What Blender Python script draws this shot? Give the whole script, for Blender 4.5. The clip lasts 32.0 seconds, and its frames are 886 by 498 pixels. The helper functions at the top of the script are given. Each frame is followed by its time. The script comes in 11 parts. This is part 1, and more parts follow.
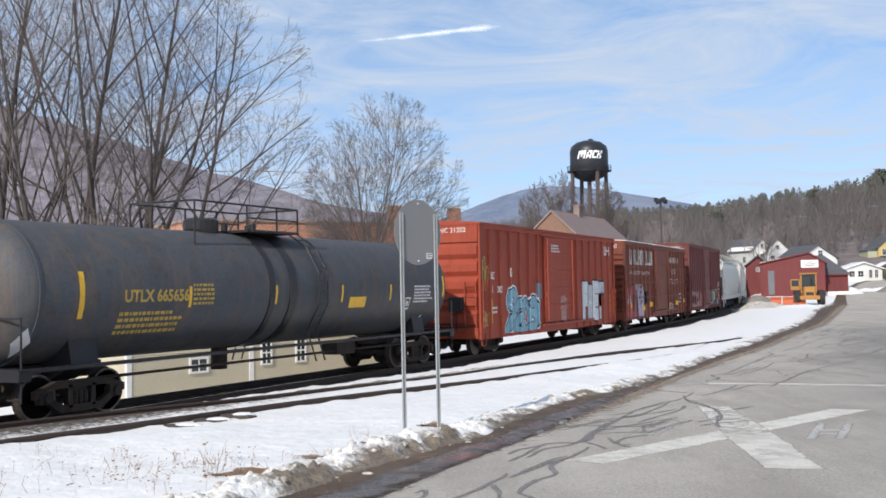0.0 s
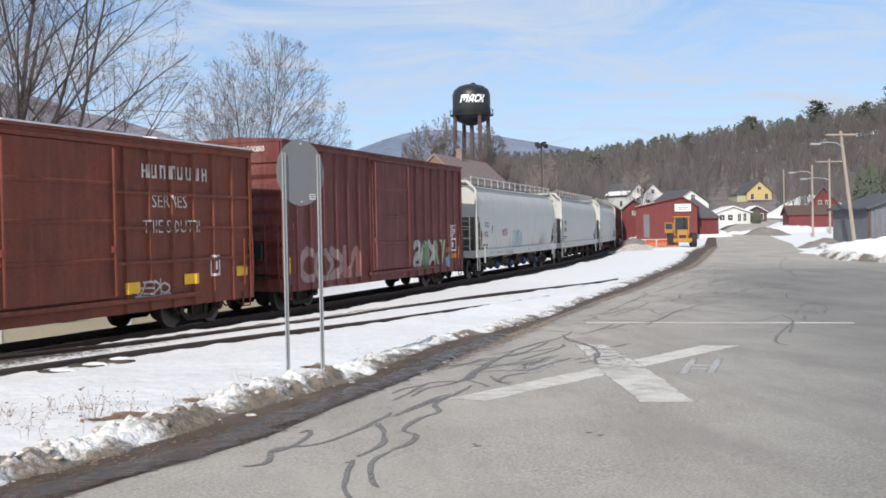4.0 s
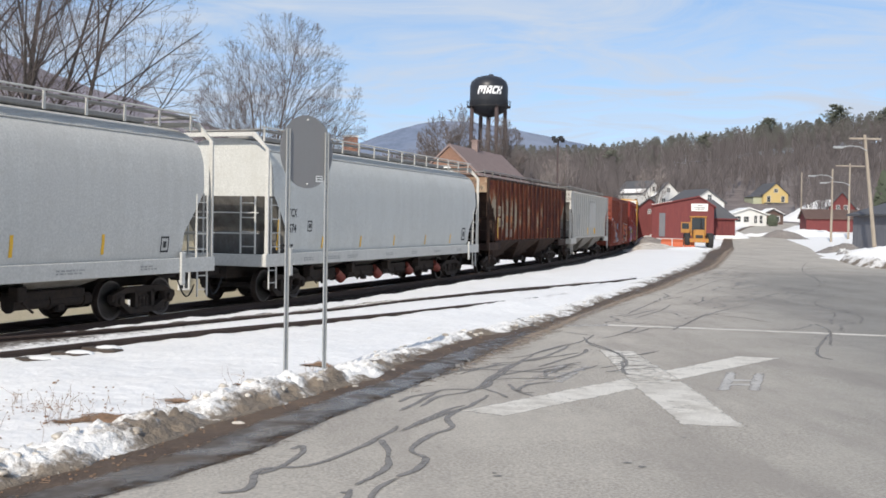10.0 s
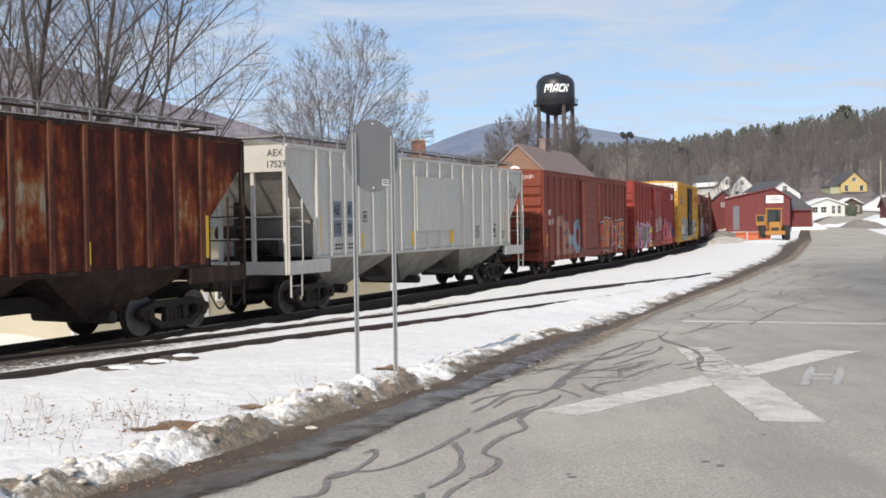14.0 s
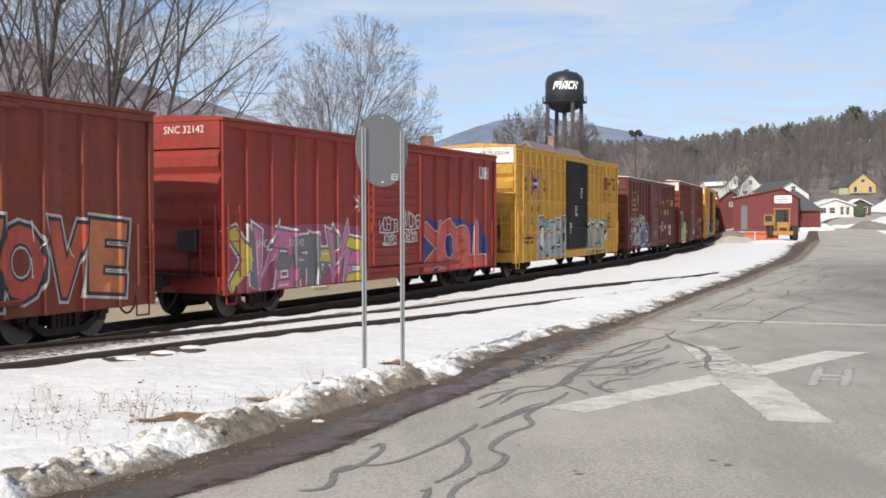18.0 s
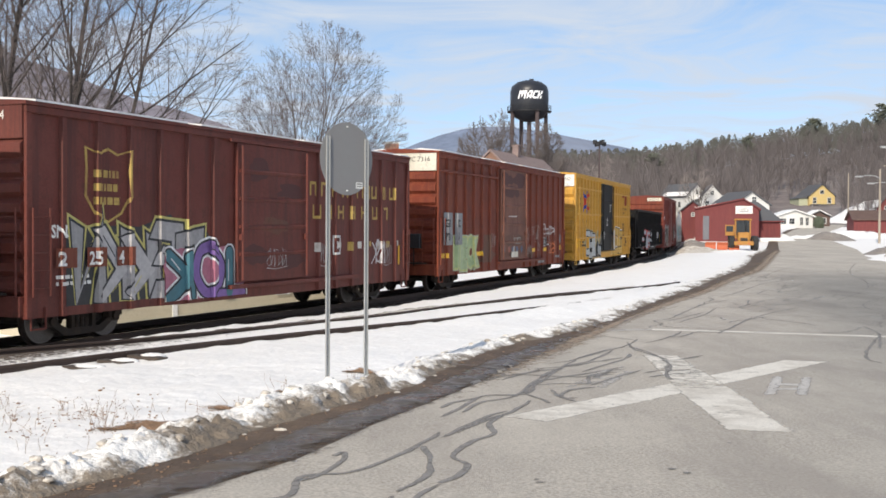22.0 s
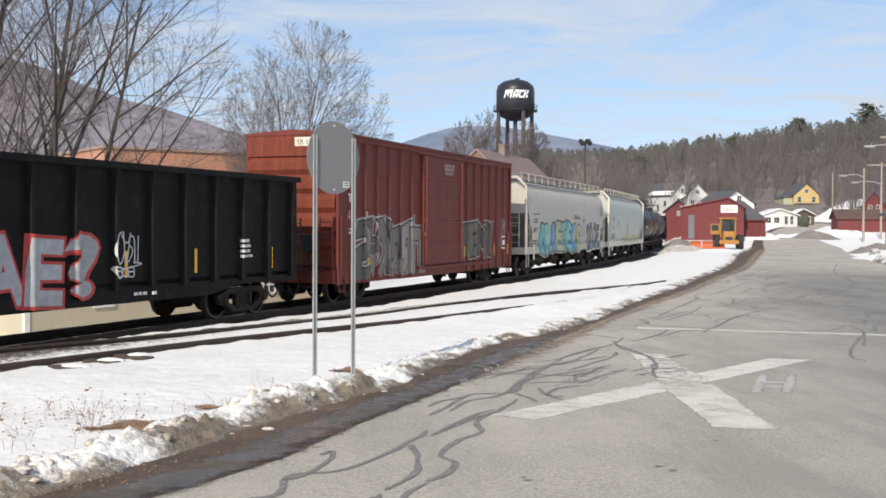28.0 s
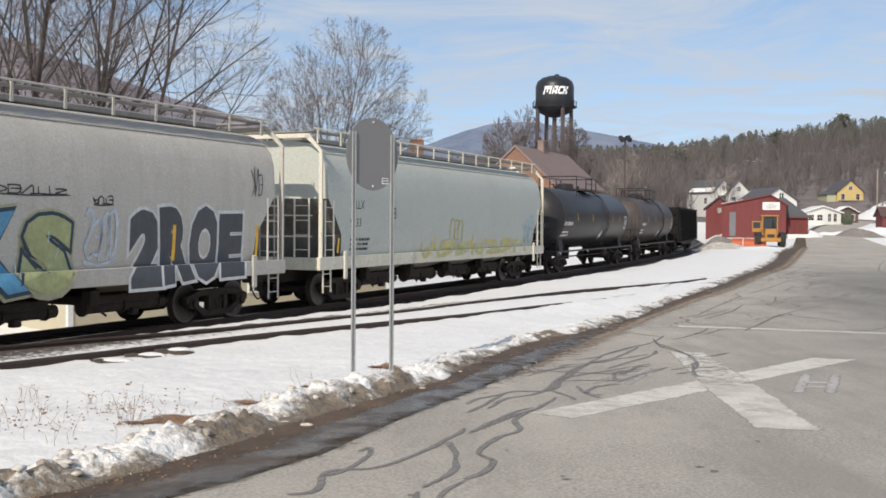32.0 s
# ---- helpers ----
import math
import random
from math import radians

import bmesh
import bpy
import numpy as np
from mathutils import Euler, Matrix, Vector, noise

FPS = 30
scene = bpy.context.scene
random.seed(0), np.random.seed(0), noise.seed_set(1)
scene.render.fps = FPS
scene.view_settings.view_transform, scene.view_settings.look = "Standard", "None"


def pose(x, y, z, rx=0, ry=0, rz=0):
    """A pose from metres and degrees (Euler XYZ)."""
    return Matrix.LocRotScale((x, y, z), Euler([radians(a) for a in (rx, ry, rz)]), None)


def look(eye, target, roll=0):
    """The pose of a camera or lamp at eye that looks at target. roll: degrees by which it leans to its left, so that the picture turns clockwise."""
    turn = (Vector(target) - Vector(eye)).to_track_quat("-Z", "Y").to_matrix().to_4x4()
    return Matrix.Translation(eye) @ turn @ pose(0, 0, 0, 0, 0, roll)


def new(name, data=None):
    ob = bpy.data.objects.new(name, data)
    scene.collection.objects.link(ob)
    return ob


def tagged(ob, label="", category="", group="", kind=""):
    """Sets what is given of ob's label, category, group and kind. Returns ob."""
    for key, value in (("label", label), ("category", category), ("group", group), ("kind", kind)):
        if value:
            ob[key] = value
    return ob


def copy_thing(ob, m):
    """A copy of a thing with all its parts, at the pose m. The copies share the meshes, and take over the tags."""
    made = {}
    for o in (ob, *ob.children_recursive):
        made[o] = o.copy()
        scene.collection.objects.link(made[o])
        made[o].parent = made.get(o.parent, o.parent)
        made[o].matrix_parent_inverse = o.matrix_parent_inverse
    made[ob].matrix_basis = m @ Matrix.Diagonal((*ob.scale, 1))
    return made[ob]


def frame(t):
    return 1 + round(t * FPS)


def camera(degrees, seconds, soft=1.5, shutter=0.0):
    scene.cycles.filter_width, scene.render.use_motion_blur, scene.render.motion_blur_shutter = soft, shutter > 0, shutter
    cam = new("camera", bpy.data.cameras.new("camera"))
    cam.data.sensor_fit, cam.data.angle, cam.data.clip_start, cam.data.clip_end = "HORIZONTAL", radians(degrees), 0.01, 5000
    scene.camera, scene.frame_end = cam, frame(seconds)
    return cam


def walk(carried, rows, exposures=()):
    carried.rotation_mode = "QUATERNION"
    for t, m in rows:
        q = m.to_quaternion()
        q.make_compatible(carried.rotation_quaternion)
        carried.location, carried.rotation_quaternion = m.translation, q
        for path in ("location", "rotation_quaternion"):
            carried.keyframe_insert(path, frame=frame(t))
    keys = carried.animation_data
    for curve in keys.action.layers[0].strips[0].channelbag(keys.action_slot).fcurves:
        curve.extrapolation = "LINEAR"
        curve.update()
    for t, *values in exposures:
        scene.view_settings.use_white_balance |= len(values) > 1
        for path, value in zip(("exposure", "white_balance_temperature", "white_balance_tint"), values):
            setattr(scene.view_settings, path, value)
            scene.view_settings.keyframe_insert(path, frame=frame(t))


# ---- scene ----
cam = camera(46.0, 32.0, soft=1.7)
# seconds, place, heading, tilt, lean
PATH = [
    (0, -0.005, -1.408, 1.800, 2.805, 2.178, 1.037),
    (0.5, 0.023, -1.411, 1.781, -0.108, 1.890, -0.322),
    (1, 0.113, -1.412, 1.801, -0.606, 1.790, -0.379),
    (1.5, 0.157, -1.402, 1.789, -0.794, 1.366, 0.155),
    (2, 0.175, -1.406, 1.798, -0.428, 1.314, 0.652),
    (2.5, 0.184, -1.461, 1.796, -1.018, 1.392, 0.615),
    (3, 0.137, -1.441, 1.769, -0.472, 0.718, 0.869),
    (3.5, 0.045, -1.466, 1.766, -3.246, -1.171, 1.788),
    (5.5, -0.167, -0.713, 1.751, -3.217, -0.362, -0.125),
    (6, -0.220, -0.569, 1.727, -3.986, -1.687, 0.489),
    (6.5, -0.145, -0.414, 1.750, -1.447, -1.900, -0.690),
    (7, -0.045, -0.317, 1.737, 0.057, -1.152, -1.752),
    (7.5, -0.042, -0.214, 1.753, 0.155, -0.490, -1.882),
    (8, -0.082, -0.148, 1.742, -2.140, 0.403, -0.722),
    (8.5, -0.095, -0.064, 1.734, -3.142, -1.075, -0.351),
    (9, -0.061, -0.043, 1.752, -2.627, -1.404, -0.843),
    (9.5, -0.034, -0.023, 1.751, -2.597, -1.381, -0.954),
    (10, -0.017, -0.010, 1.753, -2.955, -1.511, -0.953),
    (10.5, -0.011, 0.010, 1.749, -2.707, -1.382, -0.739),
    (11, -0.004, -0.003, 1.748, -2.153, -1.557, -0.481),
    (11.5, 0.006, 0.004, 1.750, -1.272, -1.808, -0.188),
    (12, 0.017, 0.004, 1.750, -1.122, -1.786, 0.067),
    (12.5, 0.004, 0.028, 1.747, -0.835, -1.762, -0.013),
    (13, 0.004, 0.035, 1.744, 0.012, -1.661, -0.002),
    (13.5, 0.011, 0.019, 1.749, 0.212, -1.717, 0.106),
    (14, 0.018, 0.053, 1.744, 0.891, -1.438, 0.842),
    (14.5, 0.015, 0.068, 1.745, 2.635, -1.732, 1.894),
    (15, 0.026, 0.049, 1.750, 2.396, -1.300, 1.849),
    (15.5, 0.027, 0.033, 1.748, 0.743, -1.118, 1.067),
    (17.5, -0.004, 0.059, 1.739, 0.694, -1.758, 0.116),
    (18, -0.003, 0.065, 1.736, 1.282, -1.658, 0.102),
    (18.5, 0.008, 0.064, 1.735, 2.289, -1.586, 0.438),
    (19, 0.006, 0.067, 1.740, 2.720, -1.455, 0.806),
    (19.5, 0.010, 0.074, 1.740, 1.811, -1.183, 0.805),
    (20, 0.003, 0.042, 1.749, 0.813, -0.982, 0.445),
    (20.5, 0.003, 0.041, 1.747, 0.472, -0.940, 0.124),
    (21, -0.001, 0.041, 1.745, 0.048, -1.131, -0.167),
    (21.5, 0.004, 0.040, 1.749, -0.469, -1.249, -0.338),
    (22, 0.003, 0.024, 1.748, -0.666, -1.220, -0.313),
    (22.5, 0.004, 0.005, 1.750, -0.821, -1.067, -0.222),
    (23, 0.016, 0.007, 1.747, -0.924, -1.087, -0.037),
    (23.5, 0.016, -0.007, 1.746, -1.091, -1.096, 0.139),
    (24, 0.011, 0.003, 1.753, -1.273, -1.190, 0.121),
    (24.5, 0.008, 0.003, 1.752, -1.481, -1.088, 0.205),
    (25, 0.006, 0.002, 1.751, -1.495, -1.038, 0.217),
    (25.5, 0.004, 0.007, 1.751, -1.572, -1.151, 0.100),
    (27.5, -0.002, 0.032, 1.746, -1.720, -1.268, -0.281),
    (28, -0.008, 0.006, 1.746, -1.423, -1.263, -0.269),
    (28.5, -0.003, 0.029, 1.748, -1.199, -1.337, -0.231),
    (29, -0.006, 0.033, 1.745, -0.996, -1.402, -0.277),
    (29.5, -0.009, 0.047, 1.735, -0.802, -1.455, -0.316),
    (30, -0.009, 0.033, 1.745, -0.507, -1.531, -0.410),
    (30.5, -0.005, 0.045, 1.741, -0.163, -1.524, -0.454),
    (31, -0.008, 0.058, 1.740, 0.264, -1.533, -0.530),
    (31.5, -0.012, 0.059, 1.745, 0.504, -1.541, -0.531),
    (32, -0.010, 0.040, 1.749, 0.689, -1.467, -0.430),
]
walk(cam, [(t, pose(x, y, z, 90 + tilt, lean, yaw)) for t, x, y, z, yaw, tilt, lean in PATH], exposures=[(0.0, -0.07, 6120, 10), (3.5, -0.06, 6150, 10), (6.0, -0.12, 6380, 10), (8.0, -0.1, 6200, 10), (12.0, -0.08, 6350, 10), (18.0, -0.04, 6480, 10), (22.0, 0.0, 6500, 10), (25.0, -0.05, 6500, 10), (28.0, -0.02, 6500, 10), (29.0, -0.02, 6500, 10), (30.0, -0.21, 6480, 10), (31.0, -0.18, 6500, 10), (32.0, -0.2, 6560, 10)])

# ---- sky and sun ----
SUN_TO = Vector((-0.371, -0.929, 0.64)).normalized()
world = bpy.data.worlds.new("sky")
scene.world = world
world.use_nodes = True
wn, wl = world.node_tree.nodes, world.node_tree.links
wn.clear()


def wnode(kind, operation=""):
    n = wn.new(kind)
    if operation:
        n.operation = operation
    return n


sky = wnode("ShaderNodeTexSky")
sky.sky_type, sky.sun_disc = "NISHITA", False
sky.sun_elevation = math.asin(SUN_TO.z)
sky.sun_rotation = math.atan2(SUN_TO.x, SUN_TO.y)
sky.air_density, sky.dust_density, sky.ozone_density, sky.altitude = 1.0, 0.6, 1.4, 200
bg = wnode("ShaderNodeBackground")
bg.inputs["Strength"].default_value = 0.163
wo = wnode("ShaderNodeOutputWorld")
co = wnode("ShaderNodeTexCoord")
sep = wnode("ShaderNodeSeparateXYZ")
wl.new(co.outputs["Generated"], sep.inputs[0])
# thin high cloud, laid out on a flat layer overhead
zz = wnode("ShaderNodeMath", operation="MAXIMUM")
zz.inputs[1].default_value = 0.0
wl.new(sep.outputs["Z"], zz.inputs[0])
za = wnode("ShaderNodeMath", operation="ADD")
za.inputs[1].default_value = 0.12
wl.new(zz.outputs[0], za.inputs[0])
flat = wnode("ShaderNodeCombineXYZ")
for axis in "XY":
    dv = wnode("ShaderNodeMath", operation="DIVIDE")
    wl.new(sep.outputs[axis], dv.inputs[0])
    wl.new(za.outputs[0], dv.inputs[1])
    wl.new(dv.outputs[0], flat.inputs[axis])
mp = wnode("ShaderNodeMapping")
mp.inputs["Rotation"].default_value = (0, 0, radians(24))
mp.inputs["Scale"].default_value = (0.62, 0.95, 1)
wl.new(flat.outputs[0], mp.inputs["Vector"])
cl = wnode("ShaderNodeTexNoise")
cl.inputs["Scale"].default_value, cl.inputs["Detail"].default_value = 2.4, 9
cl.inputs["Roughness"].default_value, cl.inputs["Distortion"].default_value = 0.62, 1.3
wl.new(mp.outputs[0], cl.inputs["Vector"])
ramp = wnode("ShaderNodeMapRange")
ramp.inputs["From Min"].default_value, ramp.inputs["From Max"].default_value = 0.34, 0.64
ramp.inputs["To Min"].default_value, ramp.inputs["To Max"].default_value = 0.02, 0.88
wl.new(cl.outputs["Fac"], ramp.inputs["Value"])
mix = wnode("ShaderNodeMix")
mix.data_type = "RGBA"
mix.inputs["B"].default_value = (3.95, 4.42, 5.1, 1)
haze = wnode("ShaderNodeMapRange")
haze.inputs["From Min"].default_value, haze.inputs["From Max"].default_value = 0.0, 0.34
haze.inputs["To Min"].default_value, haze.inputs["To Max"].default_value = 0.2, 0.0
wl.new(zz.outputs[0], haze.inputs["Value"])
veil = wnode("ShaderNodeMath", operation="ADD")
veil.use_clamp = True
wl.new(ramp.outputs[0], veil.inputs[0])
wl.new(haze.outputs[0], veil.inputs[1])
wl.new(veil.outputs[0], mix.inputs["Factor"])
lift_z = wnode("ShaderNodeMath", operation="ADD")
lift_z.inputs[1].default_value = 0.09
wl.new(zz.outputs[0], lift_z.inputs[0])
raised = wnode("ShaderNodeCombineXYZ")
for axis, sock in (("X", sep.outputs["X"]), ("Y", sep.outputs["Y"]), ("Z", lift_z.outputs[0])):
    wl.new(sock, raised.inputs[axis])
unit = wnode("ShaderNodeVectorMath", operation="NORMALIZE")
wl.new(raised.outputs[0], unit.inputs[0])
wl.new(unit.outputs[0], sky.inputs["Vector"])
deep = wnode("ShaderNodeHueSaturation")
deep.inputs["Saturation"].default_value, deep.inputs["Hue"].default_value = 1.02, 0.5
wl.new(sky.outputs[0], deep.inputs["Color"])
wl.new(deep.outputs[0], mix.inputs["A"])
wl.new(mix.outputs["Result"], bg.inputs["Color"])
wl.new(bg.outputs[0], wo.inputs["Surface"])

sun = new("sun", bpy.data.lights.new("sun", "SUN"))
sun.data.energy, sun.data.angle, sun.data.color = 4.5, radians(0.55), (1.0, 0.9, 0.76)
sun.matrix_world = look(SUN_TO * 50, (0, 0, 0))

# ---- materials ----
def material(name, color, rough=0.7, metal=0.0, dirt=None, dirt_amount=0.35, scale=1.5, grain=0.12, grain_scale=30.0,
             bump=0.15, bump_scale=40.0, streaks=None, streak_amount=0.0, streak_scale=(3.0, 3.0, 0.25), spec=0.4, vary=0.0, relief=0.02, spots=None, spot_amount=0.5):
    """A painted, earthy or wooden surface: base colour, large stains of a second colour, vertical streaks, fine grain and relief."""
    m = bpy.data.materials.new(name)
    m.use_nodes = True
    nt = m.node_tree
    n, l = nt.nodes, nt.links
    b = n["Principled BSDF"]
    b.inputs["Roughness"].default_value, b.inputs["Metallic"].default_value = rough, metal
    b.inputs["Specular IOR Level"].default_value = spec
    tc = n.new("ShaderNodeTexCoord")

    def noise_at(sc, detail=5, rough_=0.6, vec=None):
        t = n.new("ShaderNodeTexNoise")
        t.inputs["Scale"].default_value, t.inputs["Detail"].default_value, t.inputs["Roughness"].default_value = sc, detail, rough_
        l.new(vec or tc.outputs["Object"], t.inputs["Vector"])
        return t.outputs["Fac"]

    def mixed(fac, a, c, lo=0.45, hi=0.65, top=1.0):
        r = n.new("ShaderNodeMapRange")
        r.inputs["From Min"].default_value, r.inputs["From Max"].default_value, r.inputs["To Max"].default_value = lo, hi, top
        l.new(fac, r.inputs["Value"])
        x = n.new("ShaderNodeMix")
        x.data_type = "RGBA"
        l.new(r.outputs[0], x.inputs["Factor"])
        for key, v in (("A", a), ("B", c)):
            if isinstance(v, tuple):
                x.inputs[key].default_value = (*v, 1)
            else:
                l.new(v, x.inputs[key])
        return x.outputs["Result"]

    col = mixed(noise_at(grain_scale, 3), tuple(c * (1 - grain) for c in color), tuple(min(1, c * (1 + grain)) for c in color), 0.3, 0.7)
    if dirt:
        col = mixed(noise_at(scale, 6, 0.65), col, dirt, 0.5 - 0.06, 0.72, dirt_amount)
    if streaks:
        mp_ = n.new("ShaderNodeMapping")
        mp_.inputs["Scale"].default_value = streak_scale
        l.new(tc.outputs["Object"], mp_.inputs["Vector"])
        col = mixed(noise_at(1.6, 6, 0.7, mp_.outputs[0]), col, streaks, 0.46, 0.66, streak_amount)
    if spots:
        col = mixed(noise_at(3.3, 8, 0.75), col, spots, 0.55, 0.63, spot_amount)
    if vary:
        oi = n.new("ShaderNodeObjectInfo")
        h = n.new("ShaderNodeHueSaturation")
        r = n.new("ShaderNodeMapRange")
        r.inputs["To Min"].default_value, r.inputs["To Max"].default_value = 1 - vary, 1 + vary
        l.new(oi.outputs["Random"], r.inputs["Value"])
        l.new(r.outputs[0], h.inputs["Value"])
        l.new(col, h.inputs["Color"])
        col = h.outputs["Color"]
    l.new(col, b.inputs["Base Color"])
    if bump:
        bp = n.new("ShaderNodeBump")
        bp.inputs["Strength"].default_value, bp.inputs["Distance"].default_value = bump, relief
        l.new(noise_at(bump_scale, 4), bp.inputs["Height"])
        l.new(bp.outputs[0], b.inputs["Normal"])
    return m


M_SNOW = material("snow", (0.85, 0.835, 0.81), 0.6, dirt=(0.7, 0.67, 0.63), dirt_amount=0.3, scale=0.7, grain=0.05, grain_scale=7, bump=0.55, bump_scale=4.5, relief=0.07)
M_BANK = material("dirty_snow", (0.66, 0.625, 0.57), 0.8, dirt=(0.19, 0.145, 0.1), dirt_amount=0.95, scale=2.6, grain=0.22, grain_scale=14, bump=0.8, bump_scale=11, streaks=(0.33, 0.28, 0.22), streak_amount=0.8, streak_scale=(2.6, 2.6, 2.6), relief=0.03)
M_ROAD = material("asphalt", (0.405, 0.37, 0.32), 0.9, dirt=(0.53, 0.488, 0.42), dirt_amount=0.75, scale=0.28, streaks=(0.29, 0.26, 0.228), streak_amount=0.6, streak_scale=(0.5, 0.12, 1.0), grain=0.34, grain_scale=38, bump=0.5, bump_scale=70)
road_nodes, road_links = M_ROAD.node_tree.nodes, M_ROAD.node_tree.links
road_lane, road_mix = road_nodes.new("ShaderNodeAttribute"), road_nodes.new("ShaderNodeMix")
road_lane.attribute_name = "cover"
road_mix.data_type, road_mix.blend_type = "RGBA", "MULTIPLY"
road_mix.inputs["B"].default_value = (0.58, 0.6, 0.625, 1)
road_base = road_nodes["Principled BSDF"].inputs["Base Color"]
road_links.new(road_lane.outputs["Fac"], road_mix.inputs["Factor"])
road_links.new(road_base.links[0].from_socket, road_mix.inputs["A"])
road_links.new(road_mix.outputs["Result"], road_base)
M_MUD = material("wet_mud", (0.078, 0.053, 0.036), 0.75, dirt=(0.17, 0.115, 0.072), dirt_amount=0.8, scale=1.2, grain=0.3, grain_scale=14, bump=0.9, bump_scale=18)
M_WET = material("wet_asphalt", (0.088, 0.074, 0.061), 0.5, dirt=(0.125, 0.09, 0.06), dirt_amount=0.8, scale=1.4, grain=0.3, grain_scale=12, bump=0.25, bump_scale=14)
wet_nodes, wet_links = M_WET.node_tree.nodes, M_WET.node_tree.links
wet_noise, wet_range = wet_nodes.new("ShaderNodeTexNoise"), wet_nodes.new("ShaderNodeMapRange")
wet_noise.inputs["Scale"].default_value, wet_noise.inputs["Detail"].default_value = 2.2, 4
wet_range.inputs["From Min"].default_value, wet_range.inputs["From Max"].default_value = 0.42, 0.62
wet_range.inputs["To Min"].default_value, wet_range.inputs["To Max"].default_value = 0.16, 0.75
wet_links.new(wet_nodes["Texture Coordinate"].outputs["Object"], wet_noise.inputs["Vector"])
wet_links.new(wet_noise.outputs["Fac"], wet_range.inputs["Value"])
wet_links.new(wet_range.outputs[0], wet_nodes["Principled BSDF"].inputs["Roughness"])
M_CRACK = material("crack_sealant", (0.195, 0.183, 0.17), 0.7, dirt=(0.27, 0.25, 0.23), dirt_amount=0.6, scale=5, grain=0.2, bump=0.1)
M_LINE = material("worn_road_paint", (0.66, 0.625, 0.56), 0.85, dirt=(0.4, 0.365, 0.315), dirt_amount=0.95, scale=2.2, grain=0.15, grain_scale=40, bump=0.3, bump_scale=80)
M_LINE2 = material("faded_road_paint", (0.50, 0.48, 0.45), 0.85, dirt=(0.35, 0.33, 0.31), dirt_amount=0.9, scale=3.0, grain=0.15, grain_scale=40, bump=0.3, bump_scale=80)


def worn(mat, scale=5.0, amount=1.0):
    """Lets a thin coat end in a ragged, patchy edge: its cover, kept on the mesh, meets a fine noise."""
    n, l = mat.node_tree.nodes, mat.node_tree.links
    att, nz, sc, su, rg = n.new("ShaderNodeAttribute"), n.new("ShaderNodeTexNoise"), n.new("ShaderNodeMath"), n.new("ShaderNodeMath"), n.new("ShaderNodeMapRange")
    att.attribute_name = "cover"
    nz.inputs["Scale"].default_value, nz.inputs["Detail"].default_value, nz.inputs["Roughness"].default_value = scale, 8, 0.7
    sc.operation, sc.inputs[1].default_value, sc.inputs[2].default_value = "MULTIPLY_ADD", 2.6 * amount, -1.3 * amount
    su.operation = "ADD"
    rg.inputs["From Min"].default_value, rg.inputs["From Max"].default_value = 0.3, 0.75
    l.new(n["Texture Coordinate"].outputs["Object"], nz.inputs["Vector"])
    l.new(nz.outputs["Fac"], sc.inputs[0])
    l.new(sc.outputs[0], su.inputs[0])
    l.new(att.outputs["Fac"], su.inputs[1])
    l.new(su.outputs[0], rg.inputs["Value"])
    l.new(rg.outputs[0], n["Principled BSDF"].inputs["Alpha"])
    return mat


def grimy_snow(name, clean, dirty):
    """Ploughed snow: the grime kept on the mesh, broken up by noise at two scales."""
    m = material(name, clean, 0.75, grain=0.12, grain_scale=16, bump=0.9, bump_scale=14, relief=0.04)
    n, l = m.node_tree.nodes, m.node_tree.links
    b = n["Principled BSDF"]
    base = b.inputs["Base Color"].links[0].from_socket
    att = n.new("ShaderNodeAttribute")
    att.attribute_name = "cover"
    last = att.outputs["Fac"]
    for sc, amp in ((2.6, 0.55), (11.0, 0.6), (34.0, 0.4)):
        nz, mu, ad = n.new("ShaderNodeTexNoise"), n.new("ShaderNodeMath"), n.new("ShaderNodeMath")
        nz.inputs["Scale"].default_value, nz.inputs["Detail"].default_value, nz.inputs["Roughness"].default_value = sc, 5, 0.65
        l.new(n["Texture Coordinate"].outputs["Object"], nz.inputs["Vector"])
        mu.operation, mu.inputs[1].default_value, mu.inputs[2].default_value = "MULTIPLY_ADD", 2 * amp, -amp
        l.new(nz.outputs["Fac"], mu.inputs[0])
        ad.operation = "ADD"
        l.new(last, ad.inputs[0])
        l.new(mu.outputs[0], ad.inputs[1])
        last = ad.outputs[0]
    rg = n.new("ShaderNodeMapRange")
    rg.interpolation_type = "SMOOTHSTEP"
    rg.inputs["From Min"].default_value, rg.inputs["From Max"].default_value = 0.22, 0.95
    l.new(last, rg.inputs["Value"])
    mid = n.new("ShaderNodeMix")
    mid.data_type = "RGBA"
    mid.inputs["B"].default_value = (*dirty, 1)
    l.new(rg.outputs[0], mid.inputs["Factor"])
    l.new(base, mid.inputs["A"])
    l.new(mid.outputs["Result"], b.inputs["Base Color"])
    return m


def covered(ob, values):
    """Keeps one number for each corner of the mesh, under the name that the worn materials read."""
    at = ob.data.attributes.new("cover", "FLOAT", "POINT")
    at.data.foreach_set("value", values)
    return ob


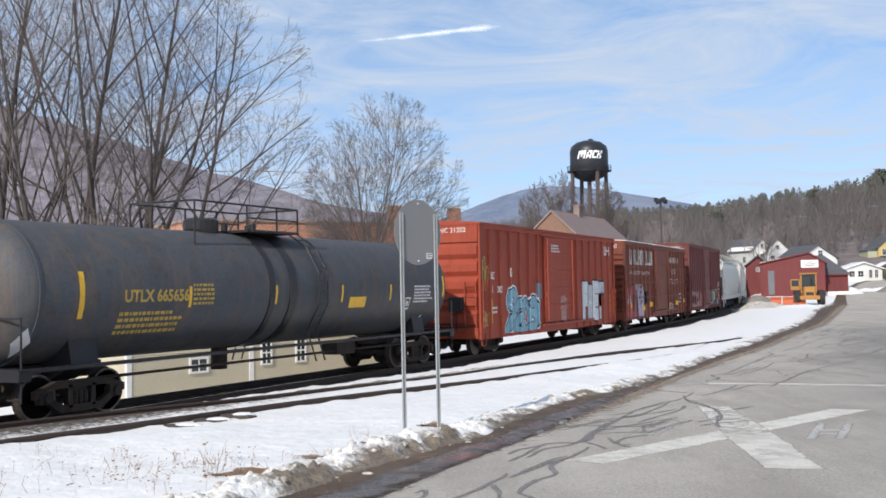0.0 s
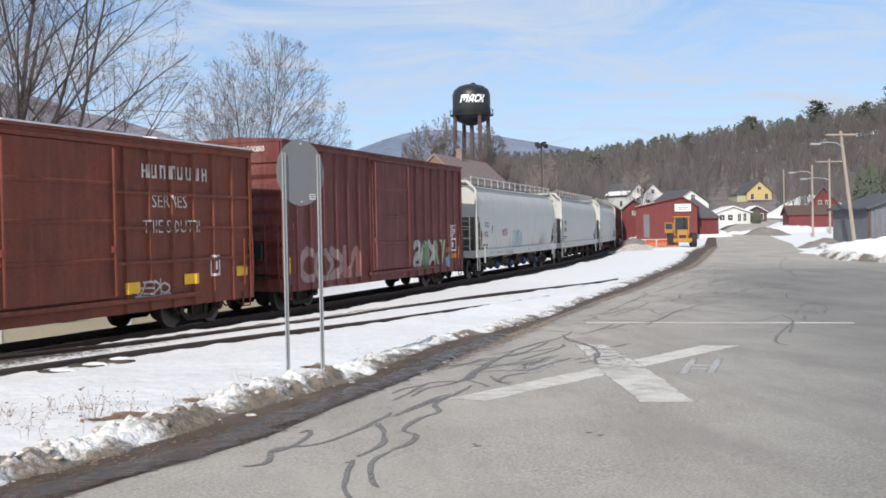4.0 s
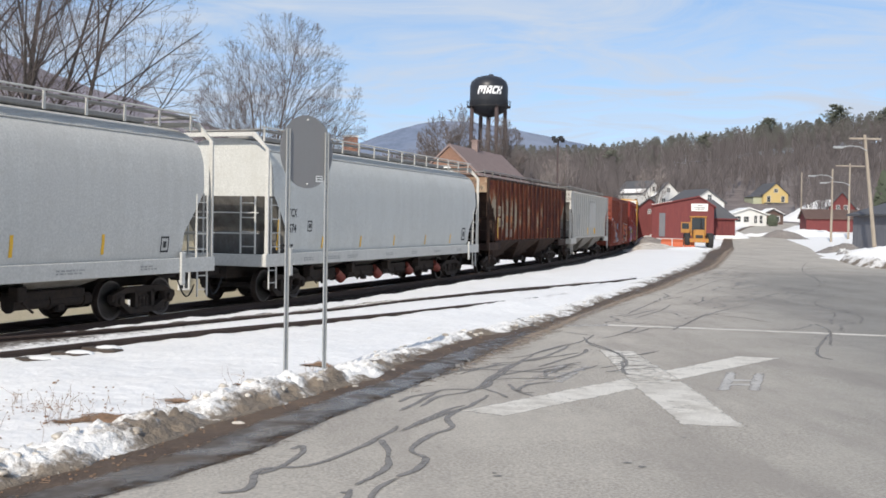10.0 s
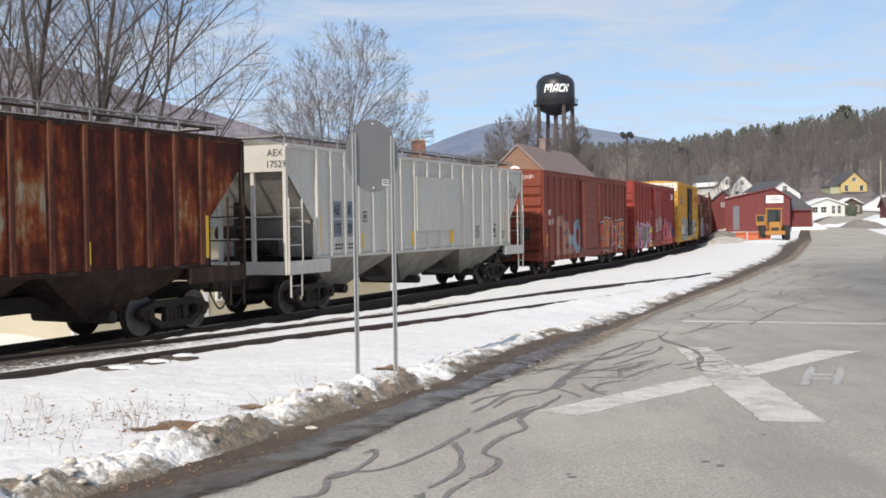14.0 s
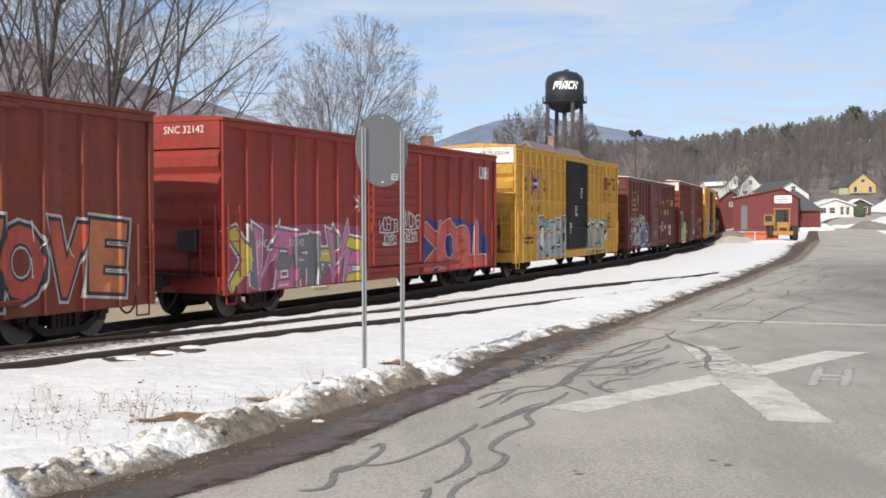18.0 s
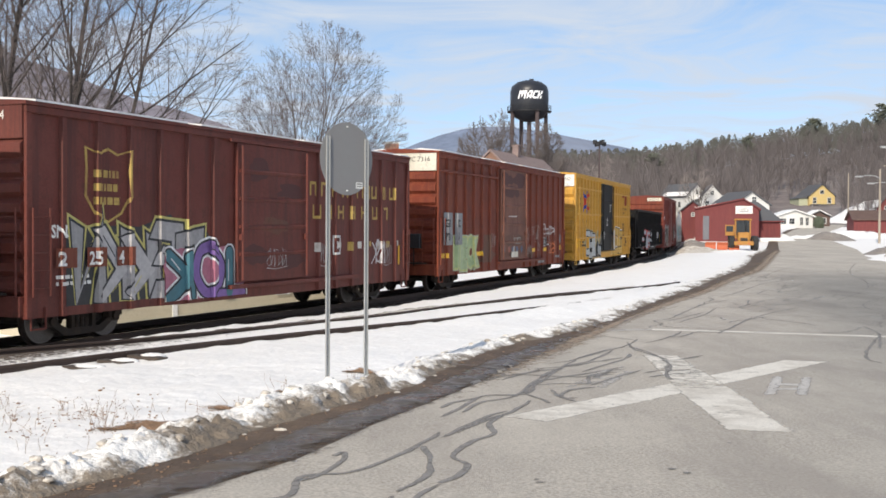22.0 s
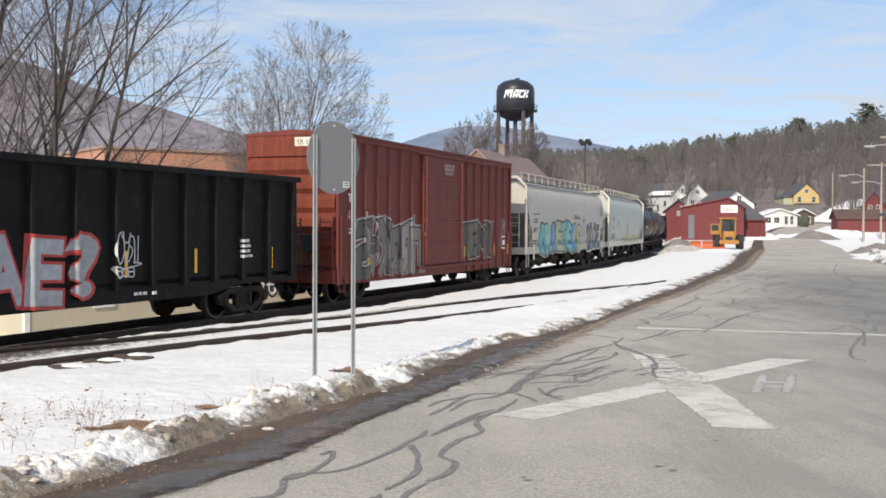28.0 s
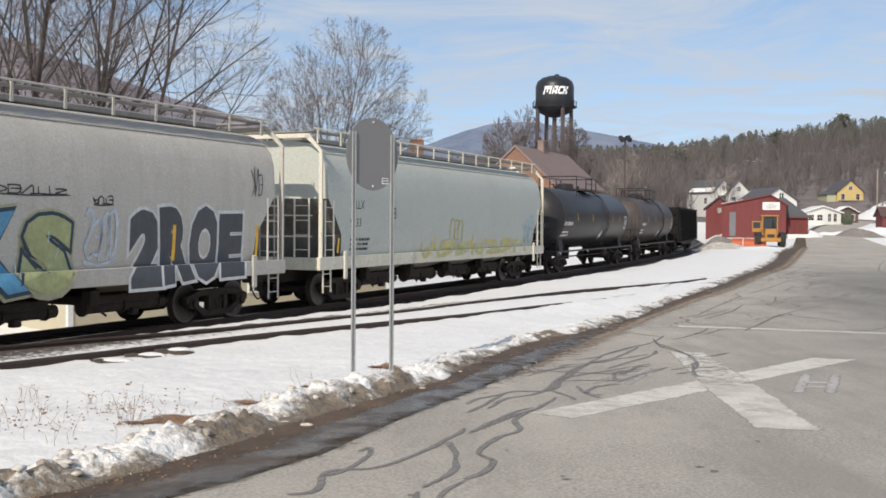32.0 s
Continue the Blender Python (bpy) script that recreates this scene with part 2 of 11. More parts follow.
M_PLOUGHED = grimy_snow("ploughed_snow", (0.83, 0.81, 0.775), (0.2, 0.162, 0.122))
def rust_ramp(name):
    """Old paint rusting away in runs: dark scale, red and orange rust, then what is left of the cream; the mesh keeps how much is left."""
    m = material(name, (0.2, 0.1, 0.05), 0.85, grain=0.3, grain_scale=9, bump=0.25, bump_scale=16, spec=0.2)
    n, l = m.node_tree.nodes, m.node_tree.links
    base = n["Principled BSDF"].inputs["Base Color"]
    last = n.new("ShaderNodeAttribute")
    last.attribute_name = "cover"
    last = last.outputs["Fac"]
    for scale, amount, vec in ((1.5, 0.75, (3.2, 1.0, 0.42)), (1.3, 0.85, (1.0, 1.0, 0.7)), (7.0, 0.3, (1.0, 1.0, 0.6))):
        mp, nz, mu = n.new("ShaderNodeMapping"), n.new("ShaderNodeTexNoise"), n.new("ShaderNodeMath")
        mp.inputs["Scale"].default_value = vec
        nz.inputs["Scale"].default_value, nz.inputs["Detail"].default_value, nz.inputs["Roughness"].default_value = scale, 6, 0.65
        mu.operation, mu.inputs[1].default_value = "MULTIPLY_ADD", amount
        l.new(n["Texture Coordinate"].outputs["Object"], mp.inputs["Vector"])
        l.new(mp.outputs[0], nz.inputs["Vector"])
        l.new(nz.outputs["Fac"], mu.inputs[0])
        l.new(last, mu.inputs[2])
        last = mu.outputs[0]
    rp = n.new("ShaderNodeValToRGB")
    stops = ((0.78, (0.048, 0.015, 0.011)), (0.91, (0.12, 0.027, 0.014)), (1.02, (0.23, 0.06, 0.02)), (1.09, (0.27, 0.14, 0.07)), (1.18, (0.35, 0.285, 0.2)))
    lo, hi = stops[0][0] - 0.1, stops[-1][0] + 0.1
    rg = n.new("ShaderNodeMapRange")
    rg.inputs["From Min"].default_value, rg.inputs["From Max"].default_value = lo, hi
    l.new(last, rg.inputs["Value"])
    l.new(rg.outputs[0], rp.inputs[0])
    while len(rp.color_ramp.elements) < len(stops):
        rp.color_ramp.elements.new(0.5)
    for el, (p, c) in zip(rp.color_ramp.elements, stops):
        el.position, el.color = (p - lo) / (hi - lo), (*c, 1)
    l.new(rp.outputs["Color"], base)
    return m


M_GRIT = worn(material("dry_road_grit", (0.3, 0.235, 0.175), 0.9, dirt=(0.2, 0.145, 0.1), dirt_amount=0.8, scale=1.0, grain=0.3, grain_scale=22, bump=0.5, bump_scale=30), 7.0)
M_LINE, M_LINE2, M_CRACK, M_WET = worn(M_LINE, 5.0, 0.75), worn(M_LINE2, 6.0, 0.8), worn(M_CRACK, 9.0, 0.8), worn(M_WET, 4.0, 0.6)
M_BALLAST = material("dark_ballast", (0.05, 0.046, 0.043), 0.9, dirt=(0.11, 0.095, 0.085), dirt_amount=0.6, scale=3, grain=0.5, grain_scale=18, bump=1.0, bump_scale=22)
M_RAIL = material("rusty_rail_steel", (0.05, 0.034, 0.028), 0.75, dirt=(0.085, 0.055, 0.042), scale=3)
M_RAILTOP = material("polished_rail_head", (0.45, 0.46, 0.48), 0.25, metal=1.0)
M_TIE = material("creosote_timber", (0.06, 0.047, 0.038), 0.85, dirt=(0.1, 0.09, 0.08), scale=4)
M_GALV = material("galvanised_steel", (0.4, 0.41, 0.41), 0.5, metal=0.35, dirt=(0.25, 0.26, 0.27), scale=3, grain=0.08)
M_WHITE = material("white_paint", (0.78, 0.78, 0.76), 0.6, dirt=(0.5, 0.48, 0.45), dirt_amount=0.4, scale=2)
M_BLACK = material("black_paint", (0.018, 0.018, 0.02), 0.45, dirt=(0.05, 0.047, 0.045), dirt_amount=0.5, scale=1.5)
M_BARN = material("barn_red_boards", (0.15, 0.037, 0.038), 0.8, dirt=(0.11, 0.034, 0.036), dirt_amount=0.6, scale=0.6, streaks=(0.22, 0.06, 0.05), streak_amount=0.4)
M_SLATE = material("grey_roofing", (0.09, 0.092, 0.1), 0.8, dirt=(0.13, 0.125, 0.125), scale=0.8)
M_OLDROOF = material("dark_brown_shingles", (0.1, 0.065, 0.055), 0.85, dirt=(0.15, 0.1, 0.085), scale=0.7, grain=0.25, grain_scale=6)
M_BROWNROOF = material("brown_shingles", (0.23, 0.17, 0.155), 0.85, dirt=(0.3, 0.235, 0.215), scale=0.7, grain=0.25, grain_scale=6)
M_BRICK = material("orange_brick", (0.40, 0.2, 0.13), 0.85, dirt=(0.5, 0.3, 0.21), dirt_amount=0.5, scale=0.5, grain=0.25, grain_scale=5)
M_BEIGE = material("cream_clapboard", (0.46, 0.415, 0.31), 0.7, dirt=(0.38, 0.34, 0.255), scale=0.8)
M_HYELLOW = material("yellow_clapboard", (0.58, 0.44, 0.19), 0.7, dirt=(0.55, 0.4, 0.15), scale=0.6)
M_HGREEN = material("pale_green_clapboard", (0.42, 0.44, 0.31), 0.7, dirt=(0.33, 0.35, 0.25), scale=0.6)
M_HWHITE = material("white_clapboard", (0.62, 0.62, 0.605), 0.7, dirt=(0.5, 0.5, 0.485), scale=0.6)
M_HBROWN = material("dark_brown_boards", (0.10, 0.065, 0.055), 0.8, dirt=(0.14, 0.1, 0.085), scale=0.7)
M_GREYWOOD = material("weathered_grey_boards", (0.15, 0.155, 0.175), 0.85, dirt=(0.23, 0.22, 0.23), scale=0.8, streaks=(0.09, 0.09, 0.1), streak_amount=0.5)
M_POLE = material("weathered_pole_wood", (0.36, 0.31, 0.25), 0.85, dirt=(0.26, 0.22, 0.18), scale=1.5, streaks=(0.2, 0.17, 0.14), streak_amount=0.5)
M_BARK = material("grey_bark", (0.062, 0.052, 0.048), 0.9, dirt=(0.1, 0.084, 0.076), scale=2, grain=0.25, grain_scale=12, bump=0.6, bump_scale=15)
M_TWIG = material("pale_twigs", (0.26, 0.225, 0.208), 0.9, grain=0.2, bump=0)
# far woods greyed in colour to stand in for haze
M_FARTREE = material("haze_tinted_bare_wood", (0.12, 0.106, 0.106), 0.95, dirt=(0.18, 0.154, 0.147), scale=0.05, bump=0)
M_PINE = material("pine_needles", (0.075, 0.09, 0.062), 0.9, dirt=(0.115, 0.12, 0.085), scale=0.3, bump=0, vary=0.25)
# ridge pines paler than near ones, with the haze mixed into the green
M_FARPINE = material("haze_tinted_pine_needles", (0.145, 0.146, 0.128), 0.95, dirt=(0.175, 0.172, 0.152), scale=0.1, bump=0)
M_HILL = material("leaf_litter_slope", (0.17, 0.143, 0.135), 0.95, dirt=(0.34, 0.32, 0.31), dirt_amount=0.5, scale=0.03, grain=0.3, grain_scale=0.3, bump=0)
# the far mountain's blue is distance haze put into its base colour
M_BLUEMT = material("haze_tinted_blue_mountain", (0.165, 0.2, 0.275), 1.0, dirt=(0.26, 0.285, 0.345), dirt_amount=0.6, scale=0.006, grain=0.15, grain_scale=0.03, bump=0, spec=0)
# leafless slope shifted to pale violet, so its haze is painted in
M_MAUVEMT = material("haze_tinted_mauve_mountain", (0.2, 0.185, 0.212), 1.0, dirt=(0.29, 0.27, 0.29), dirt_amount=0.8, scale=0.012, grain=0.35, grain_scale=0.06, bump=0, spec=0)
M_GLASS = material("dark_window_glass", (0.03, 0.035, 0.04), 0.1, spec=0.6, bump=0)
M_LOADER = material("loader_yellow", (0.4, 0.195, 0.04), 0.6, dirt=(0.3, 0.15, 0.06), dirt_amount=0.6, scale=2)
M_ORANGE = material("plough_orange", (0.45, 0.115, 0.05), 0.5, dirt=(0.45, 0.12, 0.05), scale=2)
M_RUBBER = material("black_rubber", (0.025, 0.025, 0.026), 0.85, dirt=(0.07, 0.065, 0.06), scale=3)
M_RUBBLE = material("earth_and_rubble", (0.2, 0.18, 0.165), 0.9, dirt=(0.36, 0.33, 0.3), scale=1.5, grain=0.3, grain_scale=6, bump=0.8, bump_scale=7)
M_GRASS = material("dry_weeds", (0.22, 0.14, 0.09), 0.9, dirt=(0.3, 0.2, 0.13), scale=8, bump=0)

# ---- building tools ----
def part(name, bm, mat, parent=None, label="", smooth=False):
    me = bpy.data.meshes.new(name)
    bm.normal_update()
    bm.to_mesh(me)
    bm.free()
    for m in (mat if isinstance(mat, (list, tuple)) else [mat]):
        me.materials.append(m)
    if smooth:
        me.shade_smooth()
    ob = new(name, me)
    if parent is not None:
        ob.parent = parent
    if label:
        ob["label"] = label
    return ob


def from_lists(name, verts, faces, mat, parent=None, label="", smooth=False):
    me = bpy.data.meshes.new(name)
    me.from_pydata(verts, [], faces)
    me.update()
    for m in (mat if isinstance(mat, (list, tuple)) else [mat]):
        me.materials.append(m)
    if smooth:
        me.shade_smooth()
    ob = new(name, me)
    if parent is not None:
        ob.parent = parent
    if label:
        ob["label"] = label
    return ob


def thing(name, label, category, group="", m=None, kind=""):
    ob = tagged(new(name), label, category, group, kind)
    if m is not None:
        ob.matrix_world = m
    return ob


def add_box(bm, x0, x1, y0, y1, z0, z1, bevel=0.0):
    vs = [bm.verts.new((x, y, z)) for x in (x0, x1) for y in (y0, y1) for z in (z0, z1)]
    fs = [bm.faces.new([vs[i] for i in f]) for f in ((0, 1, 3, 2), (4, 6, 7, 5), (0, 4, 5, 1), (2, 3, 7, 6), (0, 2, 6, 4), (1, 5, 7, 3))]
    if bevel:
        bmesh.ops.bevel(bm, geom=list({e for f in fs for e in f.edges}), offset=bevel, segments=1, affect="EDGES")
    return vs


def box(x0, x1, y0, y1, z0, z1, bevel=0.0):
    bm = bmesh.new()
    add_box(bm, x0, x1, y0, y1, z0, z1, bevel)
    return bm


def add_prism(bm, outline, a0, a1, axis="x"):
    """An outline of (u, v) pairs pushed along an axis: x: (y, z), y: (x, z), z: (x, y)."""
    def at(a, u, v):
        return {"x": (a, u, v), "y": (u, a, v), "z": (u, v, a)}[axis]
    lo = [bm.verts.new(at(a0, *p)) for p in outline]
    hi = [bm.verts.new(at(a1, *p)) for p in outline]
    n = len(outline)
    fs = [bm.faces.new(lo), bm.faces.new(hi[::-1])]
    for i in range(n):
        fs.append(bm.faces.new((lo[i], hi[i], hi[(i + 1) % n], lo[(i + 1) % n])))
    bmesh.ops.recalc_face_normals(bm, faces=fs)
    return fs


def prism(outline, a0, a1, axis="x"):
    bm = bmesh.new()
    add_prism(bm, outline, a0, a1, axis)
    return bm


def add_rod(bm, a, b, r, sides=8, r2=None):
    a, b = Vector(a), Vector(b)
    d = (b - a).normalized()
    u = d.orthogonal().normalized()
    v = d.cross(u)
    r2 = r if r2 is None else r2
    rings = []
    for p, rr in ((a, r), (b, r2)):
        rings.append([bm.verts.new(p + (u * math.cos(k * math.tau / sides) + v * math.sin(k * math.tau / sides)) * rr) for k in range(sides)])
    for k in range(sides):
        bm.faces.new((rings[0][k], rings[0][(k + 1) % sides], rings[1][(k + 1) % sides], rings[1][k]))
    bm.faces.new(rings[0][::-1])
    bm.faces.new(rings[1])


def rod(a, b, r, sides=8, r2=None):
    bm = bmesh.new()
    add_rod(bm, a, b, r, sides, r2)
    return bm


def add_lathe(bm, profile, sides=24, axis="x", centre=(0, 0, 0)):
    """A profile of (place along the axis, radius) pairs turned round it."""
    c = Vector(centre)
    rings = []
    for a, r in profile:
        ring = []
        for k in range(sides):
            u, v = math.cos(k * math.tau / sides) * r, math.sin(k * math.tau / sides) * r
            ring.append(bm.verts.new(c + Vector({"x": (a, u, v), "y": (u, a, v), "z": (u, v, a)}[axis])))
        rings.append(ring)
    fs = []
    for i in range(len(rings) - 1):
        for k in range(sides):
            fs.append(bm.faces.new((rings[i][k], rings[i][(k + 1) % sides], rings[i + 1][(k + 1) % sides], rings[i + 1][k])))
    fs.append(bm.faces.new(rings[0]))
    fs.append(bm.faces.new(rings[-1]))
    bmesh.ops.recalc_face_normals(bm, faces=fs)


def lathe(profile, sides=24, axis="x", centre=(0, 0, 0)):
    bm = bmesh.new()
    add_lathe(bm, profile, sides, axis, centre)
    return bm


def smooth01(a, b, x):
    k = min(1.0, max(0.0, (x - a) / (b - a)))
    return k * k * (3 - 2 * k)


# ---- the lie of the land ----
STEP = 0.5
S_MIN, S_MAX = -400.0, 560.0
HEAD, BEND, BEND_FROM, BEND_TO = 24.1, 0.0986, -13.2, 165.0


def heading(s):
    return radians(HEAD - BEND * (min(max(s, BEND_FROM), BEND_TO) - BEND_FROM))


def lay_line():
    """The centre line of the main track, from behind the camera to the far curve."""
    h = radians(HEAD)
    n0 = round(-S_MIN / STEP)
    back, p = [], Vector((0.584 - 0.75 * math.cos(h), 38.7 + 0.75 * math.sin(h)))
    q = p.copy()
    ahead = [p.copy()]
    for i in range(round(S_MAX / STEP)):
        a = heading(i * STEP)
        p = p + Vector((math.sin(a), math.cos(a))) * STEP
        ahead.append(p)
    for i in range(n0):
        a = heading(-i * STEP)
        q = q - Vector((math.sin(a), math.cos(a))) * STEP
        back.append(q)
    return back[::-1] + ahead


LINE = lay_line()


def on_line(s, side=0.0):
    """The place at s metres along the main track, side metres to its right (the road's side)."""
    k = min(max((s - S_MIN) / STEP, 0), len(LINE) - 1.001)
    i = int(k)
    p = LINE[i].lerp(LINE[i + 1], k - i)
    a = heading(s)
    return Vector((p.x + side * math.cos(a), p.y - side * math.sin(a)))


RAIL_Z = -0.55


def base_z(x, y):
    """The broad shape of the valley floor: falls gently from the camera, then climbs to the houses and the wooded hill."""
    z = -0.018 * min(max(y, -20), 28)
    z += 0.03 * max(0.0, min(y, 220) - 112)
    # the wooded hill stands to the right and sinks towards the middle of the valley
    top = (18.5 + 0.128 * max(0.0, min(x, 400) - 75)) * smooth01(-90, 25, x)
    z += top * smooth01(225, 460, y + 0.2 * x)
    return z

LINE_XY = np.array([(p.x, p.y) for p in LINE])


def beside(x, y):
    """Signed distance to the right of the main track."""
    d = np.hypot(LINE_XY[::4, 0] - x, LINE_XY[::4, 1] - y)
    i = int(np.argmin(d)) * 4
    s = S_MIN + i * STEP
    a = heading(s)
    w = (x - LINE_XY[i, 0]) * math.cos(a) - (y - LINE_XY[i, 1]) * math.sin(a)
    return w if d.min() < 120 else math.copysign(d.min(), w)


def ground_z(x, y):
    b = base_z(x, y)
    if y > 420 or y < -380:
        return b
    w = beside(x, y)
    if w > 0:
        k = smooth01(1.45, 2.9, w)
        return -0.98 * (1 - k) + b * k
    k = smooth01(2.0, 6.0, -w)
    low = -1.9 + (b + 1.9) * smooth01(90, 200, y)
    return -0.98 * (1 - k) + low * k


ROAD_EDGE = [(-16, -30), (-7.5, -6), (-4.4, 2), (-2.05, 6.6), (-1.12, 8.18), (-0.56, 9.95), (0.34, 12.3), (1.19, 14.8), (2.43, 18.14), (4.35, 24.1), (6.45, 29.5), (9.4, 35.9), (12.7, 44.2), (17.3, 54.6), (24.2, 73.8), (34.9, 104.0), (47.3, 142), (62, 178), (80, 215)]
SNOW_TOE = [(-18, -30), (-9.2, -6), (-6.0, 2), (-3.1, 6.5), (-2.5, 7.5), (-2.14, 8.4), (-1.62, 9.85), (-1.05, 11.22), (-0.36, 12.78), (0.5, 15.9), (1.4, 18.4), (2.45, 20.3), (3.85, 23.6), (6.1, 30.0), (10.4, 40.5), (19.0, 63.0), (26.8, 86.5), (33.4, 104.0), (46.3, 142), (61, 178), (79, 215)]
ROAD_RIGHT = [(40, -30), (38, -6), (36, 2), (34, 7), (33, 8.2), (32, 10), (31, 12.5), (29.5, 18), (28.5, 26), (27, 40), (27.5, 60), (36, 86), (46, 112), (54, 142), (66, 172), (84, 210)]
TOE_Y, TOE_X = [p[1] for p in SNOW_TOE], [p[0] for p in SNOW_TOE]

# ---- ground, one sheet to the horizon ----
def spaced(stops):
    out = []
    for (a, b, step) in stops:
        v = a
        while v < b - 1e-6:
            out.append(v)
            v += step
    return out + [stops[-1][1]]


gx = spaced([(-3000, -400, 260), (-400, -80, 16), (-80, -20, 3), (-20, -9, 0.75), (-9, 7, 0.2), (7, 40, 0.75), (40, 110, 3), (110, 400, 16), (400, 3000, 260)])
gy = spaced([(-600, -40, 20), (-40, 0, 3), (0, 6, 0.75), (6, 32, 0.2), (32, 45, 0.75), (45, 130, 2.5), (130, 480, 10), (480, 4800, 300)])


SIDING_NEAR = [(-12.6, 6.5), (-8.6, 11.4), (-6.2, 14.6), (-4.5, 17.1), (-3.0, 19.2), (-1.0, 21.7), (0.2, 23.2), (1.6, 25.3), (3.3, 28.1), (5.0, 31.1), (6.6, 34.2)]
SIDING_FAR = [(-13.6, 7.7), (-9.8, 12.8), (-7.4, 16.1), (-4.95, 18.9), (-3.3, 21.2), (-1.1, 24.3), (0.23, 26.6), (1.8, 29.1), (3.76, 32.2), (6.1, 35.8), (8.0, 38.9), (10.2, 42.6)]
SIDING_Z = -0.25
MID_XY = np.array([((a[0] + b[0]) / 2, (a[1] + b[1]) / 2) for a, b in zip(SIDING_NEAR, SIDING_FAR)])
MID_FINE = np.array([MID_XY[i] + (MID_XY[i + 1] - MID_XY[i]) * k / 8 for i in range(len(MID_XY) - 1) for k in range(8)])


def siding_lift(x, y):
    """The siding's low bank of packed snow, level with its rails."""
    if y > 48 or y < 2 or x > 14 or x < -18:
        return 0.0
    d = float(np.hypot(MID_FINE[:, 0] - x, MID_FINE[:, 1] - y).min())
    want = SIDING_Z - 0.115 - 0.10 * smooth01(26, 40, y)
    return (want - ground_z(x, y)) * (1 - smooth01(1.05, 2.3, d))


def snow_relief(x, y):
    """Sun cups, tracks and drifts in the old snow; level under the road."""
    if abs(x) > 110 or y > 140 or y < -30:
        return 0.0
    k = smooth01(0.1, 0.9, float(np.interp(y, TOE_Y, TOE_X)) - x)
    cup = noise.voronoi((x * 2.6, y * 2.6, 0.5))[0][0]
    fine = noise.noise((x * 3.1, y * 3.1, 4)) * 0.5 + noise.noise((x * 7.0, y * 7.0, 8)) * 0.3
    return -0.045 * (1 - k) + k * (0.05 * noise.noise((x * 0.5, y * 0.5, 0)) + 0.07 * (cup - 0.4) + 0.03 * fine)


gv = [(x, y, ground_z(x, y) + snow_relief(x, y) + siding_lift(x, y)) for y in gy for x in gx]
gf = [(j * len(gx) + i, j * len(gx) + i + 1, (j + 1) * len(gx) + i + 1, (j + 1) * len(gx) + i) for j in range(len(gy) - 1) for i in range(len(gx) - 1)]
ground = from_lists("ground", gv, gf, [M_SNOW, M_HILL], smooth=True)
for p in ground.data.polygons:
    c = p.center
    if c.y > 205 + 18 * noise.noise((c.x * 0.03, 0, 2)) or c.x < -130 or c.y < -60:
        p.material_index = 1
tagged(ground, "snow-covered valley floor rising to a leafless brown hillside", "ground", kind="structure")


def ribbon(name, left, right, lift, mat, across=6, wobble=0.0, crown=0.0, fine=1.0, soft=None):
    """A strip of ground between two polylines, resting on the land. soft: how it thins out, from (share across, place) to a number."""
    def walk_along(pts, n):
        pts = [Vector(p) for p in pts]
        lens = [0]
        for a, b in zip(pts, pts[1:]):
            lens.append(lens[-1] + (b - a).length)
        res = []
        for i in range(n + 1):
            d = lens[-1] * (i / n) ** 1.6
            k = max(j for j in range(len(pts) - 1) if lens[j] <= d + 1e-9)
            f = (d - lens[k]) / (lens[k + 1] - lens[k])
            res.append(pts[k].lerp(pts[k + 1], f))
        return res
    n = int(110 * fine)
    L, R = walk_along(left, n), walk_along(right, n)
    vs, fs, cover = [], [], []
    for i in range(n + 1):
        for j in range(across + 1):
            u = j / across
            p = L[i].lerp(R[i], u)
            if wobble and j in (0, across):
                p = p + Vector((noise.noise((p.x * 1.3, p.y * 1.3, 5)), noise.noise((p.x * 1.3, p.y * 1.3, 9)))) * wobble
            vs.append((p.x, p.y, base_z(p.x, p.y) + lift + crown * 4 * u * (1 - u)))
            if soft:
                cover.append(soft(u, p))
    for i in range(n):
        for j in range(across):
            a = i * (across + 1) + j
            fs.append((a, a + 1, a + across + 2, a + across + 1))
    ob = from_lists(name, vs, fs, mat, smooth=True)
    return covered(ob, cover) if soft else ob


def darker_lane(u, p):
    """How far the newer, darker asphalt of the right-hand lane shows."""
    s = p.x - 2.2 - (p.y - 5.0) * 0.288
    return smooth01(-1.0, 3.6, s + 0.7 * noise.noise((p.x * 0.5, p.y * 0.12, 3))) * (1 - smooth01(40, 60, p.y))


road = tagged(ribbon("road", ROAD_EDGE, ROAD_RIGHT, 0.03, M_ROAD, 24, 0.0, 0.05, 2.0, soft=darker_lane), "patched grey asphalt road with worn white markings", "road", kind="structure")
shoulder = tagged(ribbon("shoulder", SNOW_TOE, [(x + 0.25, y) for x, y in ROAD_EDGE], 0.022, M_MUD, 5, 0.12, fine=2.0), "muddy brown road shoulder beside the snow bank", "shoulder", kind="structure")


# ---- tracks ----
def bed(name, s0, s1, step, mat, half_top, half_bot, z_top, z_bot):
    vs, fs = [], []
    prof = [(-half_bot, z_bot), (-half_top, z_top), (half_top, z_top), (half_bot, z_bot)]
    n = int((s1 - s0) / step)
    for i in range(n + 1):
        s = s0 + i * step
        for j, (w, z) in enumerate(prof):
            p = on_line(s, w + 0.12 * noise.noise((s * 0.8, j * 3.0, 0)))
            vs.append((p.x, p.y, z + 0.03 * noise.noise((s * 1.1, j * 5.0, 3))))
    for i in range(n):
        for j in range(3):
            a = i * 4 + j
            fs.append((a, a + 4, a + 5, a + 1))
    return from_lists(name, vs, fs, mat, smooth=False)


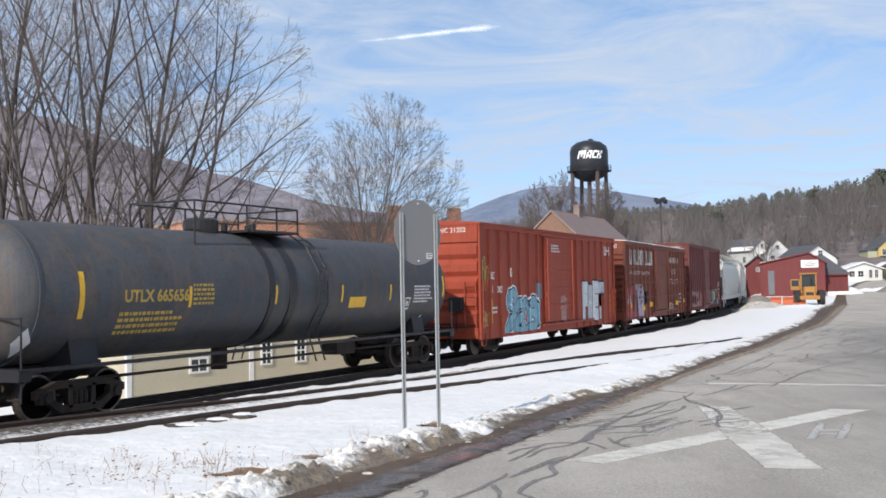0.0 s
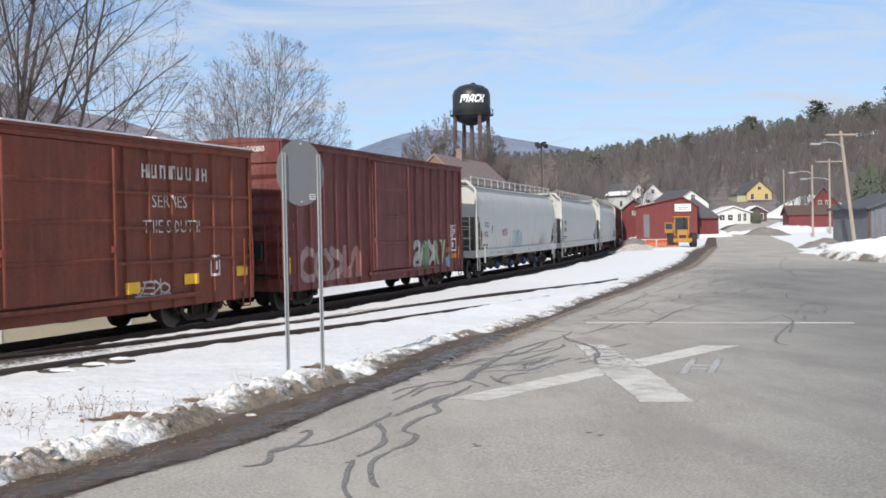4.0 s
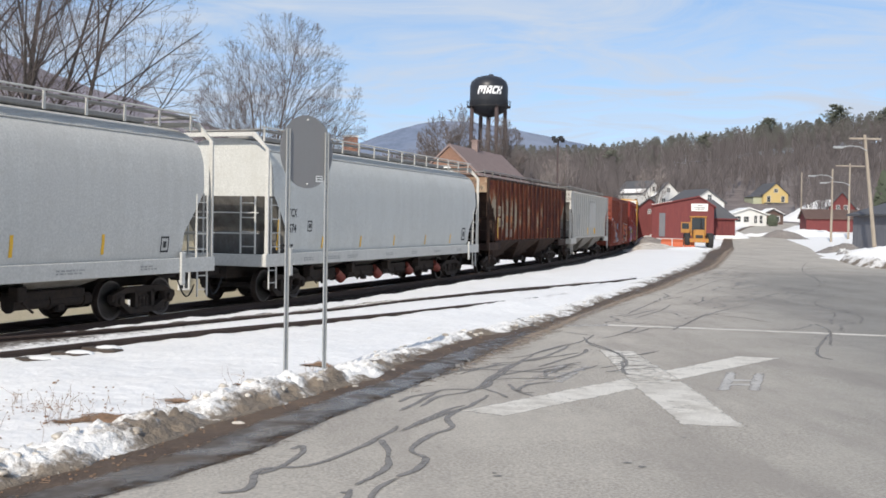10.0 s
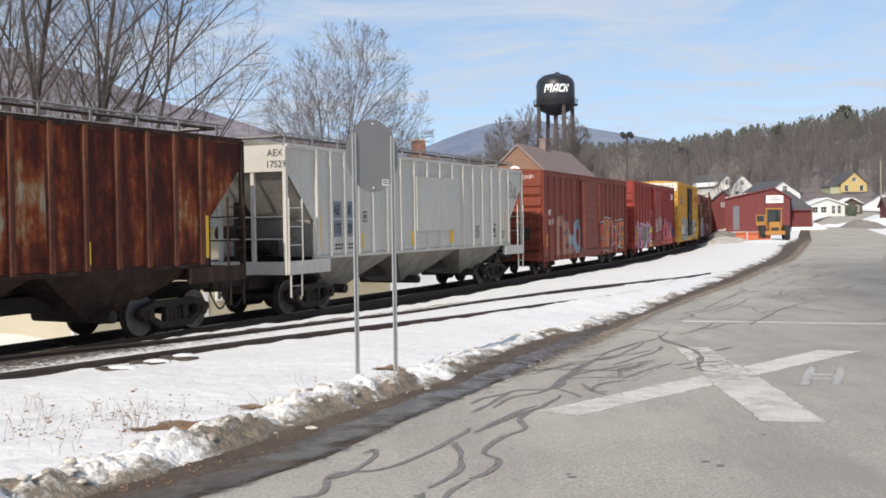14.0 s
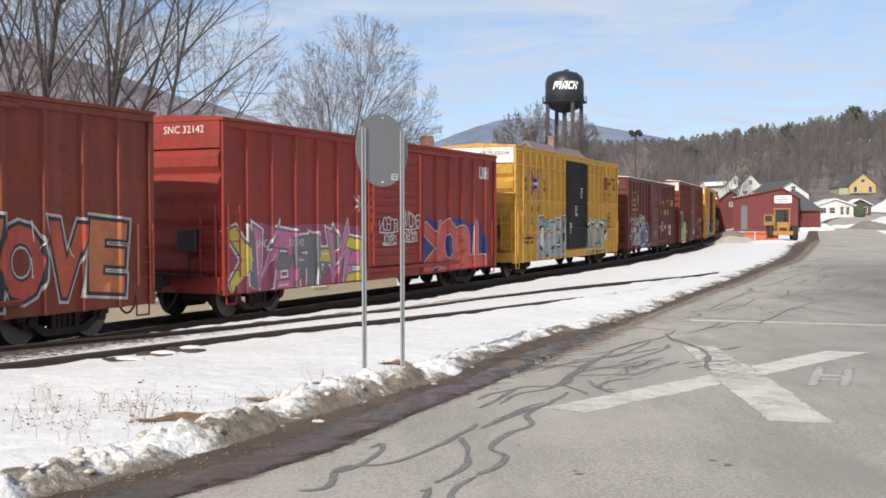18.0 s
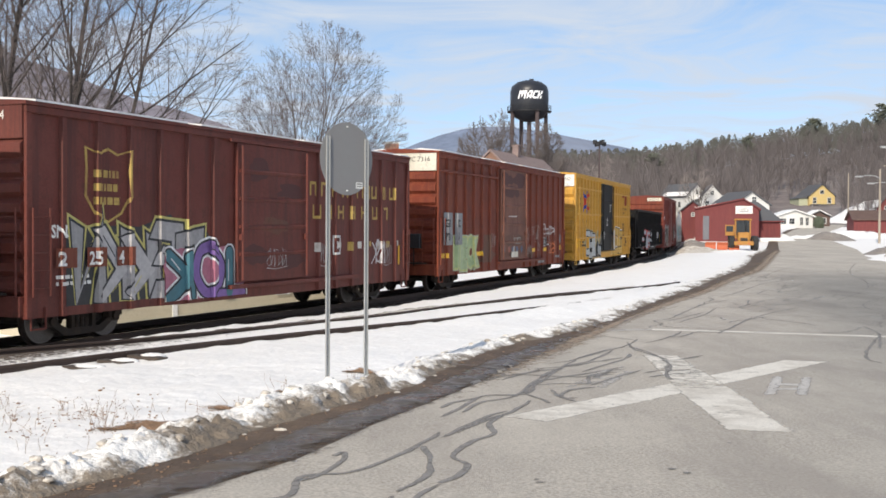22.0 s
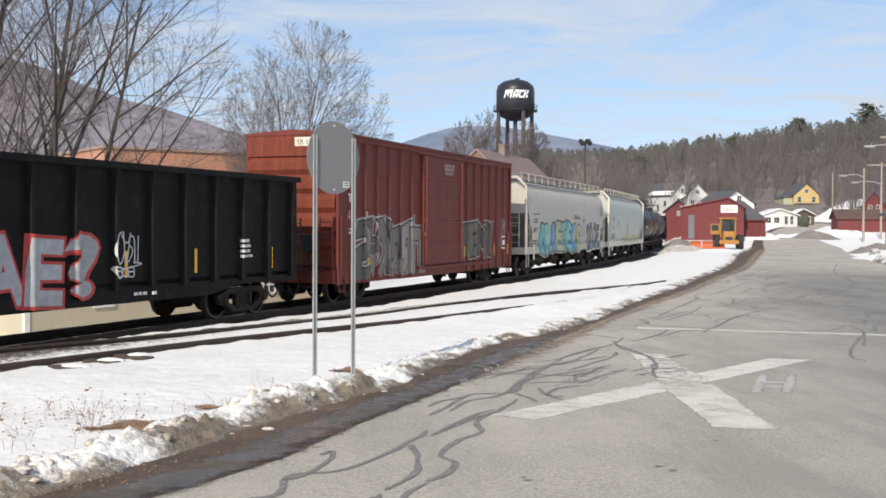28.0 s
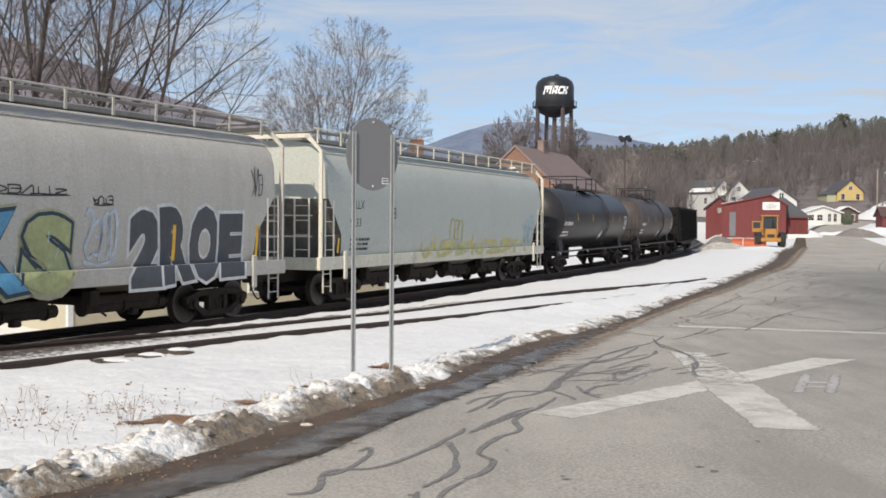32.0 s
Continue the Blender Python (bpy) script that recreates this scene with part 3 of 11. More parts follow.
tagged(bed("track_bed", -390, 540, 1.0, M_BALLAST, 1.45, 2.3, -0.76, -1.05), "dark oily stone ballast of the main track", "track bed", kind="structure")
RAIL_PROFILE = [(-0.07, -0.17), (-0.07, -0.155), (-0.012, -0.13), (-0.012, -0.04), (-0.036, -0.03), (-0.036, 0.0), (0.036, 0.0), (0.036, -0.03), (0.012, -0.04), (0.012, -0.13), (0.07, -0.155), (0.07, -0.17)]


def rail_strip(name, pts, zs, label, top_mat=None, mats=None):
    vs, fs = [], []
    m = len(RAIL_PROFILE)
    for i, p in enumerate(pts):
        a, b = pts[max(i - 1, 0)], pts[min(i + 1, len(pts) - 1)]
        d = (b - a).normalized()
        nrm = Vector((d.y, -d.x))
        for u, v in RAIL_PROFILE:
            q = p + nrm * u
            vs.append((q.x, q.y, zs[i] + v))
    for i in range(len(pts) - 1):
        for j in range(m):
            a, b = i * m + j, i * m + (j + 1) % m
            fs.append((a, b, b + m, a + m))
    ob = from_lists(name, vs, fs, mats or [M_RAIL, M_RAILTOP])
    for k, p in enumerate(ob.data.polygons):
        if k % m == 5:
            p.material_index = 1
    return tagged(ob, label, "rail", "rails")


for side in (-0.7525, 0.7525):
    ss = [-390 + 2.5 * i for i in range(372)]
    rail_strip("rail", [on_line(s, side) for s in ss], [RAIL_Z] * len(ss), "steel rail of the main track with a polished head")



def eased(pts, n=60):
    """A smooth line through a few points."""
    P = [Vector(pts[0]) * 2 - Vector(pts[1])] + [Vector(p) for p in pts] + [Vector(pts[-1]) * 2 - Vector(pts[-2])]
    out = []
    segs = len(pts) - 1
    for i in range(n + 1):
        u = min(segs * i / n, segs - 1e-6)
        k, t = int(u), u - int(u)
        a, b, c, d = P[k:k + 4]
        out.append(0.5 * ((2 * b) + (c - a) * t + (2 * a - 5 * b + 4 * c - d) * t * t + (3 * b - a - 3 * c + d) * t ** 3))
    return out


for pts in (SIDING_NEAR, SIDING_FAR):
    line = eased(pts)
    zs = [SIDING_Z - 0.04 * smooth01(15, 26, p.y) - (0.15 * smooth01(24, 34, p.y) if pts is SIDING_NEAR else 0.15 * smooth01(30, 42, p.y)) for p in line]
    rail_strip("rail", line, zs, "rusty rail of the unused siding half buried in snow", mats=[M_RAIL, M_RAIL])


# old snow lying between and beside the siding's rails, up to the main track's ballast
def siding_snow(name, label, left, right, drop_l, drop_r, n=150, across=14, mat=None, lift=0.0, soft=None):
    A, B = eased(left, n), eased(right, n)
    vs, fs, cover = [], [], []
    for i in range(n + 1):
        for j in range(across + 1):
            u = j / across
            p = A[i].lerp(B[i], u)
            edge = min(1.0, 5 * u, 5 * (1 - u))
            z = SIDING_Z - 0.095 - drop_l * (1 - smooth01(0, 0.45, u)) - drop_r * smooth01(0.55, 1, u)
            z += 0.03 * edge * noise.noise((p.x * 2.4, p.y * 2.4, 2)) + 0.022 * edge * noise.noise((p.x * 7, p.y * 7, 6)) - 0.10 * smooth01(26, 37, p.y)
            vs.append((p.x, p.y, z + lift))
            cover.append(soft(u, p) if soft else 1.0)
    for i in range(n):
        for j in range(across):
            a = i * (across + 1) + j
            fs.append((a, a + 1, a + across + 2, a + across + 1))
    return tagged(covered(from_lists(name, vs, fs, mat or M_SNOW, smooth=True), cover), label, "ballast" if soft else "snow", kind="structure")


FAR_EDGE = [(x - 1.05 * 0.82, y + 1.05 * 0.57) for x, y in SIDING_FAR[:-1]]
siding_snow("siding_snow", "packed snow between the siding rails", SIDING_FAR[:-1], SIDING_NEAR, 0.0, 0.0)
siding_snow("siding_snow", "grey gritty snow beside the main track's ballast", FAR_EDGE, SIDING_FAR[:-1], 0.28, 0.0, mat=M_BANK)
M_SPILL = worn(material("spilled_ballast", (0.085, 0.068, 0.056), 0.9, dirt=(0.17, 0.13, 0.1), dirt_amount=0.7, scale=3, grain=0.5, grain_scale=18, bump=1.0, bump_scale=22), 9.0)
siding_snow("ballast_spill", "dark ballast stones strewn over the snow beside the main track", FAR_EDGE, SIDING_FAR[:-1], 0.28, 0.0, mat=M_SPILL,
            lift=0.008, soft=lambda u, p: 1.5 - 1.3 * u - 0.55 * smooth01(-6, -1, p.x) - 0.3 * smooth01(-1, 5, p.x))
siding_snow("ballast_spill", "brown grit strewn over the snow between the siding rails", SIDING_FAR[:-1], SIDING_NEAR, 0.0, 0.0, mat=M_SPILL,
            lift=0.006, soft=lambda u, p: 0.85 - 0.75 * u - 0.42 * smooth01(-7.0, -4.0, p.x) - 0.6 * smooth01(-4.5, -1, p.x))

# ---- snow bank along the road ----
def resample(pts, step0, step1):
    """Points along a polyline, close together near the camera and wider apart far off."""
    P = eased(pts, 2400)
    out, acc = [P[0]], 0.0
    for a, b in zip(P, P[1:]):
        acc += (b - a).length
        if acc >= step0 + (step1 - step0) * smooth01(15, 70, b.y):
            out.append(b)
            acc = 0.0
    return out


def snow_bank(name, toe, side, width, height, label, mat, y0=-8, y1=112, across=34, low=0.0):
    """Ploughed snow: broken chunks heaped along a line, grimy on the road's side. low: how much it sinks farther along."""
    line = [p for p in resample(toe, 0.05, 0.5) if y0 < p.y < y1]
    vs, fs, cover = [], [], []
    for i, p in enumerate(line):
        a, b = line[max(i - 3, 0)], line[min(i + 3, len(line) - 1)]
        d = (b - a).normalized()
        nrm = Vector((-d.y, d.x)) * side
        k = 0.5 + 0.5 * noise.noise((p.x * 0.55, p.y * 0.55, 1))
        tall = height * (1 - low * smooth01(10, 17, p.y)) * (1 - 0.35 * low * smooth01(20, 40, p.y))
        wide = width * (1 - 0.25 * low * smooth01(10, 17, p.y))
        shift = 0.12 * noise.noise((p.x * 1.7, p.y * 1.7, 6)) + 0.07 * noise.noise((p.x * 5, p.y * 5, 6))
        for j in range(across + 1):
            u = j / across
            q = p + nrm * (u * wide * (0.8 + 0.4 * k) - 0.10 + shift * (1 - u))
            hump = (smooth01(0, 0.3, u) * (1 - smooth01(0.36, 1.0, u))) * tall * (0.45 + 0.9 * k)
            wx, wy = q.x + 0.14 * noise.noise((q.x * 3, q.y * 3, 21)), q.y + 0.14 * noise.noise((q.x * 3, q.y * 3, 31))
            chunk = (0.5 - noise.voronoi((wx * 3.0, wy * 3.0, 1.5))[0][0]) * (0.5 + 0.9 * noise.noise((q.x * 0.9, q.y * 0.9, 15))) + 0.55 * (0.5 - noise.voronoi((wx * 6.4, wy * 6.4, 7.5))[0][0])
            small = 0.5 - noise.voronoi((q.x * 10.5, q.y * 10.5, 4.5))[0][0]
            grain = noise.noise((q.x * 17, q.y * 17, 2)) * 0.5 + noise.noise((q.x * 33, q.y * 33, 5)) * 0.3
            soft = smooth01(0, 0.16, u) * (1 - smooth01(0.5, 1, u))
            lump = chunk * 0.21 + small * 0.09 + grain * 0.045 + noise.noise((q.x * 1.5, q.y * 1.5, 3)) * 0.05
            z = base_z(q.x, q.y) + hump + lump * soft * (tall / 0.2) ** 0.6 - (0.06 if j in (0, across) else 0)
            vs.append((q.x, q.y, z + 0.03 - 0.035 * u))
            cover.append(1.0 + 0.24 * (1 - smooth01(8.5, 11.5, q.y)) - 1.75 * u + 0.9 * noise.noise((q.x * 0.8, q.y * 0.8, 11)) + 0.7 * noise.noise((q.x * 2.6, q.y * 2.6, 17)) - 2.4 * max(0.0, lump))
    n = across + 1
    for i in range(len(line) - 1):
        for j in range(across):
            a = i * n + j
            fs.append((a, a + 1, a + n + 1, a + n) if side < 0 else (a + 1, a, a + n, a + n + 1))
    return tagged(covered(from_lists(name, vs, fs, mat, smooth=True), cover), label, "snow bank", kind="structure")


snow_bank("snow_bank", SNOW_TOE, 1, 1.1, 0.16, "ploughed dirty snow bank along the road edge", M_PLOUGHED, low=0.6)

# loose crumbs of snow along the foot of the bank
rnd = random.Random(5)
vs, fs = [], []
foot = eased(SNOW_TOE[2:14], 300)
for i in range(110):
    base = foot[int(rnd.random() ** 1.4 * 299)]
    q = base + Vector((0.9, -0.5)).normalized() * (abs(rnd.gauss(0, 0.10)) - 0.1)
    r = rnd.uniform(0.012, 0.035)
    z = base_z(q.x, q.y) + 0.02
    o = len(vs)
    sx, sy = rnd.uniform(0.7, 1.8), rnd.uniform(0.7, 1.4)
    for th in (0.0, 0.9, 1.8):
        for a in range(6):
            rr = r * math.sin(th + 0.35) * rnd.uniform(0.6, 1.4)
            vs.append((q.x + sx * rr * math.cos(a * 1.047), q.y + sy * rr * math.sin(a * 1.047), z + r * 0.7 * math.cos(th)))
    for ring in (0, 6):
        for a in range(6):
            fs.append((o + ring + a, o + ring + 6 + a, o + ring + 6 + (a + 1) % 6, o + ring + (a + 1) % 6))
    fs.append(tuple(o + a for a in range(6)))
tagged(from_lists("snow_crumbs", vs, fs, M_BANK), "small crumbs of loose dirty snow along the bank", "snow", kind="stuff")

# broken clods along the crest of the bank, the larger ones apart
rnd = random.Random(25)
for i in range(90):
    k = int(rnd.random() ** 1.5 * 298)
    along = (foot[k + 1] - foot[k]).normalized()
    q = foot[k] + Vector((-along.y, along.x)) * rnd.uniform(0.02, 0.75)
    hit, place, normal, face = bpy.data.objects["snow_bank"].ray_cast((q.x, q.y, 5), (0, 0, -1))
    if not hit:
        continue
    r = rnd.uniform(0.02, 0.05)
    bm = bmesh.new()
    bmesh.ops.create_icosphere(bm, subdivisions=2, radius=1.0)
    sx, sy, sz = r * rnd.uniform(0.8, 1.7), r * rnd.uniform(0.8, 1.4), r * rnd.uniform(0.5, 0.8)
    off = Vector((rnd.uniform(0, 50), rnd.uniform(0, 50), 0))
    for v in bm.verts:
        w = 1 + 0.55 * noise.noise(v.co * 1.5 + off) + 0.3 * noise.noise(v.co * 4 + off)
        v.co = Vector((q.x + v.co.x * sx * w, q.y + v.co.y * sy * w, place.z + r * 0.1 + v.co.z * sz * w))
    tagged(part("snow_clod", bm, M_BANK, None, smooth=True), "rounded clod of ploughed snow on the bank", "snow clod", "snow clods", kind="structure")

# twigs, pebbles and leaf scraps on the mud
rnd = random.Random(15)
bm = bmesh.new()
edge = eased(ROAD_EDGE[2:12], 300)
toe_ = eased(SNOW_TOE[2:12], 300)
for i in range(520):
    k = int(rnd.random() ** 1.3 * 299)
    q = toe_[k].lerp(edge[k], rnd.random() ** 1.5 * 0.9)
    z = base_z(q.x, q.y) + 0.024
    if rnd.random() < 0.35:
        a = rnd.uniform(0, 6.28)
        l = rnd.uniform(0.02, 0.09)
        add_rod(bm, (q.x, q.y, z + 0.004), (q.x + l * math.cos(a), q.y + l * math.sin(a), z + 0.008), 0.0025, 3, 0.0015)
    else:
        r = rnd.uniform(0.003, 0.010)
        add_box(bm, q.x - r, q.x + r * rnd.uniform(0.6, 1.6), q.y - r, q.y + r, z - 0.004, z + r * 0.8)
tagged(part("gravel_and_twigs", bm, M_GRASS), "scattered brown grit, twigs and leaf scraps on the muddy shoulder", "debris", kind="stuff")


# ---- road markings and mended cracks ----
def decal(name, polys, lift, mat, label, category):
    vs, fs = [], []
    for poly in polys:
        o = len(vs)
        vs += [(x, y, road_z(x, y) + lift) for x, y in poly]
        fs.append(tuple(range(o, o + len(poly))))
    return tagged(covered(from_lists(name, vs, fs, mat), [1.0] * len(vs)), label, category, kind="structure")


def road_z(x, y):
    """Height of the road's surface."""
    hit, place, normal, face = road.ray_cast((x, y, 5), (0, 0, -1))
    return place.z if hit else base_z(x, y) + 0.06


def painted(name, corners, lift, mat, label, along=60, across=10, soft=0.06, thin=0.9):
    """Road paint inside four corners, worn ragged along its edges."""
    a, b, c, d = (Vector(p) for p in corners)
    run, wide = ((b - a).length + (c - d).length) / 2, ((d - a).length + (c - b).length) / 2
    vs, fs, cover = [], [], []
    for i in range(along + 1):
        for j in range(across + 1):
            u, v = i / along, j / across
            p = a.lerp(b, u).lerp(d.lerp(c, u), v)
            vs.append((p.x, p.y, road_z(p.x, p.y) + lift))
            rim = min(u * run, (1 - u) * run, v * wide, (1 - v) * wide)
            cover.append(thin * (0.1 + 0.9 * min(1.0, rim / soft)) + 0.22 * noise.noise((p.x * 0.9, p.y * 0.9, 3)))
    for i in range(along):
        for j in range(across):
            o = i * (across + 1) + j
            fs.append((o, o + across + 1, o + across + 2, o + 1))
    return tagged(covered(from_lists(name, vs, fs, mat), cover), label, "road marking", kind="structure")


painted("crossing_cross", ((0.66, 10.39), (5.34, 15.66), (5.96, 15.4), (1.13, 10.06)), 0.002, M_LINE, "worn white painted cross on the asphalt")
painted("crossing_cross", ((2.74, 9.62), (2.93, 12.6), (3.68, 12.75), (3.36, 9.48)), 0.0035, M_LINE, "worn white painted cross bar on the asphalt", 34)
painted("crossing_cross", ((2.93, 12.6), (3.34, 16.5), (3.9, 16.26), (3.68, 12.75)), 0.0035, M_LINE, "nearly worn off end of the cross bar", 40, thin=0.68)
painted("stop_line", ((4.4, 21.3), (9.6, 19.0), (9.7, 19.4), (4.5, 21.75)), 0.005, M_LINE, "faded white line across the road", 60, 6, 0.07, 1.05)
painted("stop_line", ((3.5, 21.0), (4.6, 21.3), (4.6, 21.6), (3.55, 21.4)), 0.006, M_LINE2, "faded white line end on the asphalt", 14, 5, 0.08, 0.7)
for (x0, y0), (x1, y1), thin in (((4.06, 11.86), (4.78, 13.68), 0.85), ((1.85, 12.5), (2.62, 14.4), 0.62)):
    up = Vector((x1 - x0, y1 - y0))
    rt = Vector((0.99, -0.08)) * 0.18
    o = Vector((x0, y0))
    for a, b in ((o - rt, o - rt + up), (o + rt, o + rt + up * 0.95), (o - rt + up * 0.3, o + rt + up * 0.3), (o - rt + up * 0.52, o + rt + up * 0.52)):
        k = Vector((0.09, -0.01)) if abs((b - a).normalized().y) > 0.6 else Vector((0.02, 0.11))
        painted("painted_letter", (a - k, b - k, b + k, a + k), 0.0045, M_LINE2, "nearly worn off painted letter on the asphalt", 16, 5, 0.05, thin)

def meander(rn, x, y, length, step=0.35):
    """A wandering crack that follows the road's run."""
    out, a = [(x, y)], 1.18 + rn.gauss(0, 0.5)
    for _ in range(int(length / step)):
        a += rn.gauss(0, 0.38) + 0.25 * (1.18 - a)
        x, y = x + step * math.cos(a), y + step * math.sin(a)
        out.append((x, y))
    return out


CRACKS = [[(0.07, 7.46), (0.21, 7.68), (0.29, 8.1), (0.19, 8.4), (0.33, 9.0), (0.59, 9.48), (0.56, 10.01), (0.76, 10.61)], [(0.09, 9.27), (0.32, 9.79), (0.59, 10.48), (0.8, 10.79)],
          [(0.1, 10.35), (0.36, 11.13), (0.62, 11.87), (1.1, 12.05), (1.33, 12.93), (1.85, 14.64), (2.3, 15.96), (3.02, 17.42)], [(0.1, 10.98), (0.28, 11.41), (0.62, 11.81)],
          [(1.1, 12.05), (1.24, 11.59), (1.3, 11.3)], [(1.45, 12.4), (1.49, 11.75), (1.68, 11.7)], [(1.67, 15.12), (2.16, 15.68), (2.79, 16.89), (3.38, 17.93), (3.86, 19.26)]]
CRACKS += [[(3.53, 18.68), (3.39, 17.24), (3.53, 16.03), (3.41, 14.72), (3.2, 14.02)], [(2.87, 14.01), (3.27, 14.34), (3.76, 14.27)], [(3.75, 15.65), (4.31, 16.36)],
           [(-1.16, 6.99), (-0.96, 7.11), (-0.92, 7.72), (-0.6, 7.87), (-0.25, 8.47), (-0.07, 8.99), (0.09, 9.57)], [(-0.07, 8.99), (0.01, 8.17), (-0.02, 7.74), (-0.24, 7.12)],
           [(-0.96, 7.53), (-0.83, 7.73), (-0.7, 8.3), (-0.71, 8.62), (-0.78, 8.46)], [(-0.24, 7.12), (-0.3, 6.2), (-0.1, 5.2)], [(0.07, 7.46), (-0.12, 6.8), (-0.05, 6.0)]]
CRACKS += [[(5.51, 20.05), (6.41, 22.05), (7.55, 24.51), (9.1, 27.27), (10.41, 29.15)], [(8.8, 20.28), (6.81, 16.21), (6.6, 15.12)], [(9.27, 22.28), (8.75, 20.27), (7.44, 17.16)],
           [(9.23, 33.13), (10.83, 36.33), (13.41, 41.7), (15.93, 45.15)], [(5.54, 24.34), (7.68, 29.66), (9.36, 32.23)], [(9.88, 32.28), (9.23, 29.79), (10.84, 30.69), (13.25, 34.47)], [(4.16, 22.99), (5.4, 26.44), (7.09, 29.61)],
           [(10.2, 22.0), (11.5, 25.0), (12.3, 29.5), (15.0, 34.0)], [(12.0, 31.0), (16.0, 38.0), (19.5, 47.0)], [(8.3, 26.0), (9.9, 25.2), (12.1, 26.1)], [(14.0, 45.0), (18.5, 55.0), (22.0, 62.0)], [(17.0, 40.0), (21.0, 52.0), (27.0, 66.0)], [(1.0, 14.0), (1.9, 13.6), (2.5, 13.9)], [(0.9, 13.3), (1.6, 14.6)]]
CRACKS += [[(0.33, 10.61), (0.54, 11.37), (0.94, 11.82), (1.35, 13.24), (1.8, 14.57), (2.43, 15.62), (3.07, 17.3)], [(0.47, 12.74), (0.87, 13.55), (1.36, 14.13), (1.8, 14.57)],
           [(1.06, 11.99), (1.22, 12.71), (1.42, 13.24), (1.83, 13.68), (2.19, 14.09), (2.77, 14.72)], [(3.41, 17.87), (3.52, 16.81), (3.56, 15.79), (3.69, 15.63), (4.25, 16.16)], [(2.84, 13.57), (3.2, 13.86), (3.81, 14.2)],
           [(3.43, 15.04), (3.13, 13.74), (3.1, 13.27)], [(1.62, 11.41), (1.49, 11.84), (1.65, 12.3), (2.04, 12.68)], [(0.24, 9.5), (0.6, 10.32), (0.86, 10.77), (1.14, 11.55)], [(2.04, 14.1), (2.49, 14.95), (2.97, 15.82), (3.22, 16.65)]]
CRACKS += [[(3.8, 18.37), (4.56, 19.71), (5.08, 21.0)], [(5.52, 23.32), (6.89, 26.14), (7.89, 28.75)], [(5.74, 20.94), (6.37, 21.93), (7.98, 25.6)], [(5.35, 23.69), (6.04, 24.96), (7.12, 27.03)], [(1.9, 12.68), (2.49, 13.65), (2.93, 14.38)]]
rnd = random.Random(77)
for i in range(60):
    y = 19 + 34 * rnd.random()
    x0 = float(np.interp(y, [p[1] for p in ROAD_EDGE], [p[0] for p in ROAD_EDGE]))
    CRACKS.append(meander(rnd, x0 + 0.5 + 6.0 * rnd.random() ** 1.4, y, rnd.uniform(1.5, 6.0)))
for i in range(5):
    CRACKS.append(meander(rnd, rnd.uniform(0.8, 2.2), rnd.uniform(12.0, 15.0), rnd.uniform(1.0, 2.5), 0.2))
for i, c in enumerate(CRACKS):
    line = eased(c, 10 * len(c))
    vs, fs, cover = [], [], []
    far = smooth01(10, 30, c[0][1])
    for j, a in enumerate(line):
        d = line[min(j + 1, len(line) - 1)] - line[max(j - 1, 0)]
        k = Vector((-d.y, d.x)).normalized()
        w = (0.027 + 0.015 * noise.noise((a.x * 2, a.y * 2, 0))) * (1 - 0.1 * far)
        mid = a + k * 0.03 * noise.noise((a.x * 2.3, a.y * 2.3, 4))
        ends = min(1.0, 0.3 + j / 5, 0.3 + (len(line) - 1 - j) / 5)
        for o, cv in ((-1.25, 0.1), (-0.7, 0.8), (0.7, 0.8), (1.25, 0.1)):
            p = mid + k * w * o * (0.5 + 0.5 * ends)
            vs.append((p.x, p.y, road_z(p.x, p.y) + 0.0055))
            cover.append(cv * ends - 0.1 * far)
        if j:
            for m in range(3):
                o = 4 * j + m
                fs.append((o - 4, o - 3, o + 1, o))
    tagged(covered(from_lists("sealed_crack", vs, fs, M_CRACK), cover), "winding crack sealed with dark tar", "road crack", kind="structure")

for x, y in ((1.86, 7.95), (1.93, 7.8), (0.78, 7.6), (0.8, 7.5), (2.6, 9.0), (0.42, 8.55), (-0.3, 7.0)):
    rnd = random.Random(int(x * 1000))
    r = rnd.uniform(0.015, 0.035)
    blob = [(x + r * rnd.uniform(0.6, 1.5) * math.cos(a), y + r * rnd.uniform(0.6, 1.5) * math.sin(a)) for a in (0, 0.8, 1.5, 2.2, 3.1, 3.9, 4.6, 5.4)]
    decal("oil_spot", [blob], 0.005, M_CRACK, "small dark oil spot on the asphalt", "oil spot")
# meltwater and grit along the shoulder
def inner(share, shift=0.0, n=260, y0=-6.0, y1=104.0):
    """A line between the foot of the bank and the asphalt's edge."""
    out = []
    for i in range(n + 1):
        y = y0 + (y1 - y0) * (i / n) ** 1.8
        a, b = float(np.interp(y, TOE_Y, TOE_X)), float(np.interp(y, [p[1] for p in ROAD_EDGE], [p[0] for p in ROAD_EDGE]))
        out.append((a + (b - a) * share + shift, y))
    return out


def bell(u, rise=0.25):
    return min(1.0, u / rise, (1 - u) / rise)


tagged(ribbon("road_grit", inner(0.45), inner(1.0, 0.42), 0.036, M_GRIT, 10, 0.0, fine=3.0, soft=lambda u, p: 0.78 * bell(u, 0.45) * smooth01(9, 17, p.y)), "dry brown grit strewn over the asphalt edge", "grit", kind="structure")
tagged(ribbon("meltwater", inner(0.36, 0, 200, -6, 27.0), inner(1.0, 0.2, 200, -6, 27.0), 0.039, M_WET, 14, 0.0, fine=3.0, soft=lambda u, p: 0.95 * min(1.0, u / 0.25, (1 - u) / 0.5) * (1 - smooth01(13, 25, p.y))), "shallow meltwater along the asphalt edge", "puddle", kind="structure")

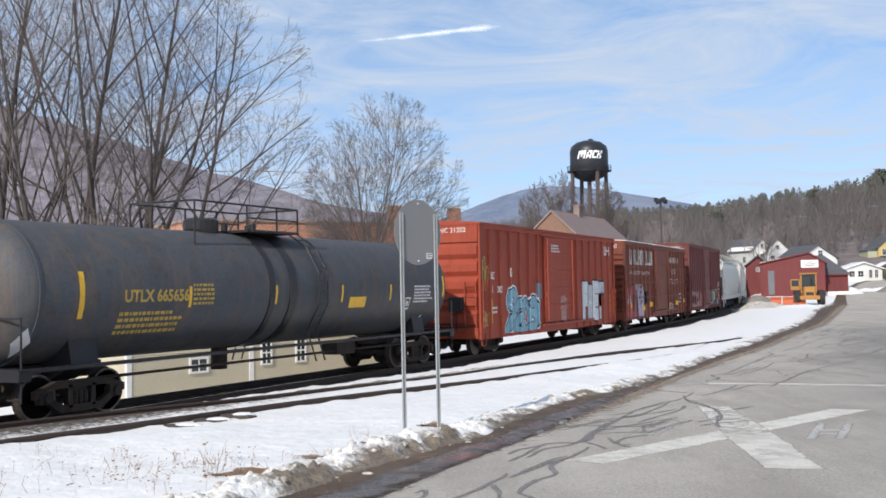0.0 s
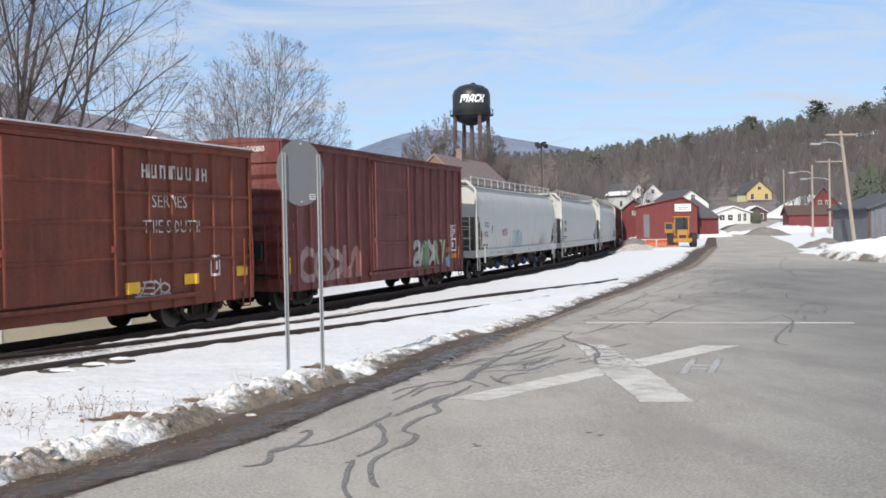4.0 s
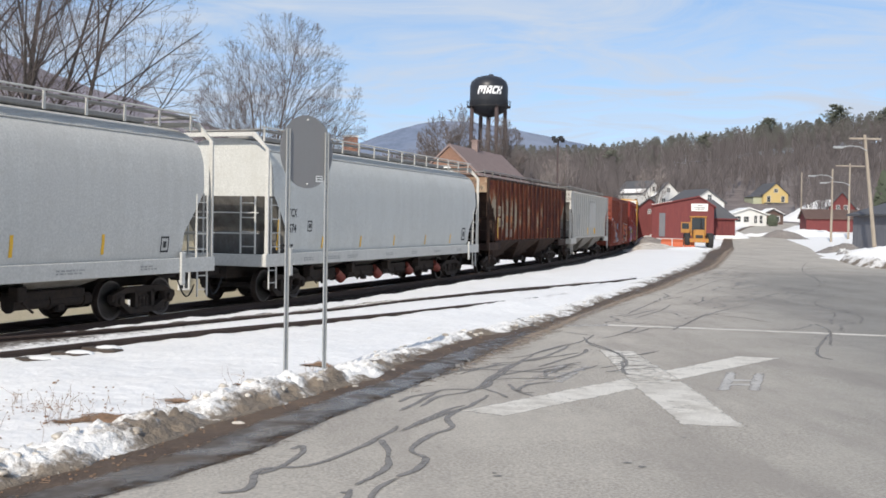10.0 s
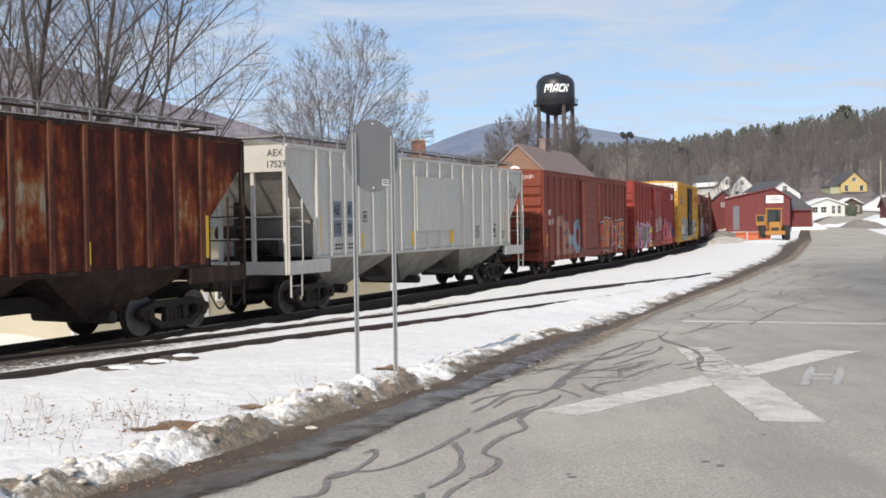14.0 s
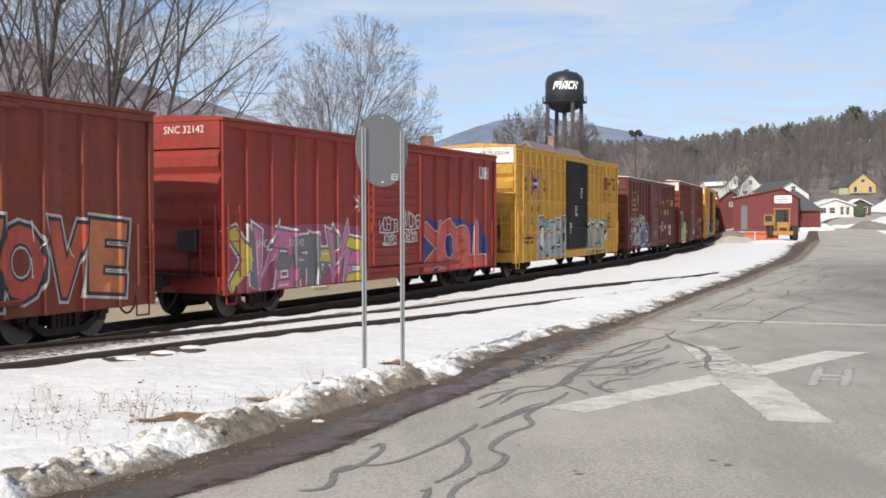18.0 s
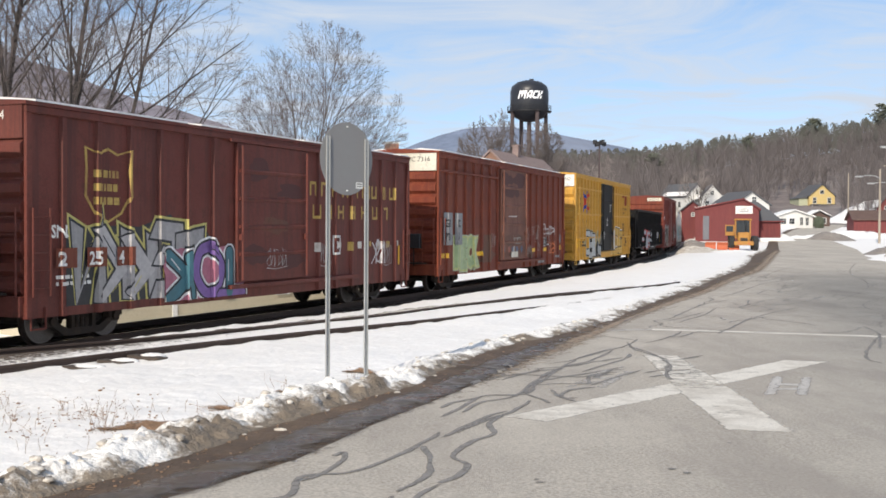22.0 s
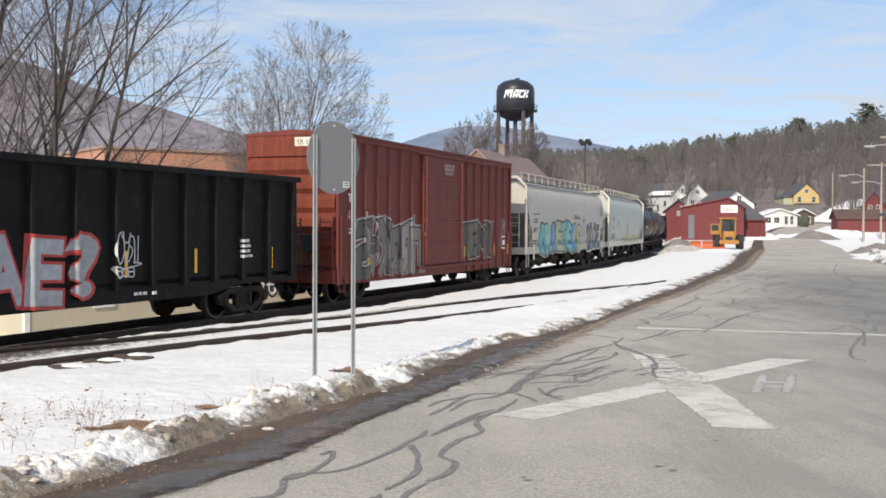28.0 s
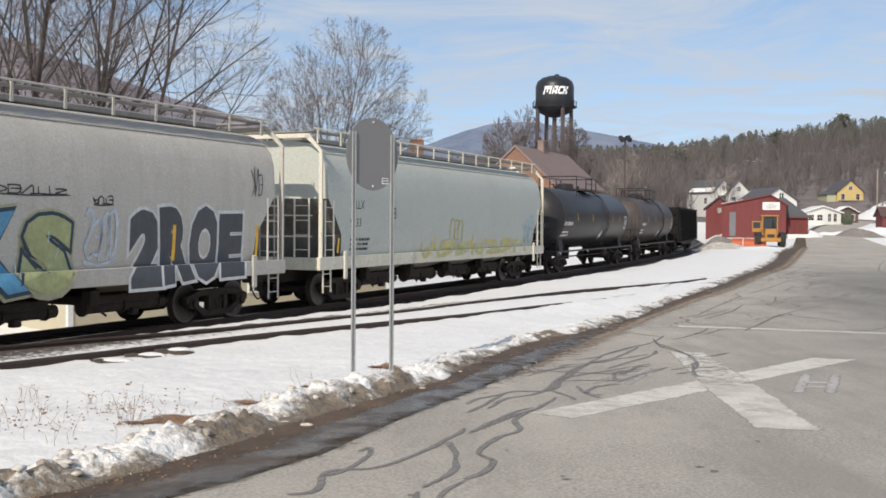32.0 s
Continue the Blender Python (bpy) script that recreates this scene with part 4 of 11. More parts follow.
# ---- weeds and bare earth in the snow ----
def weeds(x, y, n, h, seed, spread=0.35):
    rn = random.Random(seed)
    bm = bmesh.new()
    z = ground_z(x, y) - 0.02
    for i in range(n):
        a, r = rn.uniform(0, 6.28), rn.uniform(0, spread)
        p = Vector((x + r * math.cos(a), y + r * math.sin(a) * 0.6, z))
        q = p + Vector((rn.uniform(-0.4, 0.4) * h, rn.uniform(-0.3, 0.3) * h, h * rn.uniform(0.5, 1.1)))
        m = p.lerp(q, 0.55) + Vector((rn.uniform(-0.05, 0.05), 0, 0.03))
        add_rod(bm, p, m, 0.002, 3)
        add_rod(bm, m, q, 0.0016, 3, 0.0008)
        if rn.random() < 0.6:
            c = m.lerp(q, rn.random())
            add_box(bm, c.x - 0.005, c.x + 0.005, c.y - 0.004, c.y + 0.004, c.z - 0.005, c.z + 0.006)
        if rn.random() < 0.5:
            add_rod(bm, m, m + Vector((rn.uniform(-0.2, 0.2), 0, rn.uniform(0.0, 0.12))), 0.003, 3, 0.001)
    return tagged(part("dry_weeds", bm, M_GRASS), "tuft of dry brown weeds poking through snow", "weeds", "weeds in the snow", "stuff")


for i, (x, y, n, h, sp) in enumerate(((-4.64, 11.3, 9, 0.16, 0.22), (-3.87, 11.05, 8, 0.14, 0.2), (-3.0, 9.55, 12, 0.42, 0.16), (-2.6, 9.8, 10, 0.16, 0.35), (-2.27, 10.7, 10, 0.10, 0.25),
                                     (-2.05, 11.2, 8, 0.10, 0.15), (-1.75, 12.1, 5, 0.3, 0.2), (-1.0, 13.6, 8, 0.2, 0.2), (-4.1, 9.4, 9, 0.28, 0.8), (-3.3, 8.9, 8, 0.22, 0.6), (-5.2, 10.4, 8, 0.2, 0.7), (-4.9, 8.6, 9, 0.3, 0.7), (-2.9, 10.7, 9, 0.16, 0.8), (-6.0, 11.6, 7, 0.2, 0.5), (-3.4, 10.2, 12, 0.18, 0.9), (-4.2, 10.3, 10, 0.2, 0.8))):
    weeds(x, y, n, h, 100 + i, sp)


# seeds and leaf scraps blown over the snow
rnd = random.Random(44)
bm = bmesh.new()
for i in range(240):
    x, y = rnd.gauss(-3.5, 1.0), rnd.gauss(10.2, 0.9)
    if x > float(np.interp(y, TOE_Y, TOE_X)) - 0.3:
        continue
    z = ground_z(x, y) + snow_relief(x, y)
    r = rnd.uniform(0.003, 0.011) * (1.6 if rnd.random() < 0.1 else 1)
    add_box(bm, x - r, x + r, y - r * rnd.uniform(0.5, 1.5), y + r, z - 0.003, z + r * 0.8)
tagged(part("leaf_scraps", bm, M_GRASS), "brown seeds and leaf scraps scattered on the snow", "debris", kind="stuff")


M_EARTH = worn(material("thawed_earth", (0.27, 0.165, 0.095), 0.9, dirt=(0.12, 0.07, 0.042), dirt_amount=0.8, scale=3.0, grain=0.35, grain_scale=24, bump=0.9, bump_scale=26), 6.0)


def earth_patch(x, y, rx, ry, seed):
    """A thawed hollow: bare earth and dead grass that thins out raggedly into the snow."""
    vs, fs, cover = [], [], []
    rings, n = 7, 30
    for j in range(rings + 1):
        for k in range(n):
            a, r = k * math.tau / n, 1.35 * j / rings
            px, py = x + rx * r * math.cos(a), y + ry * r * math.sin(a)
            z = max(ground_z(px, py) + snow_relief(px, py) + 0.014, -9)
            hit, place, normal, face = bpy.data.objects["snow_bank"].ray_cast((px, py, 5), (0, 0, -1))
            if hit:
                z = max(z, place.z + 0.008)
            vs.append((px, py, z + 0.012 * noise.noise((px * 20, py * 20, seed))))
            cover.append(1.35 - 1.05 * r + 0.35 * noise.noise((px * 4, py * 4, seed)))
    for j in range(rings):
        for k in range(n):
            fs.append((j * n + k, (j + 1) * n + k, (j + 1) * n + (k + 1) % n, j * n + (k + 1) % n))
    return tagged(covered(from_lists("bare_earth", vs, fs, M_EARTH, smooth=True), cover), "bare brown earth showing through the snow", "earth", kind="structure")


for i, (x, y, rx, ry) in enumerate(((-2.55, 9.92, 0.46, 0.34), (-2.92, 9.75, 0.2, 0.2), (-2.2, 11.1, 0.24, 0.18), (-1.98, 11.5, 0.12, 0.14), (-0.95, 14.3, 0.24, 0.26), (-1.75, 12.3, 0.1, 0.08))):
    earth_patch(x, y, rx, ry, 20 + i)

# ends of the siding's sleepers, each under a lip of snow
for i, (x, y) in enumerate(((-4.98, 15.2), (-4.68, 15.85), (-4.36, 16.35))):
    d, w = Vector((0.56, 0.83, 0)), Vector((0.83, -0.56, 0))
    ob = thing("sleeper_end", "dark sleeper end jutting from the siding under a lip of snow", "sleeper", "siding sleepers")
    z = ground_z(x, y) + siding_lift(x, y) + snow_relief(x, y)
    m = Matrix(((w.x, d.x, 0, x), (w.y, d.y, 0, y), (0, 0, 1, z + 0.02), (0, 0, 0, 1)))
    ob.matrix_world = m
    part("timber", box(-0.45, 0.12 + 0.08 * (i % 3), -0.1, 0.1, -0.1, 0.02, 0.01), M_TIE, ob)
    bm = bmesh.new()
    bmesh.ops.create_icosphere(bm, subdivisions=3, radius=1.0)
    for v in bm.verts:
        k = 1 + 0.22 * noise.noise(v.co * 2.2 + Vector((i * 3.1, 0, 0)))
        v.co = Vector((-0.12 + 0.04 * (i % 2) + v.co.x * (0.31 - 0.04 * (i % 3)) * k, 0.12 + v.co.y * 0.2 * k, -0.012 + max(v.co.z, -0.4) * 0.058 * k))
    part("snow_lip", bm, M_SNOW, ob, "rounded lip of snow", smooth=True)

# sleepers of the main track, set in the ballast
tie = None
for i in range(150):
    s = -32 + i * 0.56
    p = on_line(s)
    if tie is None:
        bm = box(-0.11, 0.11, -1.3, 1.3, -0.17, 0.0, 0.01)
        tie = part("sleeper", bm, M_TIE)
        ob = tie
    else:
        ob = new("sleeper", tie.data)
    ob.parent = bpy.data.objects["track_bed"]
    ob.matrix_world = pose(p.x, p.y, RAIL_Z - 0.165, 0, 0, 90 - math.degrees(heading(s)))

# ---- the round sign on two posts, seen from behind ----
sign = thing("round_road_sign", "round grey metal sign seen from behind on two steel posts", "road sign")
SN = Vector((0.757, -0.653, 0)).normalized()
SR = Vector((0.653, 0.757, 0)).normalized()
SC = Vector((-1.05, 13.135, 2.595)) - SN * 0.004
bm = bmesh.new()
rim, seg = 0.457, 40
for off in (0.0, -0.006):
    ring = [bm.verts.new(SC + SN * off + (SR * math.cos(a) + Vector((0, 0, 1)) * math.sin(a)) * rim) for a in [k * math.tau / seg for k in range(seg)]]
    bm.faces.new(ring if off else ring[::-1])
    if off:
        for k in range(seg):
            bm.faces.new((first[k], first[(k + 1) % seg], ring[(k + 1) % seg], ring[k]))
    first = ring
bmesh.ops.recalc_face_normals(bm, faces=bm.faces[:])
part("sign_disc", bm, material("dull_aluminium", (0.25, 0.245, 0.245), 0.55, metal=0.2, dirt=(0.26, 0.27, 0.265), scale=3, grain=0.04, grain_scale=60, bump=0.03), sign, "dull grey aluminium disc")
for (px_, py_) in ((-0.83, 13.39), (-1.27, 12.88)):
    bm = bmesh.new()
    p = Vector((px_, py_, 0))
    cs = [p + SR * u + SN * v for u, v in ((-0.03, 0.022), (-0.03, 0.0), (0.03, 0.0), (0.03, 0.022), (0.022, 0.022), (0.022, 0.008), (-0.022, 0.008), (-0.022, 0.022))]
    lo = [bm.verts.new((c.x, c.y, -0.45)) for c in cs]
    hi = [bm.verts.new((c.x, c.y, 2.86)) for c in cs]
    fcs = [bm.faces.new(lo), bm.faces.new(hi[::-1])] + [bm.faces.new((lo[k], lo[(k + 1) % 8], hi[(k + 1) % 8], hi[k])) for k in range(8)]
    bmesh.ops.recalc_face_normals(bm, faces=fcs)
    post = part("post", bm, M_GALV, sign, "punched galvanised steel channel post")
    bm = bmesh.new()
    for k in range(60):
        c = p + SN * 0.0095 + Vector((0, 0, 0.05 + k * 0.045))
        bm.faces.new([bm.verts.new(c + SR * u + Vector((0, 0, v))) for u, v in ((-0.003, -0.003), (0.003, -0.003), (0.003, 0.003), (-0.003, 0.003))])
    bmesh.ops.recalc_face_normals(bm, faces=bm.faces[:])
    tagged(part("punched_holes", bm, M_BLACK, post), kind="stuff")
bm = bmesh.new()
c = SC + SN * 0.004 + SR * 0.215 + Vector((0, 0, -0.33))
bm.faces.new([bm.verts.new(c + SR * u + Vector((0, 0, v))) for u, v in ((-0.06, -0.04), (0.06, -0.04), (0.06, 0.04), (-0.06, 0.04))])
st = part("sticker", bm, M_WHITE, sign, "small white maker's sticker")
for v in (-0.018, 0.012):
    bm = bmesh.new()
    bm.faces.new([bm.verts.new(c + SN * 0.003 + SR * u + Vector((0, 0, v + w))) for u, w in ((-0.045, 0), (0.045, 0), (0.045, 0.012), (-0.045, 0.012))])
    part("printed_line", bm, M_BLACK, st)
for u, w in ((0.0, 0.4), (0.0, -0.4)):
    part("bolt", lathe([(0, 0.012), (0.012, 0.01)], 8, "z", (0, 0, 0)), M_WHITE, sign).matrix_basis = Matrix.Translation(SC + SN * 0.002 + SR * u + Vector((0, 0, w))) @ SN.to_track_quat("Z", "Y").to_matrix().to_4x4()

# ---- buildings ----
def window(parent, x, z, w, h, d, face="front", half=0.0, trim=None, bars_=True):
    """A window set in a wall: face front: on y = -d, left: on x = -half, right: on x = half."""
    trim = trim or M_HWHITE

    def put(u0, u1, z0, z1, o0, o1):
        if face == "front":
            return box(u0, u1, -d - o1, -d - o0, z0, z1)
        s = -1 if face == "left" else 1
        return box(*sorted((s * (half + o0), s * (half + o1))), u0, u1, z0, z1)
    fr = bmesh.new()
    t = max(0.06, w * 0.11)
    for q in ((x - w / 2 - t, x + w / 2 + t, z - t, z), (x - w / 2 - t, x + w / 2 + t, z + h, z + h + t), (x - w / 2 - t, x - w / 2, z, z + h), (x + w / 2, x + w / 2 + t, z, z + h)):
        b = put(*q, -0.02, 0.05)
        me = bpy.data.meshes.new("tmp")
        b.to_mesh(me)
        b.free()
        fr.from_mesh(me)
        bpy.data.meshes.remove(me)
    win = part("window", fr, trim, parent)
    part("pane", put(x - w / 2, x + w / 2, z, z + h, -0.02, 0.012), M_GLASS, win)
    if bars_:
        part("glazing_bar", put(x - w / 2, x + w / 2, z + h / 2 - 0.025, z + h / 2 + 0.025, 0.0, 0.03), trim, win)
        part("glazing_bar", put(x - 0.02, x + 0.02, z, z + h, 0.0, 0.025), trim, win)
    return win


def gable_house(name, label, x, y, turn, w, depth, z0, eave, apex, wall, roof, windows=(), over=0.35, category="house", thick=0.18, snow=False, chimney=None, apex_at=0.0):
    """A gabled building; its gable end faces local -y. Heights are above sea level zero of the scene."""
    ob = thing(name, label, category, "", pose(x, y, 0, 0, 0, turn))
    d, h = depth / 2, w / 2
    part("wall", prism([(-h, z0), (h, z0), (h, eave), (apex_at, apex), (-h, eave)], -d, d, "y"), wall, ob)
    for s in (-1, 1):
        run = h - s * apex_at
        k = (apex - eave) / run
        xe = s * (h + over)
        ze = eave - over * k
        part("roof_slope", prism([(apex_at, apex + 0.02), (xe, ze + 0.02), (xe, ze + 0.02 + thick), (apex_at, apex + 0.02 + thick)], -d - over, d + over, "y"), roof, ob)
        if snow:
            a = 0.15
            u0 = 1 - float(snow)
            xs, zs = apex_at + s * 0.1 + (xe * 0.98 - apex_at - s * 0.1) * u0, apex + (ze - apex) * u0
            part("roof_snow", prism([(xs, zs + 0.03 + thick), (xe * 0.98, ze + 0.03 + thick), (xe * 0.98, ze + 0.03 + thick + a), (xs, zs + 0.03 + thick + a)], -d - over * 0.6, d * 0.7, "y"), M_SNOW, ob, "patch of snow on the roof")
    for wd in windows:
        window(ob, *wd[:4], d, wd[4] if len(wd) > 4 else "front", h)
    if chimney:
        cx, cy, cz = chimney
        part("chimney", box(cx - 0.4, cx + 0.4, cy - 0.4, cy + 0.4, eave, cz, 0.03), M_BRICK, ob)
    return ob


# red barn by the track, with its sign, lean-to and the older barn behind
barn = gable_house("red_barn", "low red barn with a white sign board on its gable", 38.95, 136.8, -16, 7.65, 12.0, -0.3, 4.15, 5.35, M_BARN, M_BARN, over=0.25, category="barn", snow=False, apex_at=1.94)
part("roof_snow", prism([(-3.95, 4.3), (-1.4, 4.83), (-1.4, 4.9), (-3.95, 4.37)], -6.2, 3.0, "y"), M_SNOW, barn, "snow on the barn roof")
sb = part("sign_board", box(1.0, 3.05, -6.06, -6.0, 3.6, 4.55, 0.01), M_WHITE, barn, "white sign board with faded writing")
for k, (u0, u1, zz0) in enumerate(((1.7, 2.4, 4.25), (1.3, 2.75, 4.02), (1.5, 2.6, 3.8))):
    part("printed_line", box(u0, u1, -6.075, -6.055, zz0, zz0 + 0.08), M_SLATE, sb)
part("board_door", box(-2.95, -2.2, -6.06, -5.99, 0.3, 3.3), M_GREYWOOD, barn, "weathered grey boarded door")
part("corner_board", box(-3.88, -3.7, -6.06, -5.9, -0.3, 4.1), M_BARN, barn)
ext = thing("barn_lean_to", "red lean-to with a hipped slate grey roof beside the barn", "shed", "", pose(42.9, 138.5, 0))
part("wall", box(-2.0, 2.0, -5.0, 5.0, -0.3, 2.75), M_BARN, ext)
bm = bmesh.new()
lo = [bm.verts.new(c) for c in ((-2.2, -5.3, 2.7), (2.3, -5.3, 2.7), (2.3, 5.3, 2.7), (-2.2, 5.3, 2.7))]
hi = [bm.verts.new(c) for c in ((-2.2, -1.6, 5.25), (0.1, -1.6, 5.25), (0.1, 1.6, 5.25), (-2.2, 1.6, 5.25))]
for q in ((0, 1, 2, 3), ):
    bm.faces.new([lo[k] for k in q][::-1])
bm.faces.new(hi)
for k in range(4):
    bm.faces.new((lo[k], lo[(k + 1) % 4], hi[(k + 1) % 4], hi[k]))
part("roof", bm, M_SLATE, ext)
part("eave_board", box(-2.2, 2.3, -5.33, -5.3, 2.6, 2.75), M_BARN, ext)
part("snow_fringe", box(-2.0, 2.4, -5.7, -5.0, -0.3, 0.55, 0.15), M_SNOW, ext, "snow piled against the wall")
old = gable_house("old_barn", "weathered dark red barn with grey roof", 37.6, 149.5, -14, 3.6, 11.0, -0.3, 4.0, 5.45, M_BARN, M_SLATE, windows=((0.0, 3.4, 0.35, 0.5),), category="barn")

for k in range(24):
    x = -3.56 + k * 0.31
    top = min(4.15 + (x + 3.825) * 0.208, 4.15 + (3.825 - x) * 0.636) - 0.12
    part("wall_board", box(x - 0.148, x + 0.148, -6.022, -5.99, -0.3, top), M_BARN, barn)
for k in range(13):
    x = -1.85 + k * 0.308
    part("wall_board", box(x - 0.148, x + 0.148, -5.022, -4.99, -0.3, 2.68), M_BARN, ext)
gable_house("white_house", "white clapboard house with a grey roof behind the barn", 51.0, 172.0, 8, 6.0, 9.0, 0.5, 5.6, 7.6, M_HWHITE, M_SLATE, windows=((0.4, 6.0, 0.7, 0.8),))
gable_house("white_house", "tall white farmhouse with snow on its roof", 59.0, 244.0, 25, 6.0, 10.0, 1.5, 9.2, 11.9, M_HWHITE, M_SLATE, windows=((-1.2, 7.0, 0.8, 1.3), (1.2, 7.0, 0.8, 1.3), (0, 9.6, 0.7, 1.0), (-2.5, 6.5, 0.9, 1.3, "left")), snow=0.3)
gable_house("white_house", "white gabled house with a small attic window", 63.4, 237.0, -8, 5.6, 9.0, 1.5, 8.4, 11.4, M_HWHITE, M_SLATE, windows=((-1.1, 6.6, 0.8, 1.2), (1.1, 6.6, 0.8, 1.2), (0, 9.2, 0.7, 0.9)), snow=0.25)
gable_house("white_house", "white cottage half hidden among bare trees", 77.0, 250.0, 0, 6.0, 8.0, 1.5, 7.2, 9.2, M_HWHITE, M_SLATE, windows=((-1.2, 5.4, 0.8, 1.1), (1.2, 5.4, 0.8, 1.1)), snow=True)
yh = gable_house("yellow_house", "yellow gabled farmhouse with a porch and white shutters", 104.9, 284.0, 2, 7.0, 9.0, 3.0, 10.6, 13.6, M_HYELLOW, M_SLATE, windows=((-2.0, 8.6, 0.9, 1.5), (2.0, 8.6, 0.9, 1.5), (0, 11.2, 1.0, 0.9)))
part("porch_roof", prism([(-3.4, 8.05), (3.4, 8.05), (3.1, 8.35), (-3.1, 8.35)], -6.0, -4.0, "y"), M_SLATE, yh)
for x in (-3.1, -1.0, 1.0, 3.1):
    part("porch_post", box(x - 0.1, x + 0.1, -5.9, -5.7, 4.5, 8.05), M_HWHITE, yh)
part("side_wing", box(-5.9, -3.52, -3.5, 3.0, 3.0, 9.9), M_HGREEN, yh, "grey-green clapboard side wing")
part("wing_roof", prism([(-6.2, 9.9), (-3.4, 9.9), (-3.4, 11.0)], -3.8, 3.2, "y"), M_SLATE, yh)
for x in (-2.85, -1.15, 1.15, 2.85):
    part("shutter", box(x - 0.25, x + 0.25, -4.06, -3.99, 8.6, 10.1), M_HWHITE, yh)
gable_house("white_cottage", "low white cottage with dark windows and a long porch", 66.9, 194.0, -6, 6.4, 8.0, 0.5, 4.0, 5.1, M_HWHITE, M_WHITE, windows=((-2.0, 2.6, 0.9, 1.0), (-0.5, 2.6, 0.9, 1.0), (1.2, 2.4, 0.5, 1.4), (2.2, 2.4, 0.5, 1.4)), over=0.5, snow=False)
gable_house("brown_shed", "small dark brown shed with a white window", 75.4, 204.0, -6, 4.0, 6.0, 0.5, 4.1, 5.1, M_HBROWN, M_SLATE, windows=((0.8, 2.8, 0.9, 1.0),), category="shed", snow=True)
for x, y, r in ((70.6, 189.0, 0.9), (72.8, 196.0, 0.7)):
    bm = bmesh.new()
    bmesh.ops.create_icosphere(bm, subdivisions=3, radius=1.0)
    for v in bm.verts:
        v.co = Vector((x, y, base_z(x, y))) + Vector((v.co.x * r, v.co.y * r, (v.co.z + 0.7) * r * 1.4)) * (1 + 0.35 * noise.noise(v.co * 5))
    tagged(part("shrub", bm, M_PINE), "dark rounded evergreen shrub by the cottage", "shrub", "shrubs")
rl = gable_house("red_outbuilding", "long low red outbuilding with a brown roof", 72.8, 168.0, 80, 5.0, 9.5, 0.3, 3.3, 4.6, M_BARN, M_OLDROOF, windows=(), category="outbuilding")
rt_ = gable_house("red_house", "tall red gabled house with a porch", 78.6, 178.0, -23, 4.2, 8.0, 0.5, 5.2, 7.8, M_BARN, M_SLATE, windows=((-0.6, 4.4, 0.5, 1.2), (0.6, 4.4, 0.5, 1.2)))
part("porch_roof", prism([(-3.6, 3.2), (2.4, 3.2), (2.2, 3.55), (-3.4, 3.55)], -6.0, -4.0, "y"), M_SLATE, rt_)
for x in (-3.3, -1.4, 0.5, 2.2):
    part("porch_post", box(x - 0.1, x + 0.1, -5.9, -5.7, 0.5, 3.2), M_HWHITE, rt_)
shed = gable_house("grey_shed", "weathered grey board shed with a dark roof", 51.0, 99.0, 0, 8.6, 8.0, -0.8, 3.1, 4.4, M_GREYWOOD, M_SLATE, over=0.5, category="shed")
for k in range(14):
    x = -4.3 + k * 0.62
    part("wall_board", box(x - 0.12, x + 0.12, -4.06, -3.99, -0.8, 3.0), M_GREYWOOD if k % 3 else M_HBROWN, shed)

# station-like brick building with a round window
bb = thing("brick_station", "brown brick building with a steep roof and round window", "building", "", pose(11.9, 150.0, 0, 0, 0, -23))
part("wall", prism([(-5.3, -1.5), (5.3, -1.5), (5.3, 7.0), (0, 11.9), (-5.3, 7.0)], -10, 14, "y"), material("brown_brick", (0.2, 0.115, 0.08), 0.85, dirt=(0.25, 0.155, 0.11), scale=0.5, grain=0.2, grain_scale=4), bb)
for s in (-1, 1):
    part("roof_slope", prism([(0, 11.95), (s * 5.9, 6.5), (s * 5.9, 6.75), (0, 12.25)], -10.3, 14.3, "y"), M_BROWNROOF, bb)
rw = part("window", lathe([(-10.02, 0.95), (-10.12, 0.95), (-10.12, 0.62), (-10.02, 0.62)], 24, "y", (-0.4, 0, 8.3)), M_WHITE, bb, "round window with a white surround")
part("pane", lathe([(-10.0, 0.64), (-10.05, 0.64)], 24, "y", (-0.4, 0, 8.3)), M_GLASS, rw)
for a0, a1, b0, b1 in ((-0.45, -0.35, 7.7, 8.9), (-1.0, 0.2, 8.25, 8.35), (-0.72, -0.66, 7.75, 8.85), (-0.14, -0.08, 7.75, 8.85)):
    part("glazing_bar", box(a0, a1, -10.09, -10.05, b0, b1), M_WHITE, rw)
part("chimney", box(-0.4, 0.5, 0.4, 1.3, 10.8, 13.4, 0.05), M_BROWNROOF, bb, "brick chimney with a snowy base")
part("chimney_cap", box(-0.5, 0.6, 0.3, 1.4, 13.4, 13.6, 0.03), M_BROWNROOF, bb)

